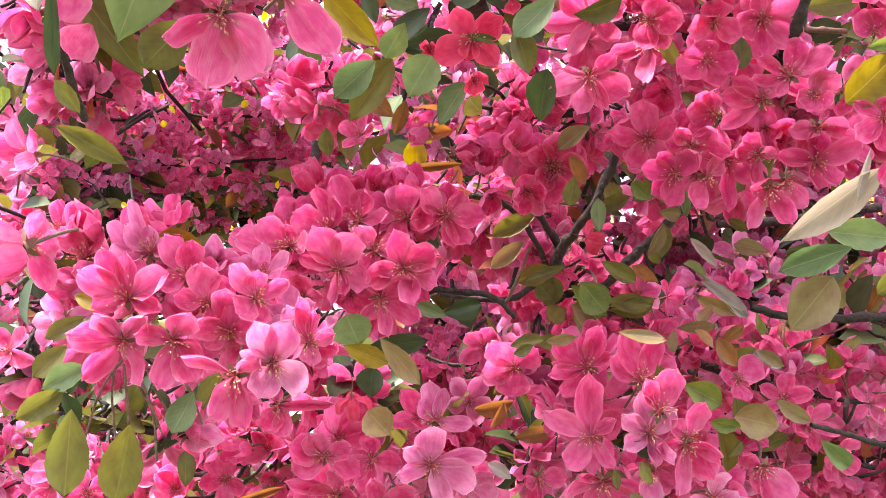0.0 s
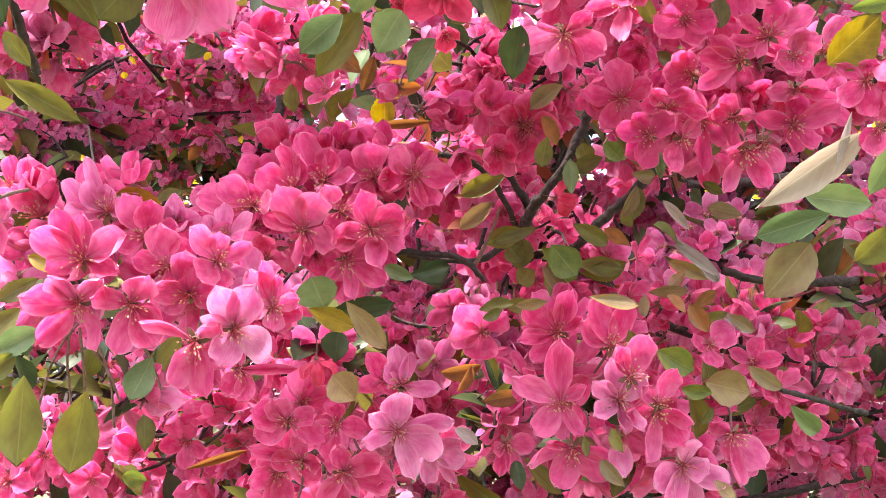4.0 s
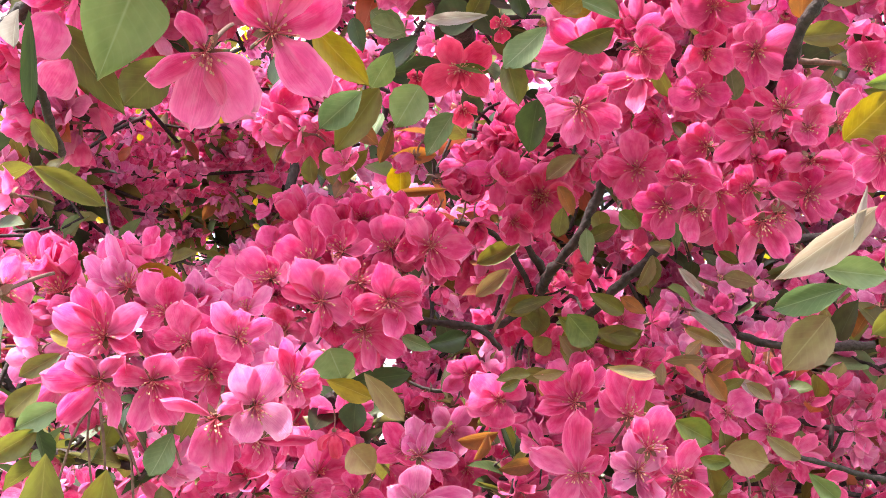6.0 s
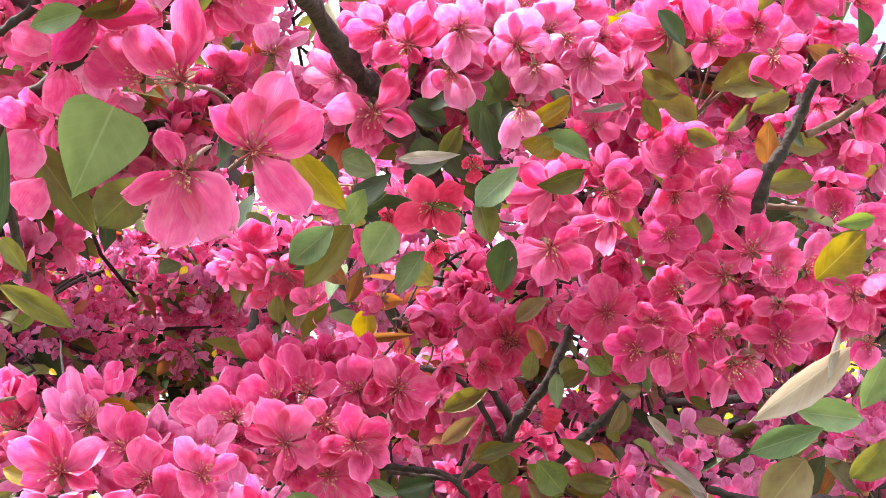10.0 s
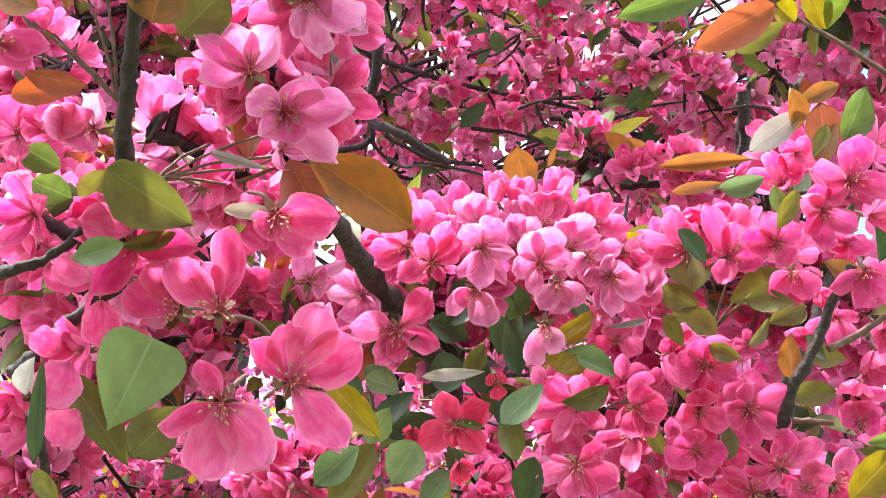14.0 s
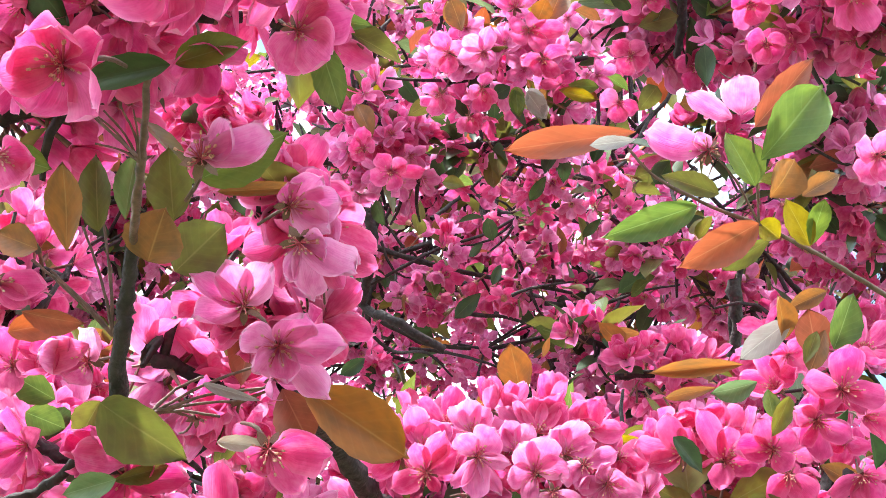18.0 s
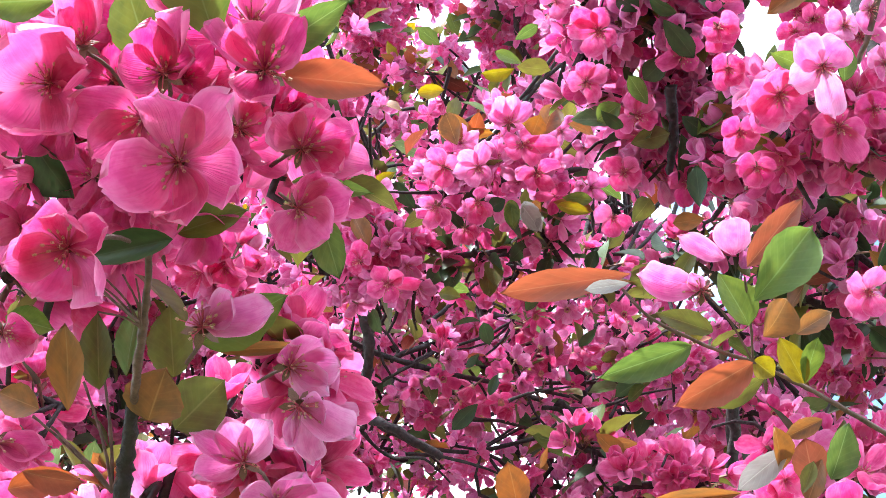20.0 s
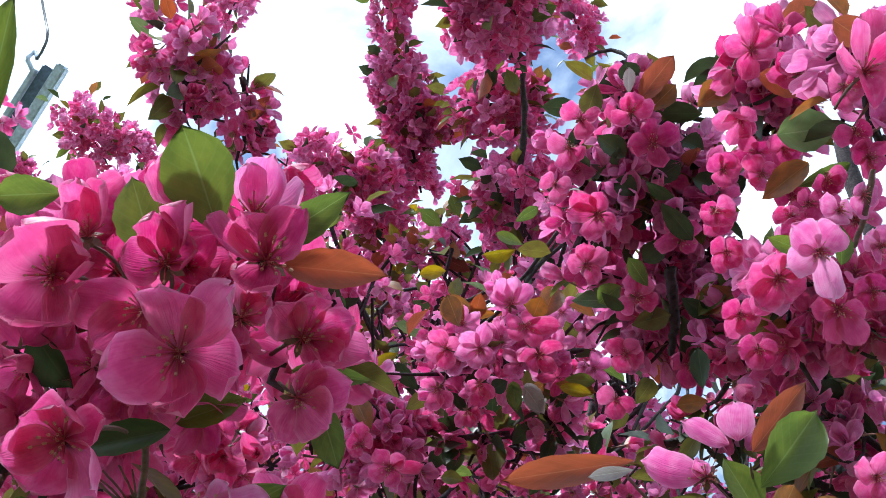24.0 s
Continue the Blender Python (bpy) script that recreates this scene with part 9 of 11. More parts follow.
thicket(BACK, -0.77, 1.76, 1.62, 0.20, 0.3, 0.20, 116)
thicket(BACK, -0.68, 1.85, 1.6, 0.20, 0.3, 0.20, 123)
thicket(BACK, -0.4, 1.88, 1.49, 0.20, 0.3, 0.20, 140)
thicket(BACK, -0.26, 1.85, 1.54, 0.19, 0.3, 0.19, 122)
thicket(BACK, -0.16, 1.91, 1.52, 0.20, 0.3, 0.20, 132)
thicket(BACK, 0.06, 1.82, 1.59, 0.19, 0.3, 0.19, 125)
thicket(BACK, 0.25, 2.08, 1.57, 0.21, 0.3, 0.21, 113)
thicket(BACK, 0.33, 1.68, 1.55, 0.17, 0.3, 0.17, 125)
thicket(BACK, 0.46, 1.66, 1.51, 0.18, 0.3, 0.18, 116)
thicket(BACK, 0.77, 1.96, 1.52, 0.21, 0.3, 0.21, 130)
thicket(BACK, 0.82, 1.73, 1.55, 0.19, 0.3, 0.19, 115)
thicket(BACK, -0.62, 1.51, 1.69, 0.17, 0.3, 0.17, 142)
thicket(BACK, -0.64, 1.93, 1.74, 0.21, 0.3, 0.21, 111)
thicket(BACK, -0.45, 1.73, 1.65, 0.18, 0.3, 0.18, 134)
thicket(BACK, -0.31, 1.95, 1.73, 0.20, 0.3, 0.20, 138)
thicket(BACK, -0.08, 2.09, 1.77, 0.21, 0.3, 0.21, 145)
thicket(BACK, 0.05, 2.04, 1.73, 0.21, 0.3, 0.21, 133)
thicket(BACK, 0.27, 2.01, 1.66, 0.21, 0.3, 0.21, 123)
thicket(BACK, 0.29, 1.66, 1.66, 0.17, 0.3, 0.17, 132)
thicket(BACK, 0.58, 2.03, 1.78, 0.22, 0.3, 0.22, 136)
thicket(BACK, 0.6, 1.67, 1.76, 0.18, 0.3, 0.18, 125)
thicket(BACK, 0.79, 1.81, 1.76, 0.20, 0.3, 0.20, 129)
thicket(BACK, -0.76, 1.87, 1.93, 0.21, 0.3, 0.21, 199, 0.03)
thicket(BACK, -0.59, 1.78, 1.84, 0.19, 0.3, 0.19, 117)
thicket(BACK, -0.75, 2.77, 2.12, 0.30, 0.3, 0.30, 175, 0.03)
thicket(BACK, -0.29, 1.8, 1.81, 0.19, 0.3, 0.19, 121)
thicket(BACK, -0.09, 1.72, 1.86, 0.18, 0.3, 0.18, 149)
thicket(BACK, 0, 2.05, 1.88, 0.21, 0.3, 0.21, 145)
thicket(BACK, 0.2, 1.73, 1.92, 0.18, 0.3, 0.18, 116)
thicket(BACK, 0.29, 1.74, 1.84, 0.18, 0.3, 0.18, 149)
thicket(BACK, 0.4, 1.61, 1.9, 0.17, 0.3, 0.17, 136)
thicket(BACK, 0.61, 1.55, 1.82, 0.17, 0.3, 0.17, 146)
thicket(BACK, 0.83, 1.71, 1.9, 0.19, 0.3, 0.19, 136)
thicket(BACK, -0.75, 1.68, 2.03, 0.19, 0.3, 0.19, 125)
thicket(BACK, -0.63, 1.78, 2.02, 0.20, 0.3, 0.20, 176, 0.03)
thicket(BACK, -0.68, 2.47, 2.12, 0.27, 0.3, 0.27, 175, 0.03)
thicket(BACK, -0.4, 2.56, 2.23, 0.27, 0.3, 0.27, 175, 0.03)
thicket(BACK, -0.28, 2.9, 2.3, 0.31, 0.3, 0.31, 130)
thicket(BACK, 0.05, 1.62, 2.01, 0.17, 0.3, 0.17, 141)
thicket(BACK, 0.13, 1.63, 1.99, 0.17, 0.3, 0.17, 122)
thicket(BACK, 0.43, 2.01, 2.1, 0.21, 0.3, 0.21, 124)
thicket(BACK, 0.58, 1.9, 2.09, 0.21, 0.3, 0.21, 116)
thicket(BACK, 0.53, 1.57, 2.01, 0.17, 0.3, 0.17, 131)
thicket(BACK, 0.67, 1.51, 2, 0.17, 0.3, 0.17, 138)
thicket(BACK, -0.74, 1.77, 2.28, 0.21, 0.3, 0.21, 92)
thicket(BACK, -0.84, 2.66, 2.53, 0.30, 0.3, 0.30, 159)
thicket(BACK, -0.36, 1.67, 2.21, 0.19, 0.3, 0.19, 96)
thicket(BACK, -0.51, 2.63, 2.42, 0.29, 0.3, 0.29, 175, 0.03)
thicket(BACK, -0.23, 2.89, 2.59, 0.31, 0.3, 0.31, 159)
thicket(BACK, -0.02, 1.82, 2.19, 0.19, 0.3, 0.19, 82)
thicket(BACK, 0.13, 1.99, 2.33, 0.22, 0.3, 0.22, 74)
thicket(BACK, 0.4, 1.99, 2.26, 0.22, 0.3, 0.22, 100)
thicket(BACK, 0.57, 1.93, 2.26, 0.22, 0.3, 0.22, 92)
thicket(BACK, 0.61, 1.71, 2.14, 0.19, 0.3, 0.19, 81)
thicket(BACK, 0.77, 1.56, 2.13, 0.18, 0.3, 0.18, 74)
thicket(BACK, -0.75, 1.65, 2.38, 0.20, 0.3, 0.20, 95)
thicket(BACK, -0.59, 1.6, 2.28, 0.19, 0.3, 0.19, 100)
thicket(BACK, -0.32, 1.49, 2.26, 0.17, 0.3, 0.17, 83)
thicket(BACK, -0.22, 1.84, 2.36, 0.20, 0.3, 0.20, 74)
thicket(BACK, -0.15, 1.74, 2.29, 0.19, 0.3, 0.19, 75)
thicket(BACK, 0.04, 1.95, 2.41, 0.21, 0.3, 0.21, 72)
thicket(BACK, 0.16, 1.56, 2.22, 0.17, 0.3, 0.17, 96)
thicket(BACK, 0.32, 1.5, 2.23, 0.17, 0.3, 0.17, 78)
thicket(BACK, 0.52, 1.82, 2.47, 0.21, 0.3, 0.21, 72)
thicket(BACK, 0.64, 1.88, 2.4, 0.22, 0.3, 0.22, 84)
thicket(BACK, 0.78, 1.8, 2.43, 0.22, 0.3, 0.22, 89)
thicket(BACK, -0.61, 1.53, 2.51, 0.19, 0.3, 0.19, 85)
thicket(BACK, -0.56, 1.55, 2.52, 0.19, 0.3, 0.19, 117)
thicket(BACK, -0.39, 1.66, 2.57, 0.20, 0.3, 0.20, 108)
thicket(BACK, -0.24, 1.63, 2.44, 0.19, 0.3, 0.19, 93)
thicket(BACK, -0.13, 1.78, 2.61, 0.21, 0.3, 0.21, 46)
thicket(BACK, 0.08, 1.84, 2.5, 0.21, 0.3, 0.21, 75)
thicket(BACK, 0.23, 1.81, 2.51, 0.21, 0.3, 0.21, 58)
thicket(BACK, 0.34, 1.61, 2.41, 0.19, 0.3, 0.19, 82)
thicket(BACK, 0.44, 1.62, 2.46, 0.19, 0.3, 0.19, 79)
thicket(BACK, 0.57, 1.7, 2.57, 0.21, 0.3, 0.21, 65)
thicket(BACK, 0.7, 1.5, 2.41, 0.19, 0.3, 0.19, 98)
thicket(BACK, -0.67, 1.52, 2.63, 0.20, 0.3, 0.20, 77)
thicket(BACK, -0.47, 1.52, 2.71, 0.20, 0.3, 0.20, 61)
thicket(BACK, -0.37, 1.51, 2.55, 0.19, 0.3, 0.19, 108)
thicket(BACK, -0.29, 1.55, 2.57, 0.19, 0.3, 0.19, 94)
thicket(BACK, -0.14, 1.5, 2.6, 0.18, 0.3, 0.18, 53)
thicket(BACK, -0.01, 1.79, 2.76, 0.22, 0.3, 0.22, 43)
thicket(BACK, 0.16, 1.43, 2.5, 0.17, 0.3, 0.17, 82)
thicket(BACK, 0.29, 1.57, 2.61, 0.19, 0.3, 0.19, 41)
thicket(BACK, 0.47, 1.7, 2.8, 0.22, 0.3, 0.22, 35)
thicket(BACK, 0.57, 1.6, 2.7, 0.20, 0.3, 0.20, 35)
thicket(BACK, 0.58, 1.28, 2.52, 0.17, 0.3, 0.17, 49)
thicket(BACK, -0.56, 1.38, 2.75, 0.19, 0.3, 0.19, 73)
thicket(BACK, -0.54, 1.53, 2.83, 0.21, 0.3, 0.21, 63)
thicket(BACK, -0.38, 1.39, 2.7, 0.18, 0.3, 0.18, 56)
thicket(BACK, -0.19, 1.33, 2.63, 0.17, 0.3, 0.17, 34)
thicket(BACK, -0.06, 1.52, 2.75, 0.19, 0.3, 0.19, 43)
thicket(BACK, 0.04, 1.45, 2.73, 0.19, 0.3, 0.19, 38)
thicket(BACK, 0.15, 1.69, 2.85, 0.21, 0.3, 0.21, 33)
thicket(BACK, 0.28, 1.39, 2.63, 0.18, 0.3, 0.18, 42)
thicket(BACK, 0.66, 1.32, 2.68, 0.18, 0.3, 0.18, 39)
thicket(BACK, -0.59, 1.26, 2.91, 0.20, 0.3, 0.20, 57)
thicket(BACK, -0.46, 1.27, 2.79, 0.18, 0.3, 0.18, 61)
thicket(BACK, -0.37, 1.47, 2.97, 0.21, 0.3, 0.21, 68)
thicket(BACK, -0.16, 1.27, 2.82, 0.18, 0.3, 0.18, 45)
thicket(BACK, -0.12, 1.28, 2.75, 0.18, 0.3, 0.18, 44)
thicket(BACK, 0, 1.55, 2.99, 0.21, 0.3, 0.21, 39)
thicket(BACK, 0.19, 1.39, 2.95, 0.20, 0.3, 0.20, 41)
thicket(BACK, 0.22, 1.38, 2.93, 0.20, 0.3, 0.20, 32)
thicket(SIDE, -1.6, 3.44, 0.92, 0.5, 0.5, 0.5, 228)
thicket(SIDE, -1.16, 4.12, 0.74, 0.5, 0.5, 0.5, 207)
thicket(SIDE, -0.49, 3.87, 1.03, 0.5, 0.5, 0.5, 202)
thicket(SIDE, -0.22, 3.95, 0.91, 0.5, 0.5, 0.5, 257)
thicket(SIDE, 0.57, 4.31, 1.02, 0.5, 0.5, 0.5, 243)
thicket(SIDE, 1.21, 3.87, 0.75, 0.5, 0.5, 0.5, 216)
thicket(SIDE, 1.64, 3.89, 0.79, 0.5, 0.5, 0.5, 220)
thicket(SIDE, -1.55, 3.45, 1.65, 0.5, 0.5, 0.5, 209)
thicket(SIDE, -0.96, 3.48, 1.66, 0.5, 0.5, 0.5, 239)
thicket(SIDE, -0.64, 3.59, 1.34, 0.5, 0.5, 0.5, 205)
thicket(SIDE, 0.02, 3.86, 1.46, 0.5, 0.5, 0.5, 225)
thicket(SIDE, 0.36, 3.8, 1.34, 0.5, 0.5, 0.5, 243)
thicket(SIDE, 0.97, 3.53, 1.66, 0.5, 0.5, 0.5, 201)
thicket(SIDE, 1.38, 3.58, 1.4, 0.5, 0.5, 0.5, 234)
thicket(SIDE, -1.29, 3.26, 1.88, 0.5, 0.5, 0.5, 210)
thicket(SIDE, -1.22, 4.01, 2.18, 0.5, 0.5, 0.5, 218)
thicket(SIDE, -0.5, 3.7, 1.89, 0.5, 0.5, 0.5, 254)
thicket(SIDE, 0.12, 3.98, 1.94, 0.5, 0.5, 0.5, 241)
thicket(SIDE, 0.34, 4.02, 2.17, 0.5, 0.5, 0.5, 207)
thicket(SIDE, 0.99, 3.87, 1.87, 0.5, 0.5, 0.5, 254)
thicket(SIDE, 1.74, 3.79, 1.91, 0.5, 0.5, 0.5, 234)
thicket(SIDE, -1.68, 3.58, 2.66, 0.5, 0.5, 0.5, 216)
thicket(SIDE, -1.33, 3.9, 2.8, 0.5, 0.5, 0.5, 219)
thicket(SIDE, -0.05, 3.18, 2.53, 0.5, 0.5, 0.5, 219)
thicket(SIDE, 0.28, 3.28, 2.27, 0.5, 0.5, 0.5, 247)
thicket(SIDE, 0.99, 3.12, 2.43, 0.5, 0.5, 0.5, 226)
thicket(SIDE, 1.5, 3.98, 2.63, 0.5, 0.5, 0.5, 234)

MAST_LOW, MAST_TOP, HOOK = Vector((-2.438, 4.555, 7.051)), Vector((-2.063, 4.153, 7.438)), Vector((-2.144, 4.111, 7.481))
CABLE_LINE = ((-2.144, 4.111, 7.481), (-2.083, 4.015, 7.573), (-2.236, 4.046, 8.106), (-2.891, 3.802, 10.599))

# pale clusters overhead
flower(0.094, 0.799, 2.398, 0.11, -0.38, -0.92, 0.036, 58, 2)
flower(0.117, 0.816, 2.38, -0.16, -0.48, -0.86, 0.039, 58, 2)
flower(0.073, 0.822, 2.373, -0.29, -0.96, -0.01, 0.036, 58, 2)
flower(0.043, 0.832, 2.364, 0.37, -0.84, -0.39, 0.034, 58, 2)
flower(0.107, 0.829, 2.366, -0.27, -0.91, -0.32, 0.036, 34, 2)
flower(0.062, 0.852, 2.342, -0.15, -0.76, -0.64, 0.034, 34, 2)
flower(0.131, 0.834, 2.36, 0.58, -0.69, -0.43, 0.034, 58, 2)
flower(0.159, 0.808, 2.372, 0.47, -0.43, -0.77, 0.034, 24, 2)
flower(0.163, 0.827, 2.343, 0.29, -0.52, -0.8, 0.034, 24, 2)
flower(0.027, 0.852, 2.342, -0.69, -0.48, -0.55, 0.034, 46, 2)
flower(0.023, 0.829, 2.367, -0.73, -0.64, -0.23, 0.032, 58, 2)
flower(0.087, 0.791, 2.407, -0.48, -0.77, -0.42, 0.034, 46, 2)
flower(0.141, 0.806, 2.39, -0.4, -0.75, -0.53, 0.034, 24, 2)
flower(0.053, 0.812, 2.385, 0.24, -0.95, -0.22, 0.034, 24, 2)
flower(0.075, 0.839, 2.356, -0.54, -0.78, -0.32, 0.034, 24, 2)
flower(-0.027, 0.919, 2.318, -0.28, -0.36, -0.89, 0.041, 34, 2)
flower(-0.055, 0.909, 2.333, -0.69, -0.53, -0.5, 0.036, 46, 2)
flower(0.001, 0.912, 2.328, 0.45, -0.34, -0.83, 0.036, 34, 2)
flower(-0.04, 0.903, 2.341, 0.35, -0.93, 0.14, 0.036, 24, 2)
flower(-0.01, 0.926, 2.307, 0.57, -0.55, -0.6, 0.036, 14, 2)
flower(-0.061, 0.923, 2.312, -0.41, -0.26, -0.88, 0.036, 58, 2)
flower(0.011, 0.924, 2.311, 0.68, -0.41, -0.6, 0.036, 46, 2)
flower(-0.014, 0.902, 2.343, -0.05, -1, 0, 0.034, 24, 2)

# more of the nearest cluster
flower(-0.091, 0.285, 1.923, 0, -0.52, -0.86, 0.034, 48, 3)
flower(-0.065, 0.288, 1.92, -0.45, -0.08, -0.89, 0.034, 48, 3)
flower(-0.036, 0.293, 1.914, 0.6, -0.64, -0.48, 0.030, 48, 3)
flower(-0.072, 0.268, 1.942, -0.61, -0.46, -0.65, 0.029, 48, 3)
flower(-0.04, 0.284, 1.935, 0.54, -0.41, -0.74, 0.031, 48, 3)
flower(-0.107, 0.271, 1.963, -0.19, -0.66, -0.73, 0.027, 48, 3)
flower(-0.085, 0.277, 1.932, 0.08, -0.99, -0.1, 0.031, 48, 3)
flower(-0.051, 0.278, 1.93, 0.41, -0.78, -0.47, 0.031, 48, 3)
flower(-0.104, 0.309, 1.898, -0.29, -0.82, -0.5, 0.032, 48, 3)
flower(-0.073, 0.308, 1.898, -0.45, -0.12, -0.88, 0.029, 48, 3)
flower(-0.005, 0.293, 1.913, -0.12, -0.74, -0.67, 0.022, 48, 3)
flower(-0.018, 0.284, 1.924, 0.36, -0.68, -0.65, 0.027, 48, 3)
flower(-0.05, 0.315, 1.905, 0.25, -0.05, -0.97, 0.029, 48, 3)
flower(-0.121, 0.387, 1.942, 0.05, -0.71, -0.7, 0.029, 48, 3)
flower(-0.013, 0.29, 1.942, -0.16, -0.73, -0.67, 0.025, 48, 3)
flower(-0.109, 0.294, 1.913, -0.6, -0.32, -0.73, 0.028, 48, 3)
spray(NEAR, -0.12, 0.31, 1.981, -0.025, 0.331, 1.958, 0.026, 24, 2)
spray(NEAR, -0.12, 0.334, 1.943, -0.045, 0.343, 1.947, 0.026, 22, 2)
spray(NEAR, -0.134, 0.376, 1.931, -0.083, 0.368, 1.938, 0.023, 12, 2)
spray(NEAR, -0.054, 0.375, 2, -0.014, 0.389, 1.986, 0.016, 10, 2)

# leaf stalks of the upright shoot
branch(0.0006, 0.0005, (-0.092, 0.408, 1.857), (-0.105, 0.402, 1.869), (-0.121, 0.396, 1.882))
branch(0.0006, 0.0005, (-0.092, 0.408, 1.857), (-0.102, 0.402, 1.867), (-0.114, 0.397, 1.878))
branch(0.0006, 0.0005, (-0.092, 0.408, 1.857), (-0.096, 0.399, 1.874), (-0.103, 0.39, 1.892))
branch(0.0006, 0.0005, (-0.092, 0.408, 1.857), (-0.088, 0.401, 1.871), (-0.086, 0.394, 1.885))
branch(0.0006, 0.0005, (-0.092, 0.408, 1.857), (-0.086, 0.4, 1.872), (-0.082, 0.393, 1.887))
branch(0.0006, 0.0005, (-0.092, 0.408, 1.857), (-0.093, 0.399, 1.875), (-0.096, 0.39, 1.894))
branch(0.0006, 0.0005, (-0.092, 0.408, 1.857), (-0.099, 0.404, 1.865), (-0.109, 0.4, 1.873))
branch(0.0006, 0.0005, (-0.08, 0.424, 1.834), (-0.061, 0.426, 1.842), (-0.04, 0.425, 1.844))
branch(0.0006, 0.0005, (-0.08, 0.424, 1.834), (-0.066, 0.427, 1.839), (-0.05, 0.427, 1.84))
branch(0.0006, 0.0005, (-0.08, 0.424, 1.834), (-0.072, 0.425, 1.844), (-0.062, 0.423, 1.848))
branch(0.0006, 0.0005, (-0.08, 0.424, 1.834), (-0.069, 0.428, 1.837), (-0.056, 0.429, 1.835))
branch(0.0006, 0.0005, (-0.08, 0.424, 1.834), (-0.063, 0.425, 1.845), (-0.044, 0.422, 1.851))
branch(0.0006, 0.0005, (-0.08, 0.424, 1.834), (-0.074, 0.428, 1.837), (-0.066, 0.429, 1.835))
branch(0.0004, 0.0003, (-0.07, 0.336, 1.878), (-0.075, 0.327, 1.882), (-0.082, 0.319, 1.885))
branch(0.0004, 0.0003, (-0.07, 0.336, 1.878), (-0.073, 0.327, 1.882), (-0.078, 0.319, 1.885))
branch(0.0004, 0.0003, (-0.07, 0.336, 1.878), (-0.07, 0.327, 1.882), (-0.073, 0.318, 1.886))
branch(0.0004, 0.0003, (-0.07, 0.336, 1.878), (-0.069, 0.327, 1.882), (-0.069, 0.319, 1.885))
branch(0.0004, 0.0003, (-0.07, 0.336, 1.878), (-0.074, 0.33, 1.878), (-0.081, 0.325, 1.877))
branch(0.0008, 0.0008, (0.186, 0.75, 1.907), (0.176, 0.739, 1.919), (0.165, 0.728, 1.93))
branch(0.0008, 0.0008, (0.186, 0.75, 1.907), (0.178, 0.74, 1.915), (0.17, 0.731, 1.924))
branch(0.0008, 0.0008, (0.186, 0.75, 1.907), (0.183, 0.739, 1.918), (0.179, 0.728, 1.928))
branch(0.0008, 0.0008, (0.186, 0.75, 1.907), (0.19, 0.738, 1.92), (0.194, 0.726, 1.933))
branch(0.0008, 0.0008, (0.186, 0.75, 1.907), (0.196, 0.739, 1.918), (0.204, 0.728, 1.929))
branch(0.0008, 0.0008, (0.186, 0.75, 1.907), (0.198, 0.74, 1.916), (0.21, 0.73, 1.925))

# fuller clusters
flower(-0.139, 0.64, 1.689, -0.15, -0.65, -0.74, 0.038, 35)
flower(-0.163, 0.64, 1.678, -0.27, -0.72, 0.64, 0.038, 35, 2)
flower(-0.116, 0.643, 1.669, -0.23, -0.86, 0.46, 0.038, 50)
flower(-0.085, 0.645, 1.66, -0.19, -0.9, -0.39, 0.035, 35)
flower(-0.064, 0.645, 1.671, -0.22, -0.97, 0.08, 0.033, 35, 2)
flower(-0.104, 0.639, 1.699, 0.19, -0.97, -0.15, 0.038, 50, 2)
flower(-0.127, 0.636, 1.718, 0.19, -0.75, 0.63, 0.033, 35)
flower(-0.174, 0.638, 1.689, -0.24, -0.97, 0.03, 0.035, 60)
flower(-0.145, 0.643, 1.666, 0.23, -0.88, -0.42, 0.035, 50, 2)
flower(-0.079, 0.641, 1.691, -0.01, -0.75, 0.66, 0.033, 35, 2)
flower(-0.114, 0.646, 1.648, -0.69, -0.73, -0.01, 0.035, 50, 2)
flower(-0.154, 0.646, 1.637, -0.26, -0.95, 0.15, 0.030, 60)
flower(-0.183, 0.64, 1.672, -0.26, -0.88, -0.39, 0.033, 50, 2)
flower(-0.091, 0.644, 1.671, -0.46, -0.85, 0.26, 0.035, 35)
flower(-0.07, 0.768, 1.733, 0.64, -0.75, 0.15, 0.040, 60)
flower(-0.039, 0.774, 1.712, 0.49, -0.83, 0.27, 0.040, 60)
flower(-0.054, 0.775, 1.698, 0.31, -0.95, -0.06, 0.037, 35)
flower(-0.088, 0.77, 1.716, 0.22, -0.97, 0.02, 0.037, 50)
flower(-0.011, 0.773, 1.729, 0.25, -0.76, 0.59, 0.037, 60)
flower(-0.035, 0.766, 1.76, 0.45, -0.84, 0.3, 0.037, 50)
flower(-0.073, 0.764, 1.76, -0.35, -0.61, 0.71, 0.040, 50)
flower(-0.026, 0.777, 1.698, 0.46, -0.89, 0.05, 0.037, 50)
flower(0.003, 0.769, 1.759, -0.51, -0.59, -0.62, 0.034, 50)
flower(0.032, 0.677, 1.919, -0.22, -0.9, 0.39, 0.037, 40)
flower(0.058, 0.682, 1.91, -0.25, -0.96, 0.13, 0.037, 55)
flower(0.01, 0.668, 1.939, -0.26, -0.65, -0.71, 0.037, 55)
flower(0.046, 0.666, 1.942, -0.19, -0.69, -0.7, 0.037, 40, 2)
flower(0.074, 0.671, 1.933, 0.08, -0.96, -0.27, 0.037, 40)
flower(0.09, 0.666, 1.941, -0.58, -0.79, 0.21, 0.037, 40)
flower(0.116, 0.672, 1.93, -0.25, -0.94, 0.23, 0.034, 40, 2)
flower(0.087, 0.678, 1.919, 0.57, -0.51, -0.64, 0.037, 40)
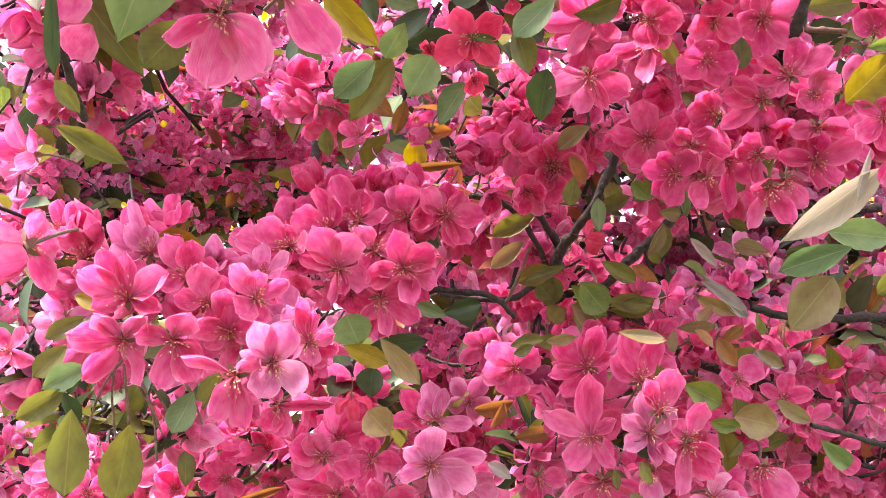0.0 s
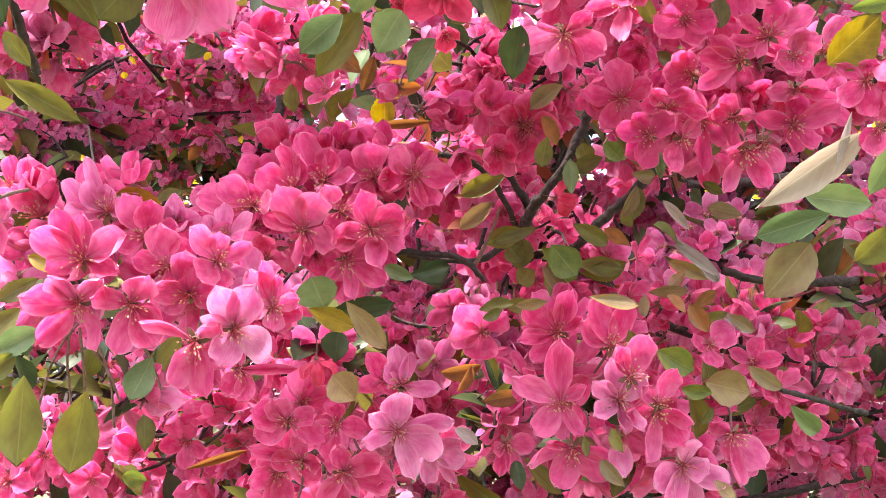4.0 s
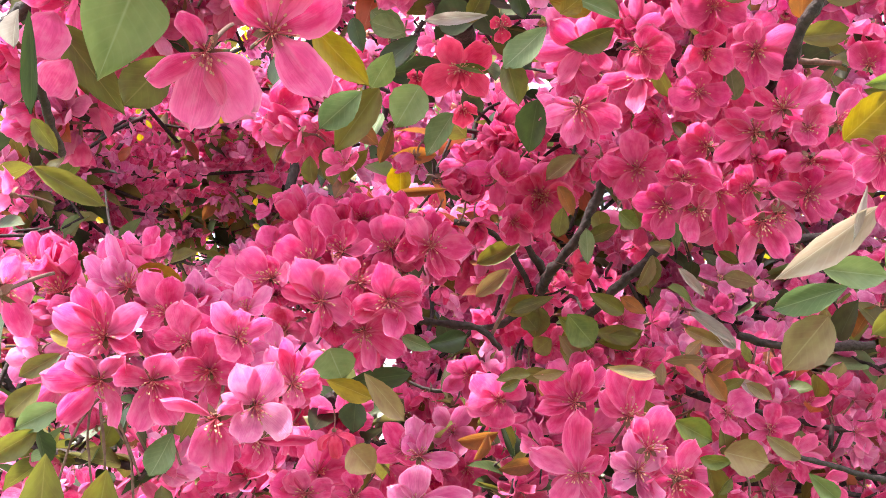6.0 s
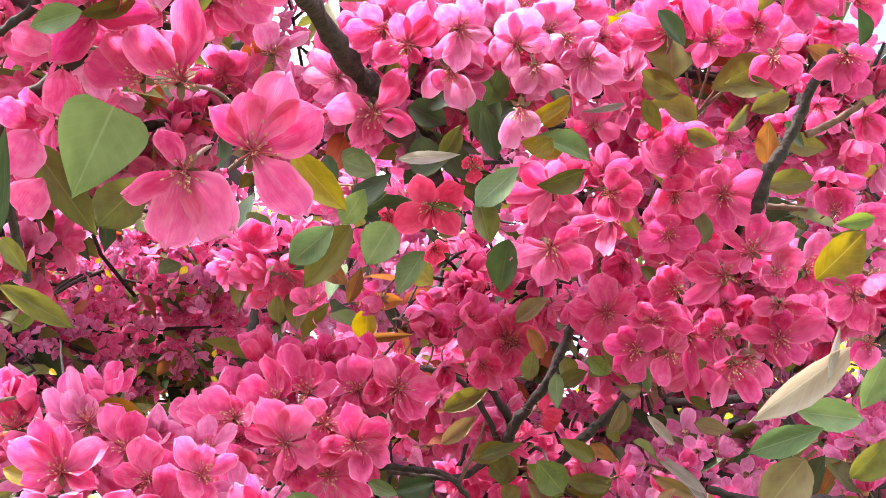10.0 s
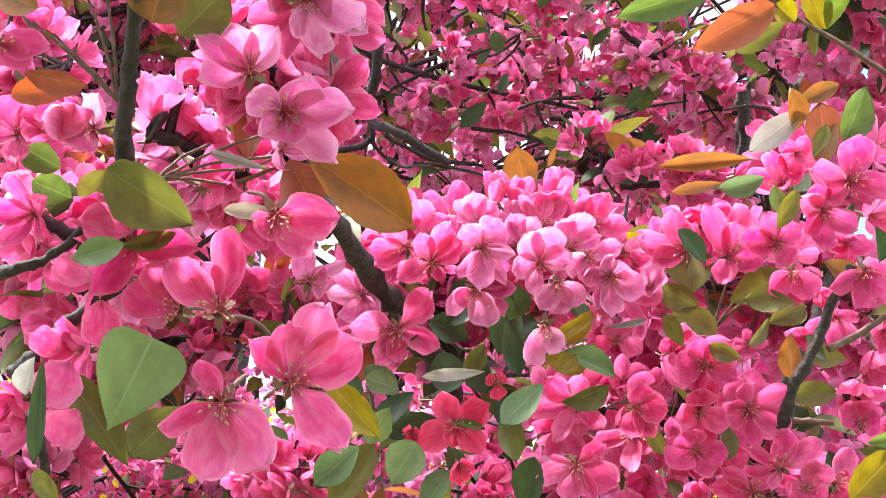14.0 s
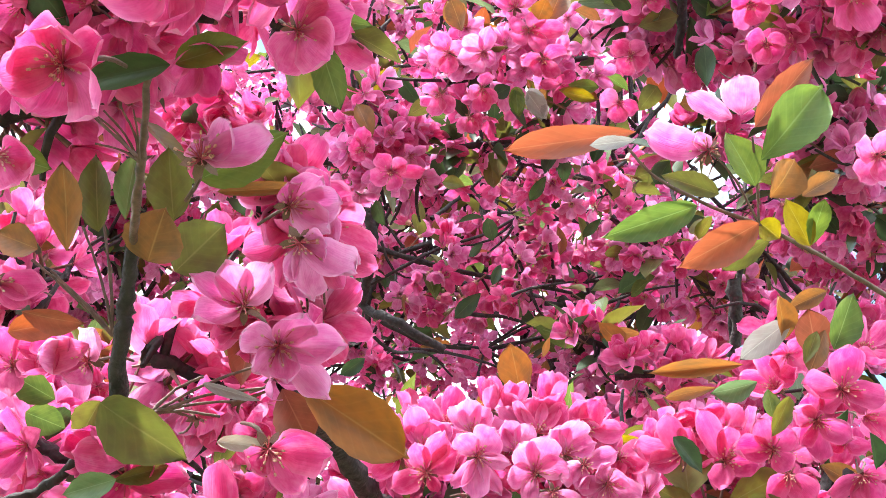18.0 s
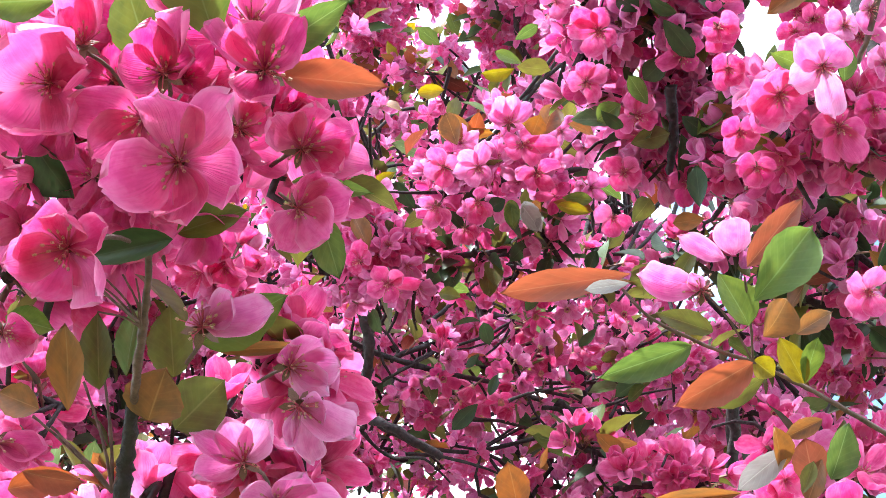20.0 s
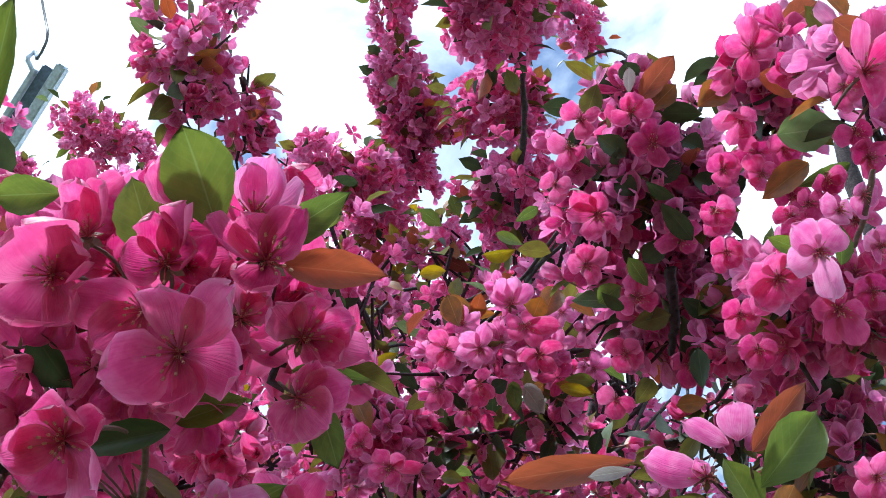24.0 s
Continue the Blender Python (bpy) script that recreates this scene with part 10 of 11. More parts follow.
flower(-0.009, 0.672, 1.931, -0.69, -0.68, -0.25, 0.034, 55)
flower(0.062, 0.662, 1.95, 0.27, -0.94, 0.19, 0.034, 55)
thicket(BACK, -0.58, 1.69, 1.95, 0.07, 0.20, 0.07, 216, 0.03, lumps=14)
thicket(BACK, -0.56, 1.61, 1.86, 0.06, 0.20, 0.06, 189, 0.03, lumps=14)
thicket(BACK, -0.53, 1.52, 1.75, 0.04, 0.20, 0.05, 120, lumps=14)
thicket(BACK, -0.58, 2.58, 2.11, 0.24, 0.30, 0.07, 351, 0.03, lumps=14)
thicket(BACK, -0.74, 2.16, 2.18, 0.10, 0.30, 0.08, 270, 0.03, lumps=14)

# bare twigs across the inner crown
branch(0.0025, 0.0011, (-0.059, 1.211, 2.429), (-0.035, 1.209, 2.468), (-0.01, 1.149, 2.484), (0.015, 1.141, 2.529))
branch(0.0025, 0.0011, (-0.022, 1.242, 2.417), (0.025, 1.245, 2.447), (0.084, 1.202, 2.439), (0.135, 1.202, 2.473))
branch(0.0024, 0.0010, (0.055, 1.212, 2.337), (0.106, 1.232, 2.342), (0.164, 1.21, 2.303), (0.214, 1.233, 2.305))
branch(0.0024, 0.0010, (0.142, 1.2, 2.341), (0.203, 1.218, 2.349), (0.241, 1.176, 2.339), (0.291, 1.189, 2.355))
branch(0.0024, 0.0010, (0.219, 1.221, 2.338), (0.234, 1.225, 2.367), (0.25, 1.174, 2.371), (0.281, 1.18, 2.396))
branch(0.0025, 0.0011, (0.355, 1.218, 2.362), (0.358, 1.261, 2.334), (0.363, 1.255, 2.272), (0.376, 1.296, 2.248))
branch(0.0025, 0.0011, (0.019, 1.201, 2.459), (0.056, 1.201, 2.493), (0.089, 1.153, 2.493), (0.121, 1.154, 2.527))
branch(0.0025, 0.0011, (-0.11, 1.219, 2.374), (-0.058, 1.233, 2.39), (-0.015, 1.187, 2.385), (0.023, 1.193, 2.411))
branch(0.0025, 0.0011, (0.108, 1.196, 2.415), (0.124, 1.23, 2.401), (0.136, 1.219, 2.345), (0.164, 1.253, 2.331))
branch(0.0025, 0.0011, (0.273, 1.141, 2.514), (0.294, 1.18, 2.493), (0.298, 1.175, 2.428), (0.304, 1.212, 2.41))
branch(0.0024, 0.0010, (0.315, 1.034, 2.57), (0.31, 1.076, 2.544), (0.302, 1.07, 2.483), (0.302, 1.104, 2.469))
branch(0.0025, 0.0011, (0.448, 1.123, 2.536), (0.459, 1.161, 2.516), (0.472, 1.146, 2.467), (0.486, 1.185, 2.445))
branch(0.0024, 0.0010, (-0.058, 1.218, 2.328), (-0.03, 1.251, 2.315), (0.011, 1.218, 2.292), (0.038, 1.251, 2.28))
branch(0.0025, 0.0011, (-0.009, 1.252, 2.317), (0.025, 1.272, 2.324), (0.077, 1.244, 2.293), (0.113, 1.272, 2.288))

# small olive and brown leaves among the blossom
leaf(0.064, 0.761, 1.577, 0.067, 0.756, 1.56, 0.009, "k", 0.07, -0.9, -0.42)
leaf(0.102, 0.744, 1.592, 0.103, 0.744, 1.579, 0.006, "o", 0.53, -0.77, -0.36, 1)
leaf(0.153, 0.76, 1.671, 0.162, 0.751, 1.66, 0.007, "b", 0.29, -0.9, 0.33)
leaf(0.117, 0.738, 1.596, 0.121, 0.731, 1.583, 0.007, "o", -0.29, -0.91, -0.29, 2)
leaf(0.176, 0.757, 1.566, 0.187, 0.753, 1.554, 0.008, "p", 0.45, -0.76, -0.47, 1)
leaf(0.087, 0.75, 1.54, 0.072, 0.742, 1.539, 0.008, "o", 0.25, -0.78, -0.58)
leaf(0.126, 0.754, 1.597, 0.113, 0.745, 1.607, 0.009, "k", 0.24, -0.94, -0.25, 1)
leaf(0.099, 0.761, 1.59, 0.11, 0.76, 1.585, 0.007, "p", 0.25, -0.92, -0.3, 2)
leaf(0.218, 0.766, 1.617, 0.198, 0.764, 1.63, 0.010, "p", 0.21, -0.81, -0.55)
leaf(0.064, 0.753, 1.666, 0.043, 0.759, 1.664, 0.009, "o", 0.21, -0.9, 0.39)
leaf(0.065, 0.75, 1.665, 0.082, 0.741, 1.666, 0.007, "p", -0.35, -0.9, -0.26, 2)
leaf(0.122, 0.754, 1.54, 0.133, 0.756, 1.525, 0.010, "p", 0.48, -0.88, -0.07)
leaf(0.136, 0.763, 1.636, 0.13, 0.756, 1.65, 0.009, "o", -0.15, -0.97, 0.18, 2)
leaf(0.111, 0.743, 1.578, 0.123, 0.737, 1.563, 0.009, "p", -0.45, -0.89, -0.03)
leaf(0.046, 0.739, 1.657, 0.058, 0.742, 1.662, 0.007, "o", -0.29, -0.84, -0.46)
leaf(0.169, 0.763, 1.597, 0.178, 0.76, 1.606, 0.006, "o", 0.44, -0.9, 0.01, 2)
leaf(0.038, 0.862, 1.634, 0.031, 0.856, 1.616, 0.009, "b", 0.26, -0.77, -0.58, 2)
leaf(0.101, 0.879, 1.652, 0.123, 0.89, 1.644, 0.011, "g", -0.17, -0.93, -0.32, 2)
leaf(0.095, 0.861, 1.675, 0.101, 0.855, 1.654, 0.011, "b", -0.37, -0.87, 0.33, 1)
leaf(0.071, 0.879, 1.615, 0.045, 0.87, 1.61, 0.012, "b", -0.45, -0.86, -0.25)
leaf(0.045, 0.868, 1.635, 0.018, 0.864, 1.627, 0.013, "b", -0.24, -0.82, -0.51, 2)
leaf(0.029, 0.881, 1.654, 0.048, 0.884, 1.669, 0.011, "p", 0.43, -0.85, -0.31, 2)
leaf(0.047, 0.874, 1.653, 0.032, 0.868, 1.639, 0.011, "o", -0.27, -0.83, -0.48, 2)
leaf(0.035, 0.881, 1.648, 0.05, 0.891, 1.654, 0.008, "b", 0.52, -0.82, 0.24, 1)
leaf(0.042, 0.886, 1.666, 0.04, 0.889, 1.641, 0.012, "g", 0.45, -0.72, -0.53, 2)
leaf(0.071, 0.87, 1.672, 0.086, 0.871, 1.65, 0.012, "b", 0.18, -0.97, 0.15)
leaf(0.148, 0.756, 1.756, 0.15, 0.751, 1.738, 0.007, "g", 0.01, -0.97, 0.25, 2)
leaf(0.126, 0.771, 1.772, 0.144, 0.776, 1.748, 0.013, "o", 0.43, -0.9, -0.09)
leaf(0.137, 0.763, 1.736, 0.129, 0.763, 1.716, 0.009, "p", 0.09, -0.81, -0.59, 2)
leaf(0.178, 0.777, 1.74, 0.189, 0.772, 1.732, 0.007, "o", 0, -0.96, -0.28, 2)
leaf(0.143, 0.753, 1.767, 0.14, 0.761, 1.746, 0.012, "g", -0.48, -0.72, -0.5, 2)
leaf(0.084, 0.745, 1.762, 0.081, 0.751, 1.745, 0.011, "o", -0.24, -0.81, -0.54, 1)
leaf(0.095, 0.756, 1.795, 0.074, 0.757, 1.782, 0.012, "p", -0.19, -0.98, 0.07, 2)
leaf(0.082, 0.761, 1.778, 0.092, 0.765, 1.76, 0.010, "b", 0.41, -0.9, -0.17)
leaf(0.174, 0.762, 1.753, 0.19, 0.769, 1.765, 0.008, "o", -0.11, -0.73, -0.67, 2)
leaf(0.163, 0.756, 1.802, 0.148, 0.747, 1.812, 0.009, "o", 0.5, -0.84, -0.22, 1)
leaf(0.1, 0.778, 1.733, 0.1, 0.78, 1.756, 0.010, "g", -0.29, -0.89, -0.35, 1)
leaf(0.134, 0.761, 1.743, 0.15, 0.767, 1.741, 0.009, "p", 0.49, -0.75, -0.45, 2)
leaf(0.082, 0.792, 1.667, 0.059, 0.795, 1.669, 0.010, "o", 0.14, -0.97, -0.21, 1)
leaf(0.17, 0.799, 1.689, 0.157, 0.792, 1.677, 0.008, "b", 0.39, -0.92, 0.07, 1)
leaf(0.147, 0.798, 1.676, 0.17, 0.789, 1.677, 0.011, "p", 0.29, -0.75, -0.6, 1)
leaf(0.147, 0.815, 1.662, 0.147, 0.815, 1.677, 0.008, "p", -0.45, -0.67, -0.58)
leaf(0.137, 0.8, 1.705, 0.121, 0.802, 1.716, 0.009, "b", -0.13, -0.99, 0.04, 1)
leaf(0.173, 0.792, 1.666, 0.186, 0.784, 1.676, 0.008, "b", -0.39, -0.79, -0.48, 1)
leaf(0.083, 0.806, 1.693, 0.097, 0.804, 1.676, 0.011, "p", 0.22, -0.97, -0.06, 2)
leaf(0.141, 0.795, 1.741, 0.138, 0.793, 1.718, 0.012, "o", 0.41, -0.82, -0.39)
leaf(0.204, 0.792, 1.722, 0.183, 0.793, 1.727, 0.011, "p", 0.17, -0.98, -0.1, 1)
leaf(0.122, 0.792, 1.705, 0.101, 0.779, 1.716, 0.011, "o", 0.18, -0.96, -0.2)
leaf(0.17, 0.789, 1.668, 0.182, 0.79, 1.65, 0.011, "b", -0.18, -0.98, 0.07)
leaf(0.131, 0.791, 1.725, 0.138, 0.794, 1.715, 0.007, "o", -0.41, -0.9, -0.13)
leaf(-0.062, 0.732, 1.792, -0.061, 0.731, 1.775, 0.010, "o", -0.07, -0.83, -0.55, 2)
leaf(-0.022, 0.736, 1.788, -0.014, 0.722, 1.804, 0.009, "b", 0, -0.77, -0.64, 2)
leaf(-0.039, 0.721, 1.82, -0.04, 0.727, 1.798, 0.010, "b", -0.36, -0.93, -0.06, 2)
leaf(-0.038, 0.727, 1.811, -0.022, 0.727, 1.796, 0.012, "b", 0.32, -0.8, -0.5)
leaf(-0.051, 0.712, 1.801, -0.037, 0.717, 1.812, 0.008, "k", -0.08, -0.88, -0.46, 2)
leaf(0.081, 0.651, 1.855, 0.113, 0.655, 1.846, 0.015, "g", 0.27, -0.96, 0.06, 2)
leaf(-0.006, 0.645, 1.872, -0.018, 0.66, 1.857, 0.010, "k", 0.47, -0.87, -0.15, 1)
leaf(0.031, 0.659, 1.844, 0.042, 0.644, 1.858, 0.011, "o", -0.15, -0.61, -0.78, 2)
leaf(-0.013, 0.676, 1.822, 0.018, 0.678, 1.829, 0.015, "k", -0.23, -0.84, -0.49)
leaf(0.054, 0.654, 1.875, 0.061, 0.672, 1.85, 0.013, "k", 0.37, -0.58, -0.73, 1)
leaf(0.082, 0.663, 1.833, 0.109, 0.659, 1.837, 0.014, "o", 0.43, -0.65, -0.63, 2)
leaf(0.015, 0.652, 1.864, 0.002, 0.646, 1.858, 0.008, "k", -0.19, -0.98, -0.08, 2)
leaf(0.005, 0.663, 1.839, -0.016, 0.666, 1.822, 0.014, "k", -0.51, -0.81, -0.29, 1)
leaf(0.023, 0.675, 1.8, 0.007, 0.679, 1.778, 0.015, "g", -0.34, -0.94, 0.01)
leaf(-0.027, 0.639, 1.841, -0.022, 0.64, 1.823, 0.009, "k", 0.09, -0.87, -0.49)
leaf(0.245, 0.708, 1.851, 0.26, 0.711, 1.84, 0.009, "k", -0.2, -0.74, -0.64, 1)
leaf(0.231, 0.704, 1.817, 0.234, 0.723, 1.794, 0.013, "k", 0.29, -0.95, -0.1)
leaf(0.205, 0.703, 1.811, 0.225, 0.698, 1.818, 0.011, "b", -0.47, -0.84, -0.26, 1)
leaf(0.131, 0.702, 1.837, 0.144, 0.714, 1.818, 0.011, "o", -0.49, -0.63, -0.6, 1)
leaf(0.197, 0.715, 1.839, 0.208, 0.702, 1.848, 0.008, "g", -0.1, -0.56, -0.83, 1)
leaf(0.237, 0.701, 1.868, 0.222, 0.687, 1.878, 0.010, "k", 0.42, -0.91, -0.06, 1)
leaf(0.212, 0.688, 1.853, 0.209, 0.669, 1.872, 0.013, "b", -0.43, -0.9, -0.09)
leaf(0.184, 0.681, 1.863, 0.166, 0.681, 1.87, 0.011, "o", -0.22, -0.81, -0.54, 2)
leaf(0.187, 0.675, 1.868, 0.203, 0.678, 1.885, 0.009, "o", 0.02, -0.62, -0.79)
leaf(0.253, 0.664, 1.896, 0.23, 0.653, 1.908, 0.013, "b", 0.39, -0.74, -0.54, 2)
leaf(0.246, 0.699, 1.816, 0.265, 0.699, 1.817, 0.011, "o", 0.05, -0.57, -0.82, 2)
leaf(0.152, 0.677, 1.868, 0.142, 0.668, 1.885, 0.010, "o", -0.49, -0.85, -0.17, 1)
leaf(0.18, 0.716, 1.816, 0.176, 0.707, 1.835, 0.012, "g", 0.09, -0.62, -0.78)
leaf(0.214, 0.667, 1.889, 0.188, 0.675, 1.895, 0.014, "o", -0.28, -0.96, -0.09, 1)
leaf(0.121, 0.976, 2.173, 0.112, 0.979, 2.154, 0.009, "b", 0.44, -0.48, -0.76, 1)
leaf(0.167, 0.912, 2.254, 0.152, 0.929, 2.246, 0.009, "k", -0.37, -0.44, -0.82, 1)
leaf(0.121, 0.9, 2.292, 0.106, 0.914, 2.275, 0.011, "k", 0.34, -0.93, -0.15, 1)
leaf(-0.042, 0.991, 2.164, -0.063, 0.992, 2.148, 0.014, "k", 0.26, -0.85, -0.46, 2)
leaf(0.105, 0.842, 2.364, 0.117, 0.835, 2.38, 0.012, "o", 0.33, -0.58, -0.75, 2)
leaf(0.163, 0.894, 2.301, 0.169, 0.878, 2.314, 0.013, "k", -0.28, -0.74, -0.61, 2)
leaf(0.061, 0.949, 2.203, 0.037, 0.958, 2.183, 0.015, "k", 0.37, -0.87, -0.33, 1)
leaf(0.133, 0.814, 2.387, 0.161, 0.828, 2.382, 0.013, "o", -0.05, -0.59, -0.8, 1)
leaf(0.04, 0.858, 2.347, 0.054, 0.863, 2.329, 0.010, "k", 0.14, -0.79, -0.59, 2)
leaf(0.059, 0.838, 2.379, 0.082, 0.842, 2.362, 0.012, "o", 0.32, -0.91, -0.27)
leaf(-0.045, 0.934, 2.244, -0.06, 0.942, 2.236, 0.010, "k", 0.44, -0.84, -0.31)
leaf(0.167, 0.984, 2.173, 0.199, 0.996, 2.17, 0.015, "k", 0.33, -0.82, -0.47)
leaf(0.049, 0.891, 2.276, 0.029, 0.889, 2.281, 0.013, "o", 0.1, -0.92, -0.37, 2)
leaf(0.072, 0.954, 2.214, 0.08, 0.947, 2.232, 0.009, "k", -0.23, -0.64, -0.73)
leaf(0.199, 0.965, 2.168, 0.172, 0.964, 2.171, 0.012, "b", 0.27, -0.41, -0.87, 1)
leaf(0.064, 0.928, 2.241, 0.05, 0.927, 2.227, 0.009, "k", 0.46, -0.56, -0.69, 1)
leaf(0.209, 0.663, 2.175, 0.189, 0.671, 2.178, 0.013, "b", -0.38, -0.75, -0.54, 1)
leaf(0.319, 0.669, 2.136, 0.329, 0.659, 2.15, 0.011, "k", 0.14, -0.55, -0.82)
leaf(0.316, 0.669, 2.149, 0.338, 0.684, 2.132, 0.014, "b", -0.26, -0.88, -0.4, 1)
leaf(0.202, 0.671, 2.158, 0.186, 0.68, 2.136, 0.012, "o", -0.29, -0.76, -0.58, 1)
leaf(0.202, 0.644, 2.17, 0.202, 0.633, 2.197, 0.014, "k", -0.38, -0.64, -0.66, 1)
leaf(0.302, 0.62, 2.213, 0.285, 0.597, 2.241, 0.020, "k", -0.42, -0.71, -0.56, 2)
leaf(0.236, 0.627, 2.205, 0.274, 0.635, 2.205, 0.020, "b", -0.35, -0.87, -0.36, 1)
leaf(0.287, 0.643, 2.205, 0.261, 0.644, 2.193, 0.012, "b", 0.17, -0.96, -0.24, 2)
leaf(0.224, 0.583, 1.907, 0.209, 0.598, 1.897, 0.011, "k", 0.27, -0.51, -0.82, 2)
leaf(0.237, 0.596, 1.9, 0.243, 0.607, 1.884, 0.010, "k", 0.32, -0.85, -0.42, 2)
leaf(0.195, 0.572, 1.94, 0.194, 0.553, 1.954, 0.012, "b", 0.28, -0.93, -0.22, 2)
leaf(0.223, 0.573, 1.969, 0.202, 0.572, 1.959, 0.010, "b", -0.34, -0.81, -0.47, 2)
leaf(0.141, 0.607, 1.905, 0.155, 0.611, 1.887, 0.011, "k", 0.16, -0.99, -0.07)
leaf(0.2, 0.594, 1.92, 0.19, 0.602, 1.901, 0.010, "o", -0.12, -0.65, -0.75)
leaf(0.219, 0.576, 1.948, 0.209, 0.583, 1.927, 0.012, "b", -0.47, -0.83, -0.31, 1)
leaf(0.206, 0.578, 1.93, 0.213, 0.57, 1.944, 0.008, "o", -0.47, -0.85, -0.24, 1)
leaf(0.218, 0.67, 2.258, 0.239, 0.658, 2.283, 0.017, "f", -0.49, -0.3, -0.82, 2)
leaf(0.208, 0.665, 2.272, 0.226, 0.67, 2.256, 0.013, "k", -0.36, -0.69, -0.62, 2)
leaf(0.203, 0.608, 2.319, 0.182, 0.596, 2.319, 0.011, "k", -0.45, -0.39, -0.8, 2)
leaf(0.166, 0.673, 2.27, 0.149, 0.66, 2.274, 0.010, "k", -0.26, -0.37, -0.89)
leaf(0.183, 0.657, 2.277, 0.168, 0.638, 2.289, 0.013, "f", -0.14, -0.79, -0.6, 1)
leaf(0.211, 0.687, 2.275, 0.214, 0.715, 2.246, 0.017, "k", 0.24, -0.9, -0.36, 2)
leaf(0.244, 0.671, 2.278, 0.247, 0.68, 2.258, 0.012, "k", -0.48, -0.22, -0.85, 1)
leaf(0.24, 0.683, 2.26, 0.225, 0.71, 2.246, 0.016, "f", -0.39, -0.83, -0.4, 2)
leaf(0.229, 0.551, 2.388, 0.251, 0.532, 2.404, 0.016, "k", 0.44, -0.26, -0.86, 2)
leaf(0.194, 0.612, 2.317, 0.218, 0.636, 2.303, 0.018, "k", -0.38, -0.25, -0.89, 1)
leaf(0.133, 1.043, 2.76, 0.162, 1.035, 2.777, 0.016, "f", -0.12, -0.39, -0.91, 1)
leaf(-0.077, 1.035, 2.772, -0.11, 1.017, 2.782, 0.017, "k", -0.17, -0.62, -0.76, 1)
leaf(0.078, 1.115, 2.667, 0.088, 1.089, 2.686, 0.021, "r", 0.1, -0.47, -0.88)
leaf(0.096, 1.19, 2.607, 0.07, 1.197, 2.587, 0.017, "r", 0.24, -0.29, -0.93, 2)
leaf(0.014, 1.078, 2.709, 0.047, 1.075, 2.711, 0.018, "y", 0.23, -0.75, -0.62)
leaf(-0.088, 1.001, 2.804, -0.057, 1.008, 2.8, 0.014, "k", 0.41, -0.27, -0.87, 1)
leaf(0.133, 1.1, 2.709, 0.153, 1.117, 2.681, 0.017, "y", -0.33, -0.28, -0.9)
leaf(0.074, 1.104, 2.672, 0.105, 1.113, 2.67, 0.015, "b", -0.14, -0.28, -0.95)
leaf(-0.016, 1.148, 2.631, 0.007, 1.176, 2.607, 0.020, "k", -0.32, -0.63, -0.7)
leaf(-0.077, 1.101, 2.678, -0.104, 1.078, 2.686, 0.021, "k", 0.25, -0.42, -0.87)
leaf(-0.047, 1.17, 2.62, -0.019, 1.143, 2.645, 0.021, "y", -0.27, -0.92, -0.29, 2)
leaf(0.131, 1.056, 2.725, 0.09, 1.07, 2.725, 0.020, "y", 0.07, -0.3, -0.95, 2)
leaf(0.14, 1.058, 2.734, 0.108, 1.053, 2.75, 0.017, "f", 0.27, -0.86, -0.43, 1)
leaf(0.046, 1.195, 2.603, 0.017, 1.199, 2.612, 0.015, "f", 0.41, -0.4, -0.82)
leaf(0.079, 1.106, 2.675, 0.049, 1.097, 2.693, 0.016, "b", -0.48, -0.3, -0.82)
leaf(-0.09, 1.151, 2.662, -0.117, 1.141, 2.672, 0.016, "b", 0.31, -0.82, -0.47, 1)

# the sunlit boughs in the open window
spray(BACK, -0.641, 1.964, 2.168, -0.395, 1.976, 2.131, 0.055, 60, 0, 0.042, 0.35)
spray(BACK, -0.416, 1.877, 2.113, -0.214, 1.923, 2.142, 0.048, 60, 0, 0.042, 0.35)
spray(BACK, -0.53, 1.894, 2.047, -0.269, 1.894, 2.054, 0.052, 70, 0, 0.042, 0.35)
spray(BACK, -0.607, 1.789, 2.049, -0.476, 1.805, 1.992, 0.049, 44, 0, 0.042, 0.35)
spray(BACK, -0.33, 2.083, 2.119, -0.138, 2.078, 2.145, 0.048, 44, 0, 0.042, 0.35)
spray(BACK, -0.54, 2.052, 2.232, -0.31, 2.054, 2.23, 0.048, 40, 0, 0.042, 0.35)

# the overhead column, fuller
spray(NEAR, 0.149, 0.646, 2.431, 0.15, 0.728, 2.351, 0.032, 26, 3)
spray(NEAR, 0.245, 0.628, 2.418, 0.247, 0.705, 2.343, 0.022, 22, 3)
spray(NEAR, 0.185, 0.601, 2.474, 0.231, 0.595, 2.479, 0.027, 22, 3)
spray(NEAR, 0.252, 0.564, 2.229, 0.257, 0.616, 2.178, 0.022, 18, 3)
spray(NEAR, 0.409, 1.021, 2.394, 0.494, 1.053, 2.345, 0.063, 70, 1)
spray(NEAR, 0.414, 1.135, 2.404, 0.524, 1.167, 2.356, 0.055, 55, 1)
spray(NEAR, 0.417, 0.934, 2.431, 0.477, 0.956, 2.398, 0.044, 40, 1)

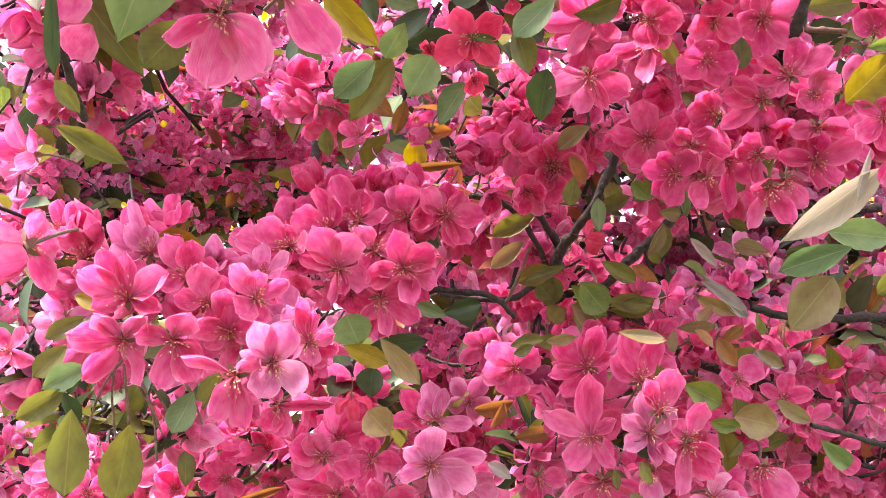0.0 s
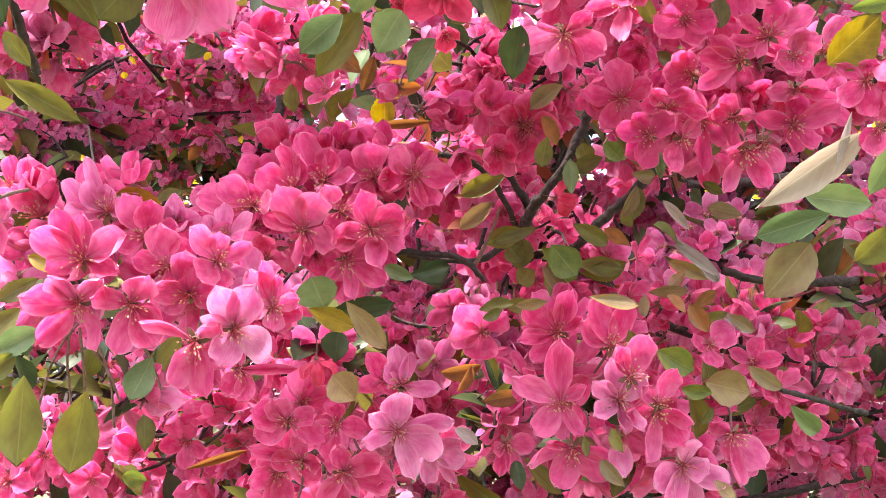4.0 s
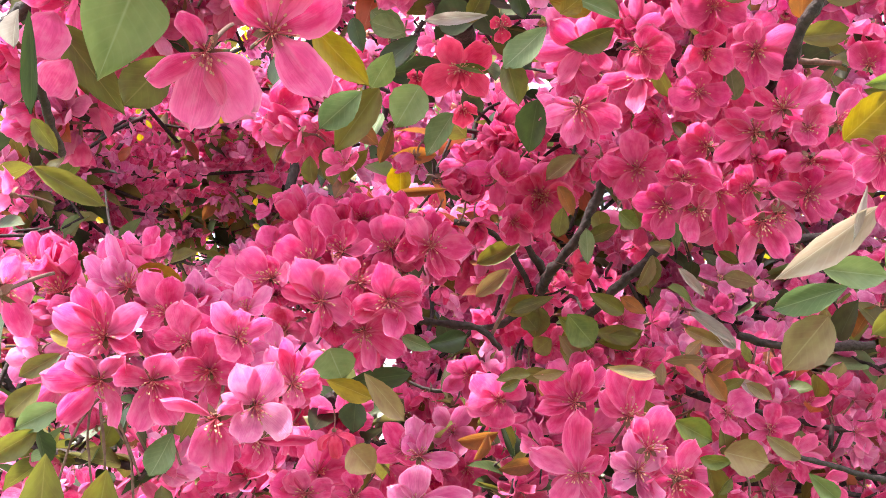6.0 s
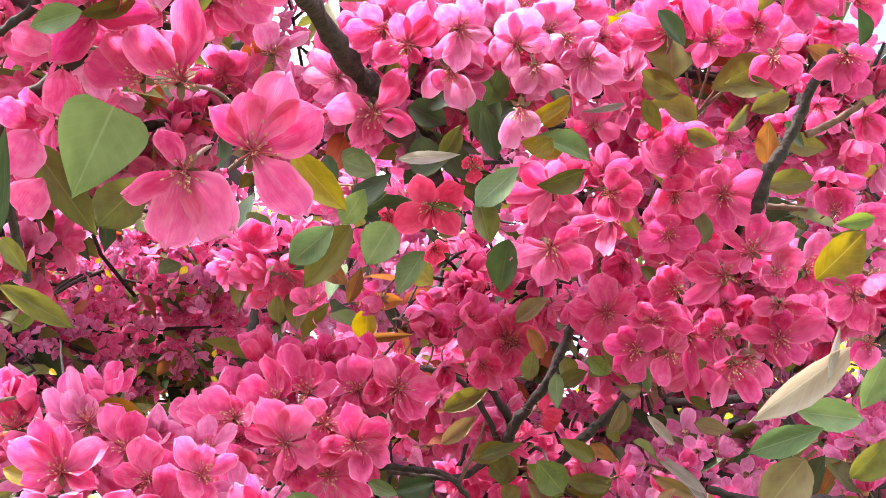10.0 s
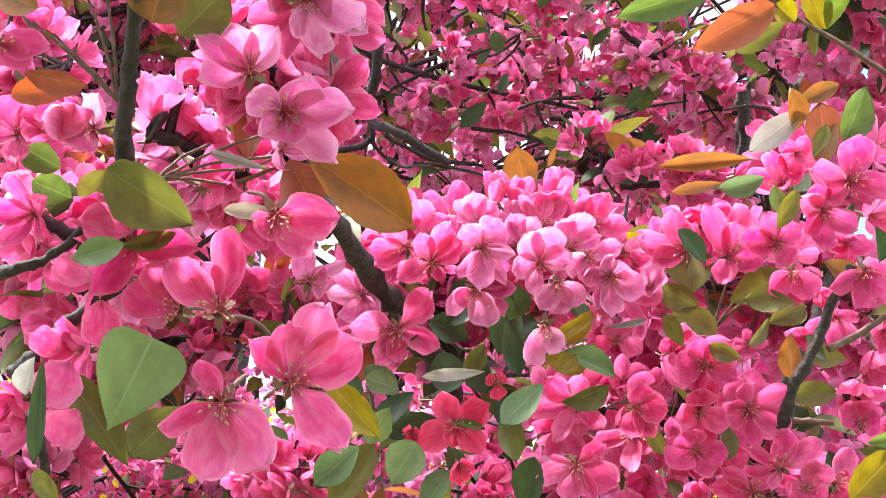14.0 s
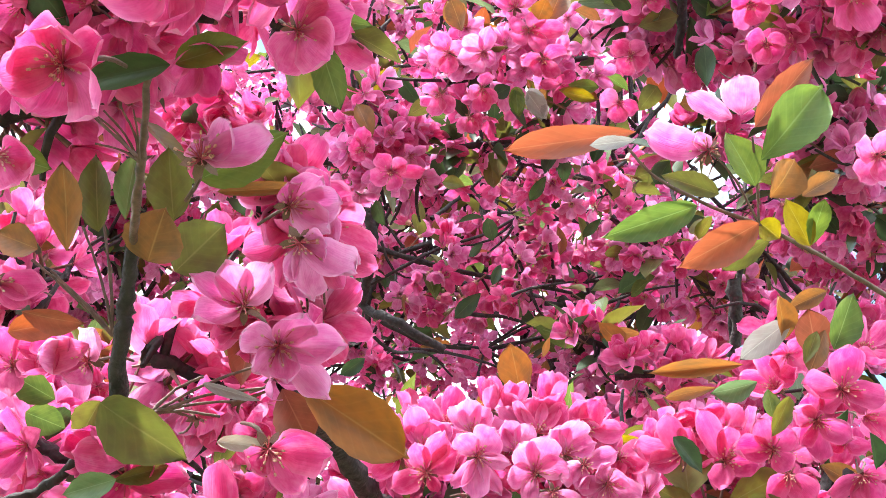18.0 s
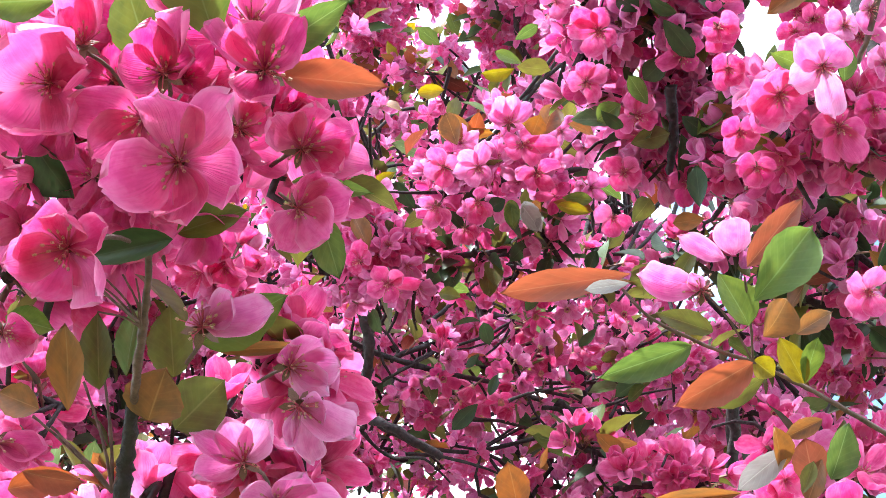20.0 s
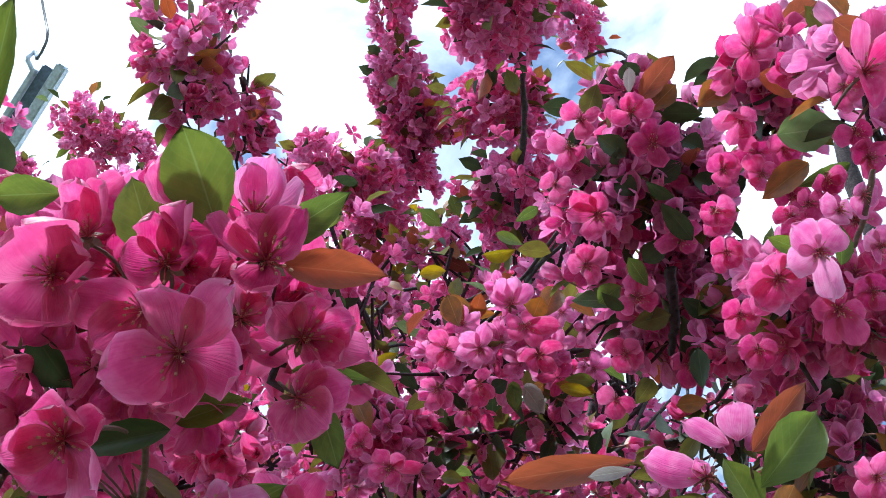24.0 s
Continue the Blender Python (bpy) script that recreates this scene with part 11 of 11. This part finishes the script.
# fuller blossom on the upright shoot
spray(NEAR, -0.066, 0.452, 1.912, -0.025, 0.464, 1.891, 0.011, 13, 2, leaves=0.5, mix=LEAF_MIX)
spray(NEAR, -0.038, 0.41, 1.922, -0.018, 0.424, 1.899, 0.009, 10, 2, leaves=0.5, mix=LEAF_MIX)
spray(NEAR, -0.101, 0.487, 1.893, -0.061, 0.497, 1.876, 0.011, 10, 2, leaves=0.6, mix=LEAF_MIX)
spray(NEAR, -0.154, 0.524, 1.87, -0.105, 0.54, 1.844, 0.011, 10, 2, leaves=0.6, mix=LEAF_MIX)
# blossom round the opening under the leaning leaves
posed_flower(0.225, 0.496, 2.214, -0.02, -0.56, -0.83, 0.030, 0, (0.216, 0.485, 2.217, 0.013), (0.233, 0.49, 2.214, 0.013), (0.223, 0.501, 2.206, 0.013), (0.218, 0.497, 2.209, 0.011))
posed_flower(0.239, 0.486, 2.225, 0.08, -0.63, -0.77, 0.030, 3, (0.228, 0.478, 2.225, 0.013), (0.245, 0.489, 2.217, 0.013), (0.236, 0.491, 2.214, 0.012), (0.246, 0.48, 2.225, 0.012))
posed_flower(0.202, 0.494, 2.217, -0.11, -0.64, -0.76, 0.030, 3, (0.193, 0.487, 2.219, 0.013), (0.211, 0.49, 2.214, 0.013), (0.2, 0.499, 2.207, 0.013), (0.207, 0.484, 2.219, 0.012))
posed_flower(0.211, 0.555, 2.24, 0.08, -0.63, -0.77, 0.030, 3, (0.201, 0.546, 2.242, 0.014), (0.221, 0.55, 2.239, 0.014), (0.217, 0.559, 2.23, 0.014), (0.204, 0.559, 2.229, 0.013))
posed_flower(0.217, 0.571, 2.224, -0.02, -0.64, -0.77, 0.030, 0, (0.207, 0.563, 2.225, 0.014), (0.225, 0.564, 2.224, 0.015), (0.223, 0.575, 2.214, 0.014), (0.209, 0.576, 2.212, 0.014))
posed_flower(0.23, 0.487, 2.167, -0.3, -0.69, -0.66, 0.030, 0, (0.22, 0.485, 2.166, 0.011), (0.23, 0.481, 2.169, 0.009), (0.236, 0.486, 2.161, 0.011))
posed_flower(0.24, 0.482, 2.171, -0.01, -0.71, -0.7, 0.030, 3, (0.233, 0.476, 2.173, 0.010), (0.248, 0.476, 2.171, 0.011), (0.243, 0.485, 2.162, 0.011))
posed_flower(0.243, 0.425, 2.115, 0.09, -0.77, -0.63, 0.030, 2, (0.237, 0.429, 2.103, 0.013), (0.249, 0.424, 2.113, 0.012), (0.24, 0.421, 2.117, 0.010))
posed_flower(0.234, 0.437, 2.117, -0.11, -0.78, -0.62, 0.030, 2, (0.223, 0.431, 2.118, 0.013), (0.231, 0.44, 2.11, 0.013), (0.239, 0.434, 2.116, 0.011))
posed_flower(0.254, 0.425, 2.144, 0.08, -0.56, -0.83, 0.030, 3, (0.243, 0.418, 2.143, 0.014), (0.258, 0.428, 2.137, 0.014), (0.249, 0.43, 2.134, 0.013), (0.26, 0.416, 2.145, 0.012))
posed_flower(0.251, 0.472, 2.181, -0.02, -0.56, -0.83, 0.030, 3, (0.242, 0.473, 2.176, 0.012), (0.258, 0.474, 2.174, 0.013), (0.251, 0.477, 2.173, 0.012), (0.26, 0.467, 2.179, 0.012))
posed_flower(0.216, 0.497, 2.128, -0.11, -0.71, -0.7, 0.044, 0, (0.196, 0.493, 2.123, 0.020), (0.213, 0.483, 2.134, 0.019), (0.203, 0.503, 2.112, 0.019), (0.224, 0.487, 2.13, 0.016), (0.228, 0.496, 2.12, 0.015))
posed_flower(0.204, 0.54, 2.141, -0.02, -0.56, -0.83, 0.030, 3, (0.193, 0.532, 2.142, 0.014), (0.211, 0.544, 2.132, 0.016), (0.197, 0.546, 2.13, 0.015), (0.213, 0.534, 2.141, 0.014))
posed_flower(0.275, 0.517, 2.135, -0.02, -0.64, -0.77, 0.030, 3, (0.264, 0.511, 2.135, 0.014), (0.278, 0.507, 2.138, 0.014), (0.269, 0.521, 2.125, 0.014), (0.28, 0.521, 2.125, 0.013))
posed_flower(0.266, 0.471, 2.125, 0.18, -0.7, -0.69, 0.030, 2, (0.255, 0.464, 2.125, 0.013), (0.26, 0.473, 2.117, 0.013), (0.268, 0.461, 2.129, 0.013))
posed_flower(0.225, 0.585, 2.152, -0.02, -0.56, -0.83, 0.030, 3, (0.212, 0.579, 2.151, 0.016), (0.23, 0.59, 2.142, 0.016), (0.218, 0.59, 2.142, 0.014), (0.234, 0.578, 2.152, 0.013))
posed_flower(0.234, 0.495, 2.159, -0.21, -0.7, -0.68, 0.030, 0, (0.223, 0.488, 2.16, 0.016), (0.225, 0.498, 2.15, 0.016), (0.242, 0.494, 2.152, 0.016), (0.236, 0.486, 2.162, 0.015))
posed_flower(0.243, 0.506, 2.204, -0.11, -0.64, -0.76, 0.030, 3, (0.232, 0.502, 2.203, 0.015), (0.248, 0.509, 2.195, 0.015), (0.24, 0.495, 2.208, 0.015), (0.252, 0.501, 2.201, 0.014))
posed_flower(0.201, 0.525, 2.214, 0.09, -0.71, -0.7, 0.030, 0, (0.212, 0.519, 2.214, 0.016), (0.21, 0.528, 2.204, 0.016), (0.194, 0.528, 2.205, 0.014))
# dark leaves, also standing in for deep shade, and bare wood in the crown
spray(NEAR, -0.233, 0.761, 1.626, -0.147, 0.766, 1.613, 0.012, 6, 2, leaves=5, mix=(11, 11, 8, 8))
spray(NEAR, -0.222, 0.696, 1.665, -0.204, 0.7, 1.641, 0.013, 3, 2, leaves=7, mix=(11, 11, 8, 8))
spray(NEAR, -0.063, 0.823, 1.658, -0.035, 0.83, 1.616, 0.013, 5, 2, leaves=4, mix=(11, 11, 8, 8))
spray(NEAR, 0.051, 0.908, 1.584, 0.059, 0.904, 1.615, 0.012, 4, 2, leaves=4, mix=(11, 11, 8, 8))
branch(0.0007, 0.0006, (-0.148, 0.63, 1.649), (-0.159, 0.631, 1.633), (-0.168, 0.635, 1.607))
branch(0.0007, 0.0006, (-0.144, 0.63, 1.649), (-0.136, 0.632, 1.633), (-0.128, 0.635, 1.612))
branch(0.0007, 0.0006, (-0.147, 0.63, 1.647), (-0.145, 0.633, 1.625), (-0.145, 0.635, 1.615))
branch(0.0007, 0.0006, (-0.14, 0.632, 1.636), (-0.133, 0.634, 1.623), (-0.131, 0.637, 1.599))
branch(0.0007, 0.0006, (-0.122, 0.63, 1.649), (-0.114, 0.633, 1.633), (-0.108, 0.635, 1.617))
branch(0.0007, 0.0006, (-0.151, 0.63, 1.649), (-0.153, 0.632, 1.631), (-0.151, 0.635, 1.607))
branch(0.0022, 0.0016, (-0.011, 0.788, 1.702), (0.01, 0.79, 1.7), (0.033, 0.791, 1.697), (0.047, 0.803, 1.685))
branch(0.0012, 0.0008, (0.04, 0.802, 1.691), (0.051, 0.789, 1.711), (0.057, 0.777, 1.726))
branch(0.0016, 0.0012, (0.048, 0.871, 1.779), (0.067, 0.862, 1.771), (0.092, 0.864, 1.768))
branch(0.0060, 0.0045, (-0.051, 1.076, 2.402), (-0.043, 1.107, 2.359), (-0.055, 1.159, 2.321), (-0.024, 1.152, 2.297), (0.029, 1.171, 2.269))
branch(0.0035, 0.0020, (-0.051, 1.097, 2.339), (-0.075, 1.108, 2.325), (-0.084, 1.115, 2.314))
branch(0.0060, 0.0050, (0.159, 1.208, 2.352), (0.187, 1.22, 2.335), (0.216, 1.224, 2.329))
branch(0.0020, 0.0010, (0.101, 1.137, 2.315), (0.128, 1.132, 2.321), (0.167, 1.129, 2.325))
branch(0.0020, 0.0010, (0.165, 1.19, 2.326), (0.14, 1.204, 2.307))
branch(0.0045, 0.0030, (0.206, 0.672, 2.31), (0.21, 0.699, 2.29), (0.207, 0.726, 2.269))
branch(0.0060, 0.0050, (0.297, 1.001, 2.244), (0.301, 1.025, 2.21), (0.296, 1.05, 2.176))
spray(NEAR, 0.299, 0.764, 2.243, 0.369, 0.753, 2.253, 0.026, 8, 2, leaves=6, mix=(11, 11, 11, 8))
spray(NEAR, 0.306, 0.8, 2.205, 0.366, 0.812, 2.19, 0.026, 8, 2, leaves=6, mix=(11, 11, 11, 8))
spray(NEAR, 0.222, 0.861, 2.286, 0.294, 0.842, 2.305, 0.024, 8, 2, leaves=5, mix=(11, 11, 11, 8))
spray(NEAR, 0.031, 0.939, 2.352, 0.094, 0.933, 2.358, 0.019, 8, 2, leaves=4, mix=(11, 11, 11, 8))
spray(NEAR, 0.123, 0.895, 2.354, 0.143, 0.917, 2.331, 0.017, 6, 2, leaves=4, mix=(11, 11, 11, 8))
spray(NEAR, 0.184, 0.65, 2.408, 0.254, 0.682, 2.373, 0.022, 10, 2, leaves=5, mix=(11, 11, 11, 8))
spray(NEAR, -0.003, 0.77, 1.928, 0.047, 0.781, 1.886, 0.021, 3, 2, leaves=14, mix=(11, 11, 11, 8))
spray(NEAR, -0.231, 0.707, 1.904, -0.161, 0.702, 1.915, 0.020, 26, 2, leaves=1, mix=LEAF_MIX)
spray(NEAR, -0.231, 0.747, 1.869, -0.157, 0.741, 1.881, 0.020, 24, 2, leaves=1, mix=LEAF_MIX)
spray(NEAR, -0.168, 0.754, 1.9, -0.106, 0.751, 1.906, 0.019, 20, 2, leaves=1, mix=LEAF_MIX)
spray(NEAR, -0.243, 0.744, 2.011, -0.155, 0.74, 2.02, 0.026, 26, 2, leaves=1, mix=LEAF_MIX)
spray(NEAR, -0.105, 0.751, 1.952, -0.059, 0.77, 1.913, 0.018, 18, 2, leaves=0.8, mix=LEAF_MIX)

# ---- beyond the trees ----
mast = tagged(new("steel_mast"), "galvanised steel mast with a slanting channel arm and a cable hook", "mast")
knee = MAST_LOW + (MAST_LOW - MAST_TOP).normalized() * 1.2
mast.location = (knee.x, knee.y, 0)
bpy.context.view_layer.update()


def bar(name, parent, p, q, wide, thick, mat):
    """A bevelled bar from p to q, wide across the view."""
    d = (q - p)
    m = frame_of(d, (0.1, -0.7, -0.7), p - parent.location)
    bm = bmesh.new()
    bmesh.ops.create_cube(bm, size=1.0, matrix=Matrix.Translation((d.length / 2, 0, 0)) @ Matrix.Diagonal((d.length, wide, thick, 1)))
    bmesh.ops.bevel(bm, geom=bm.edges[:], offset=min(wide, thick) * 0.18, segments=2, affect="EDGES")
    bm.transform(m)
    me = bpy.data.meshes.new(name)
    bm.to_mesh(me)
    bm.free()
    me.materials.append(mat)
    return part(name, me, parent)


foot = Vector((knee.x, knee.y, 0))
bar("post", mast, foot, knee, 0.14, 0.14, STEEL)
bar("arm", mast, knee, MAST_TOP, 0.10, 0.05, STEEL_DARK)
along = (MAST_TOP - knee).normalized()
across = along.cross(Vector((0.1, -0.7, -0.7))).normalized()
for k in (-1, 1):
    bar("flange", mast, knee + across * (0.058 - 0.012 * k) * k, MAST_TOP + across * (0.058 - 0.012 * k) * k + along * 0.05 * k, 0.042 + 0.016 * k, 0.11, STEEL)
tube("hook", mast, (MAST_TOP - along * 0.1, HOOK + Vector((-0.05, 0, -0.02)), HOOK + Vector((-0.03, 0, 0.06)), HOOK), 0.014, 0.012, STEEL, 0.02)
cable = tagged(new("overhead_cable"), "thin dark cable that runs up from the mast's hook", "cable")
tube("cable", cable, CABLE_LINE, 0.008, 0.008, CABLE, 0.0)

YELLOW = leaf_material("leaf_golden", (0.70, 0.58, 0.05), (0.50, 0.44, 0.04), (0.75, 0.66, 0.2), 0.5)


def golden_tree(x, y, z, spread, count, seed):
    """A small golden-leaved tree, far behind the blossom."""
    r = random.Random(seed)
    root = tagged(new("golden_tree"), "golden-leaved tree far behind the pink blossom", "tree", "golden trees")
    root.location = (x, y, 0)
    bpy.context.view_layer.update()
    tube("trunk", root, ((x, y, 0), (x + 0.05, y, z * 0.5), (x, y, z)), 0.10, 0.04, BARK, seed=seed)
    out = []
    for i in range(count):
        v = Vector((r.gauss(0, 1), r.gauss(0, 1), r.gauss(0, 1))).normalized() * spread * r.random() ** 0.45
        lump = 1 + 0.35 * math.sin(v.x * 5 + seed) * math.sin(v.z * 6)
        m = frame_of((r.gauss(0, 1), r.gauss(0, 1), r.gauss(0, 1) - 0.3), (r.gauss(0, 1), r.gauss(0, 1), 1), Vector((0, 0, z)) + v * lump, r.uniform(0.09, 0.15))
        out.append(moved(LEAF_FAR[7], m))
    for i in range(9):
        a = r.uniform(0, 6.28)
        tip = (math.cos(a) * spread * 0.8, math.sin(a) * spread * 0.8, z + r.uniform(-0.3, 0.8) * spread)
        tube("limb", root, ((x, y, z * r.uniform(0.6, 0.95)), (x + tip[0] * 0.5, y + tip[1] * 0.5, (z + tip[2]) / 2), (x + tip[0], y + tip[1], tip[2])), 0.035, 0.01, BARK, seed=seed + i)
    part("crown", mesh_of("crown", joined(out), [YELLOW]), root, kind="stuff")


golden_tree(2.3, 8.2, 2.9, 1.5, 1500, 3)
golden_tree(-2.2, 8.6, 3.9, 1.3, 1200, 4)
golden_tree(4.6, 11.0, 2.4, 2.0, 1500, 5)
